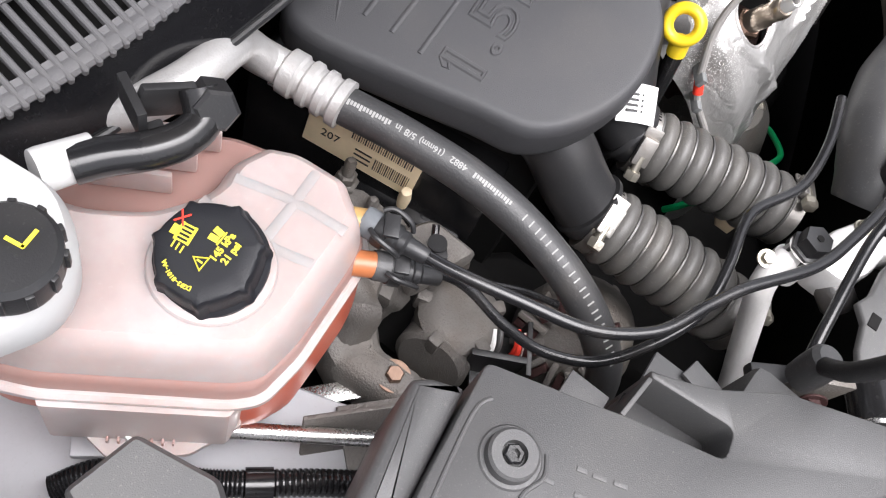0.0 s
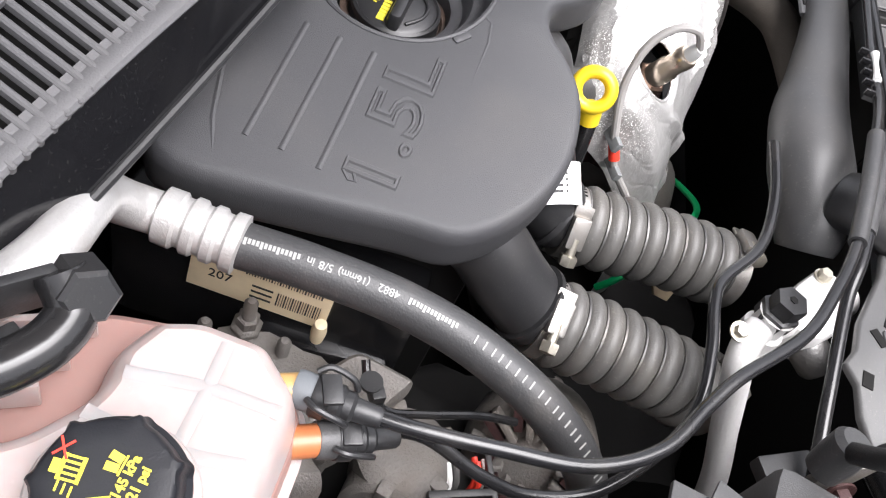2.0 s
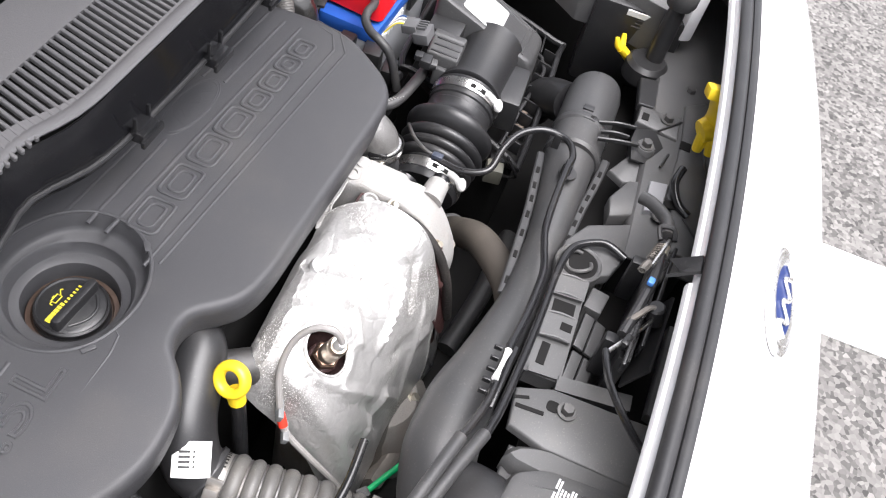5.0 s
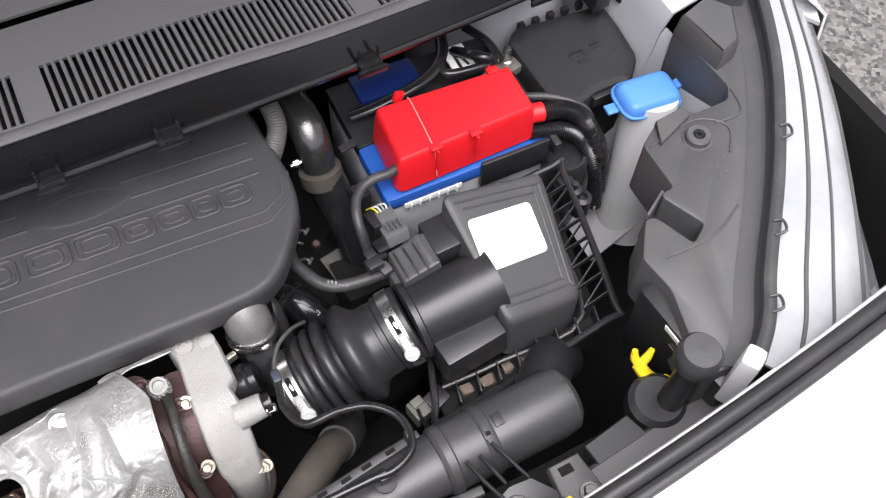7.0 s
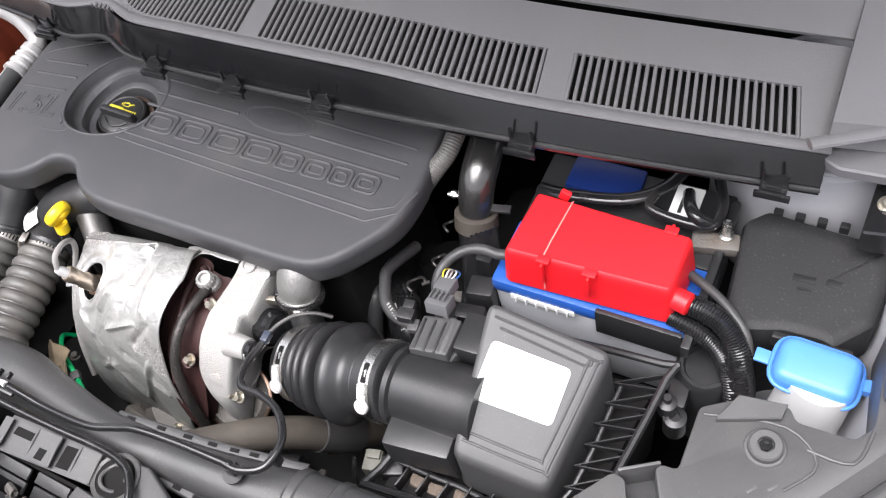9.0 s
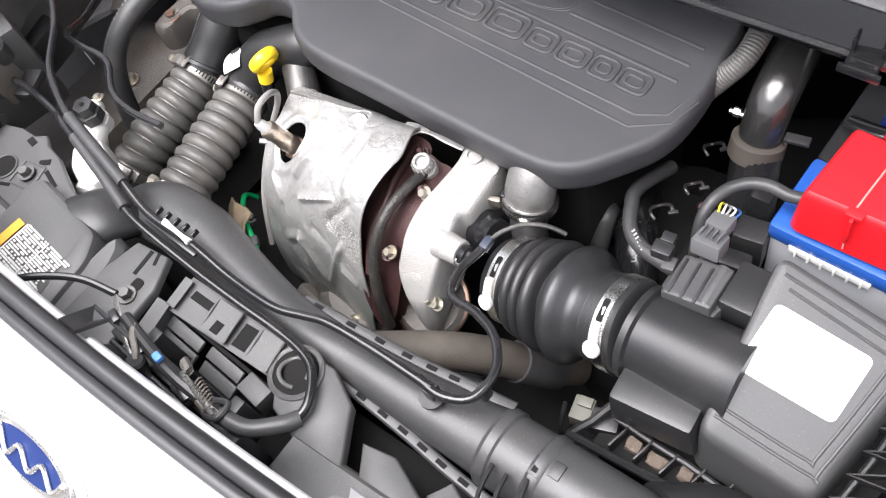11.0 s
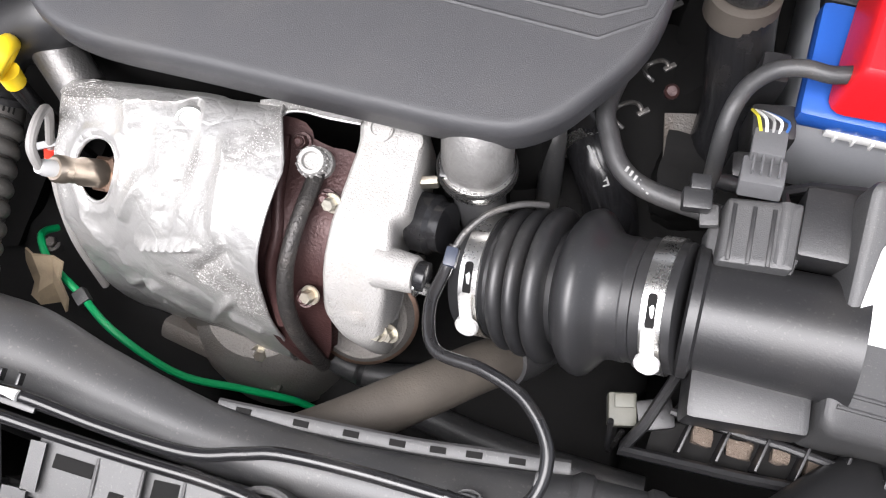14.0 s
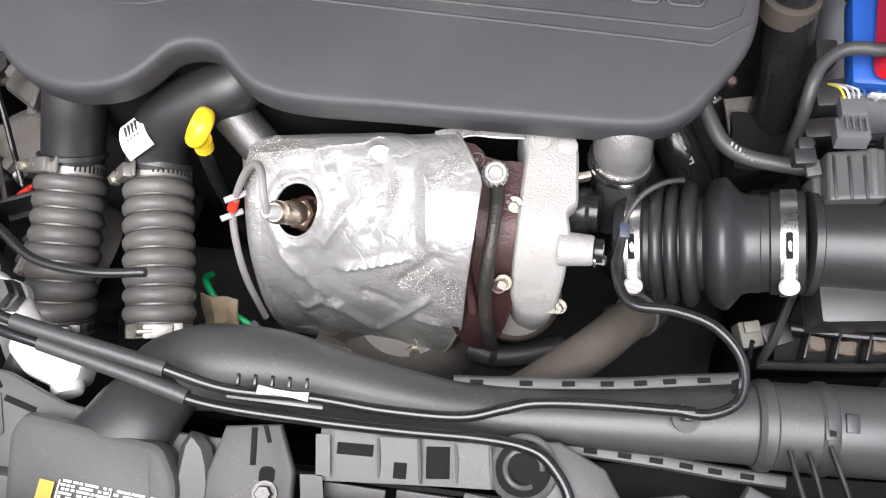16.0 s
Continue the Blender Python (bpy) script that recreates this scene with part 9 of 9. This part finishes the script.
part("post", lathe([(0.013, 0.85), (0.012, 0.94), (0.010, 0.956)], 20, (0.584, -0.381, 0)), BLACK, knob)
part("cup", lathe([(0.030, 0.84), (0.030, 0.862), (0.024, 0.868), (0.014, 0.868)], 28, (0.575, -0.375, 0)), BLACK, knob)
hb2 = thing("headlamp_housing", (0.62, -0.33, 0.85), "black headlamp back with a white type label", "headlamp housing")
part("body", box((0.650, -0.340, 0.84), (0.072, 0.13, 0.15), 0.008, (0, -4, 4)), BLACK, hb2)
part("label", box((0.6125, -0.354, 0.894), (0.0015, 0.062, 0.030), 0.0003, (0, -12, 4)), PAPER, hb2, "white type label with grey bars")
part("label_bar", join(*[box((0.6115, -0.356, 0.884 + 0.006 * k), (0.0015, 0.042 - 0.006 * k, 0.0016), 0, (0, -12, 4)) for k in range(4)]), GREYBLACK, hb2)
wp = thing("body_pillar", (0.63, -0.40, 0.92), "white painted corner of the bumper mounting", "body corner")
part("corner", box((0.628, -0.405, 0.93), (0.024, 0.02, 0.09), 0.006, (0, 0, 30)), WHITE, wp)

hb3 = thing("headlamp_housing", (-0.42, -0.29, 0.82), "black headlamp back with a white type label, prop rod side", "headlamp housing")
part("body", box((-0.432, -0.290, 0.83), (0.05, 0.13, 0.13), 0.010, (0, 0, -14)), GREYBLACK, hb3)
part("side_wall", box((-0.470, -0.180, 0.815), (0.008, 0.20, 0.11), 0.003, (0, 8, 14)), GREYBLACK, hb3)
part("side_step", box((-0.452, -0.225, 0.80), (0.03, 0.10, 0.06), 0.006, (0, 8, 10)), BLACK, hb3)
part("label", box((-0.4045, -0.289, 0.852), (0.0015, 0.050, 0.034), 0.0003, (0, 10, -14)), PAPER, hb3, "white type label with grey bars")
part("label_bar", join(*[box((-0.4035, -0.289, 0.842 + 0.007 * k), (0.0015, 0.036 - 0.006 * k, 0.0018), 0, (0, 10, -14)) for k in range(4)]), GREYBLACK, hb3)
wh = thing("wing_holes", (-0.63, 0.07, 0.733), "three round punched holes in the white wing ledge", "punched holes")
# holes drawn as shade-black discs on the ledge
for x, y, r in ((-0.648, 0.077, 0.007), (-0.622, 0.091, 0.008), (-0.620, 0.055, 0.004)):
    part("hole", lathe([(r, 0), (r, 0.0014), (0, 0.0015)], 20, (x, y, 0.7322)), VOID, wh)

rail_l = thing("chassis_rail", (-0.47, -0.2, 0.62), "dusty pale chassis rail beside the engine mount", "chassis rail")
part("rail", casting((-0.475, -0.20, 0.615), (0.13, 0.34, 0.10), 31, 0.003, cuts=6, scale=14.0), DIRTYALU, rail_l)
part("rail_bolt", hexbolt((-0.45, -0.14, 0.668), 0.008, 0.009), ZINC, rail_l)

# dark lumps low in the bay, the deep shade painted as their colour
for (at, size, seed) in (((-0.12, -0.24, 0.50), (0.30, 0.20, 0.16), 21), ((0.25, -0.18, 0.50), (0.30, 0.25, 0.14), 22), ((-0.30, -0.10, 0.52), (0.16, 0.24, 0.14), 23), ((0.54, 0.10, 0.62), (0.36, 0.26, 0.14), 24)):
    ec = thing("engine_casting", at, "castings low in the bay, coloured near-black for shade", "engine part", "engine castings")
    part("body", casting(at, size, seed, 0.010, cuts=8), VOID, ec, smooth=60)
    for k in range(3):
        bx, by = at[0] + size[0] * (0.25 - 0.25 * k), at[1] + size[1] * (0.2 * (-1) ** k)
        part("boss", lathe([(0.016, -0.03), (0.015, 0.004), (0.012, 0.006)], 16, (bx, by, at[2] + 0.45 * size[2])), VOID, ec)
        part("boss_bolt", hexbolt((bx, by, at[2] + 0.45 * size[2] + 0.006), 0.006, 0.006), DIRTYALU, ec)
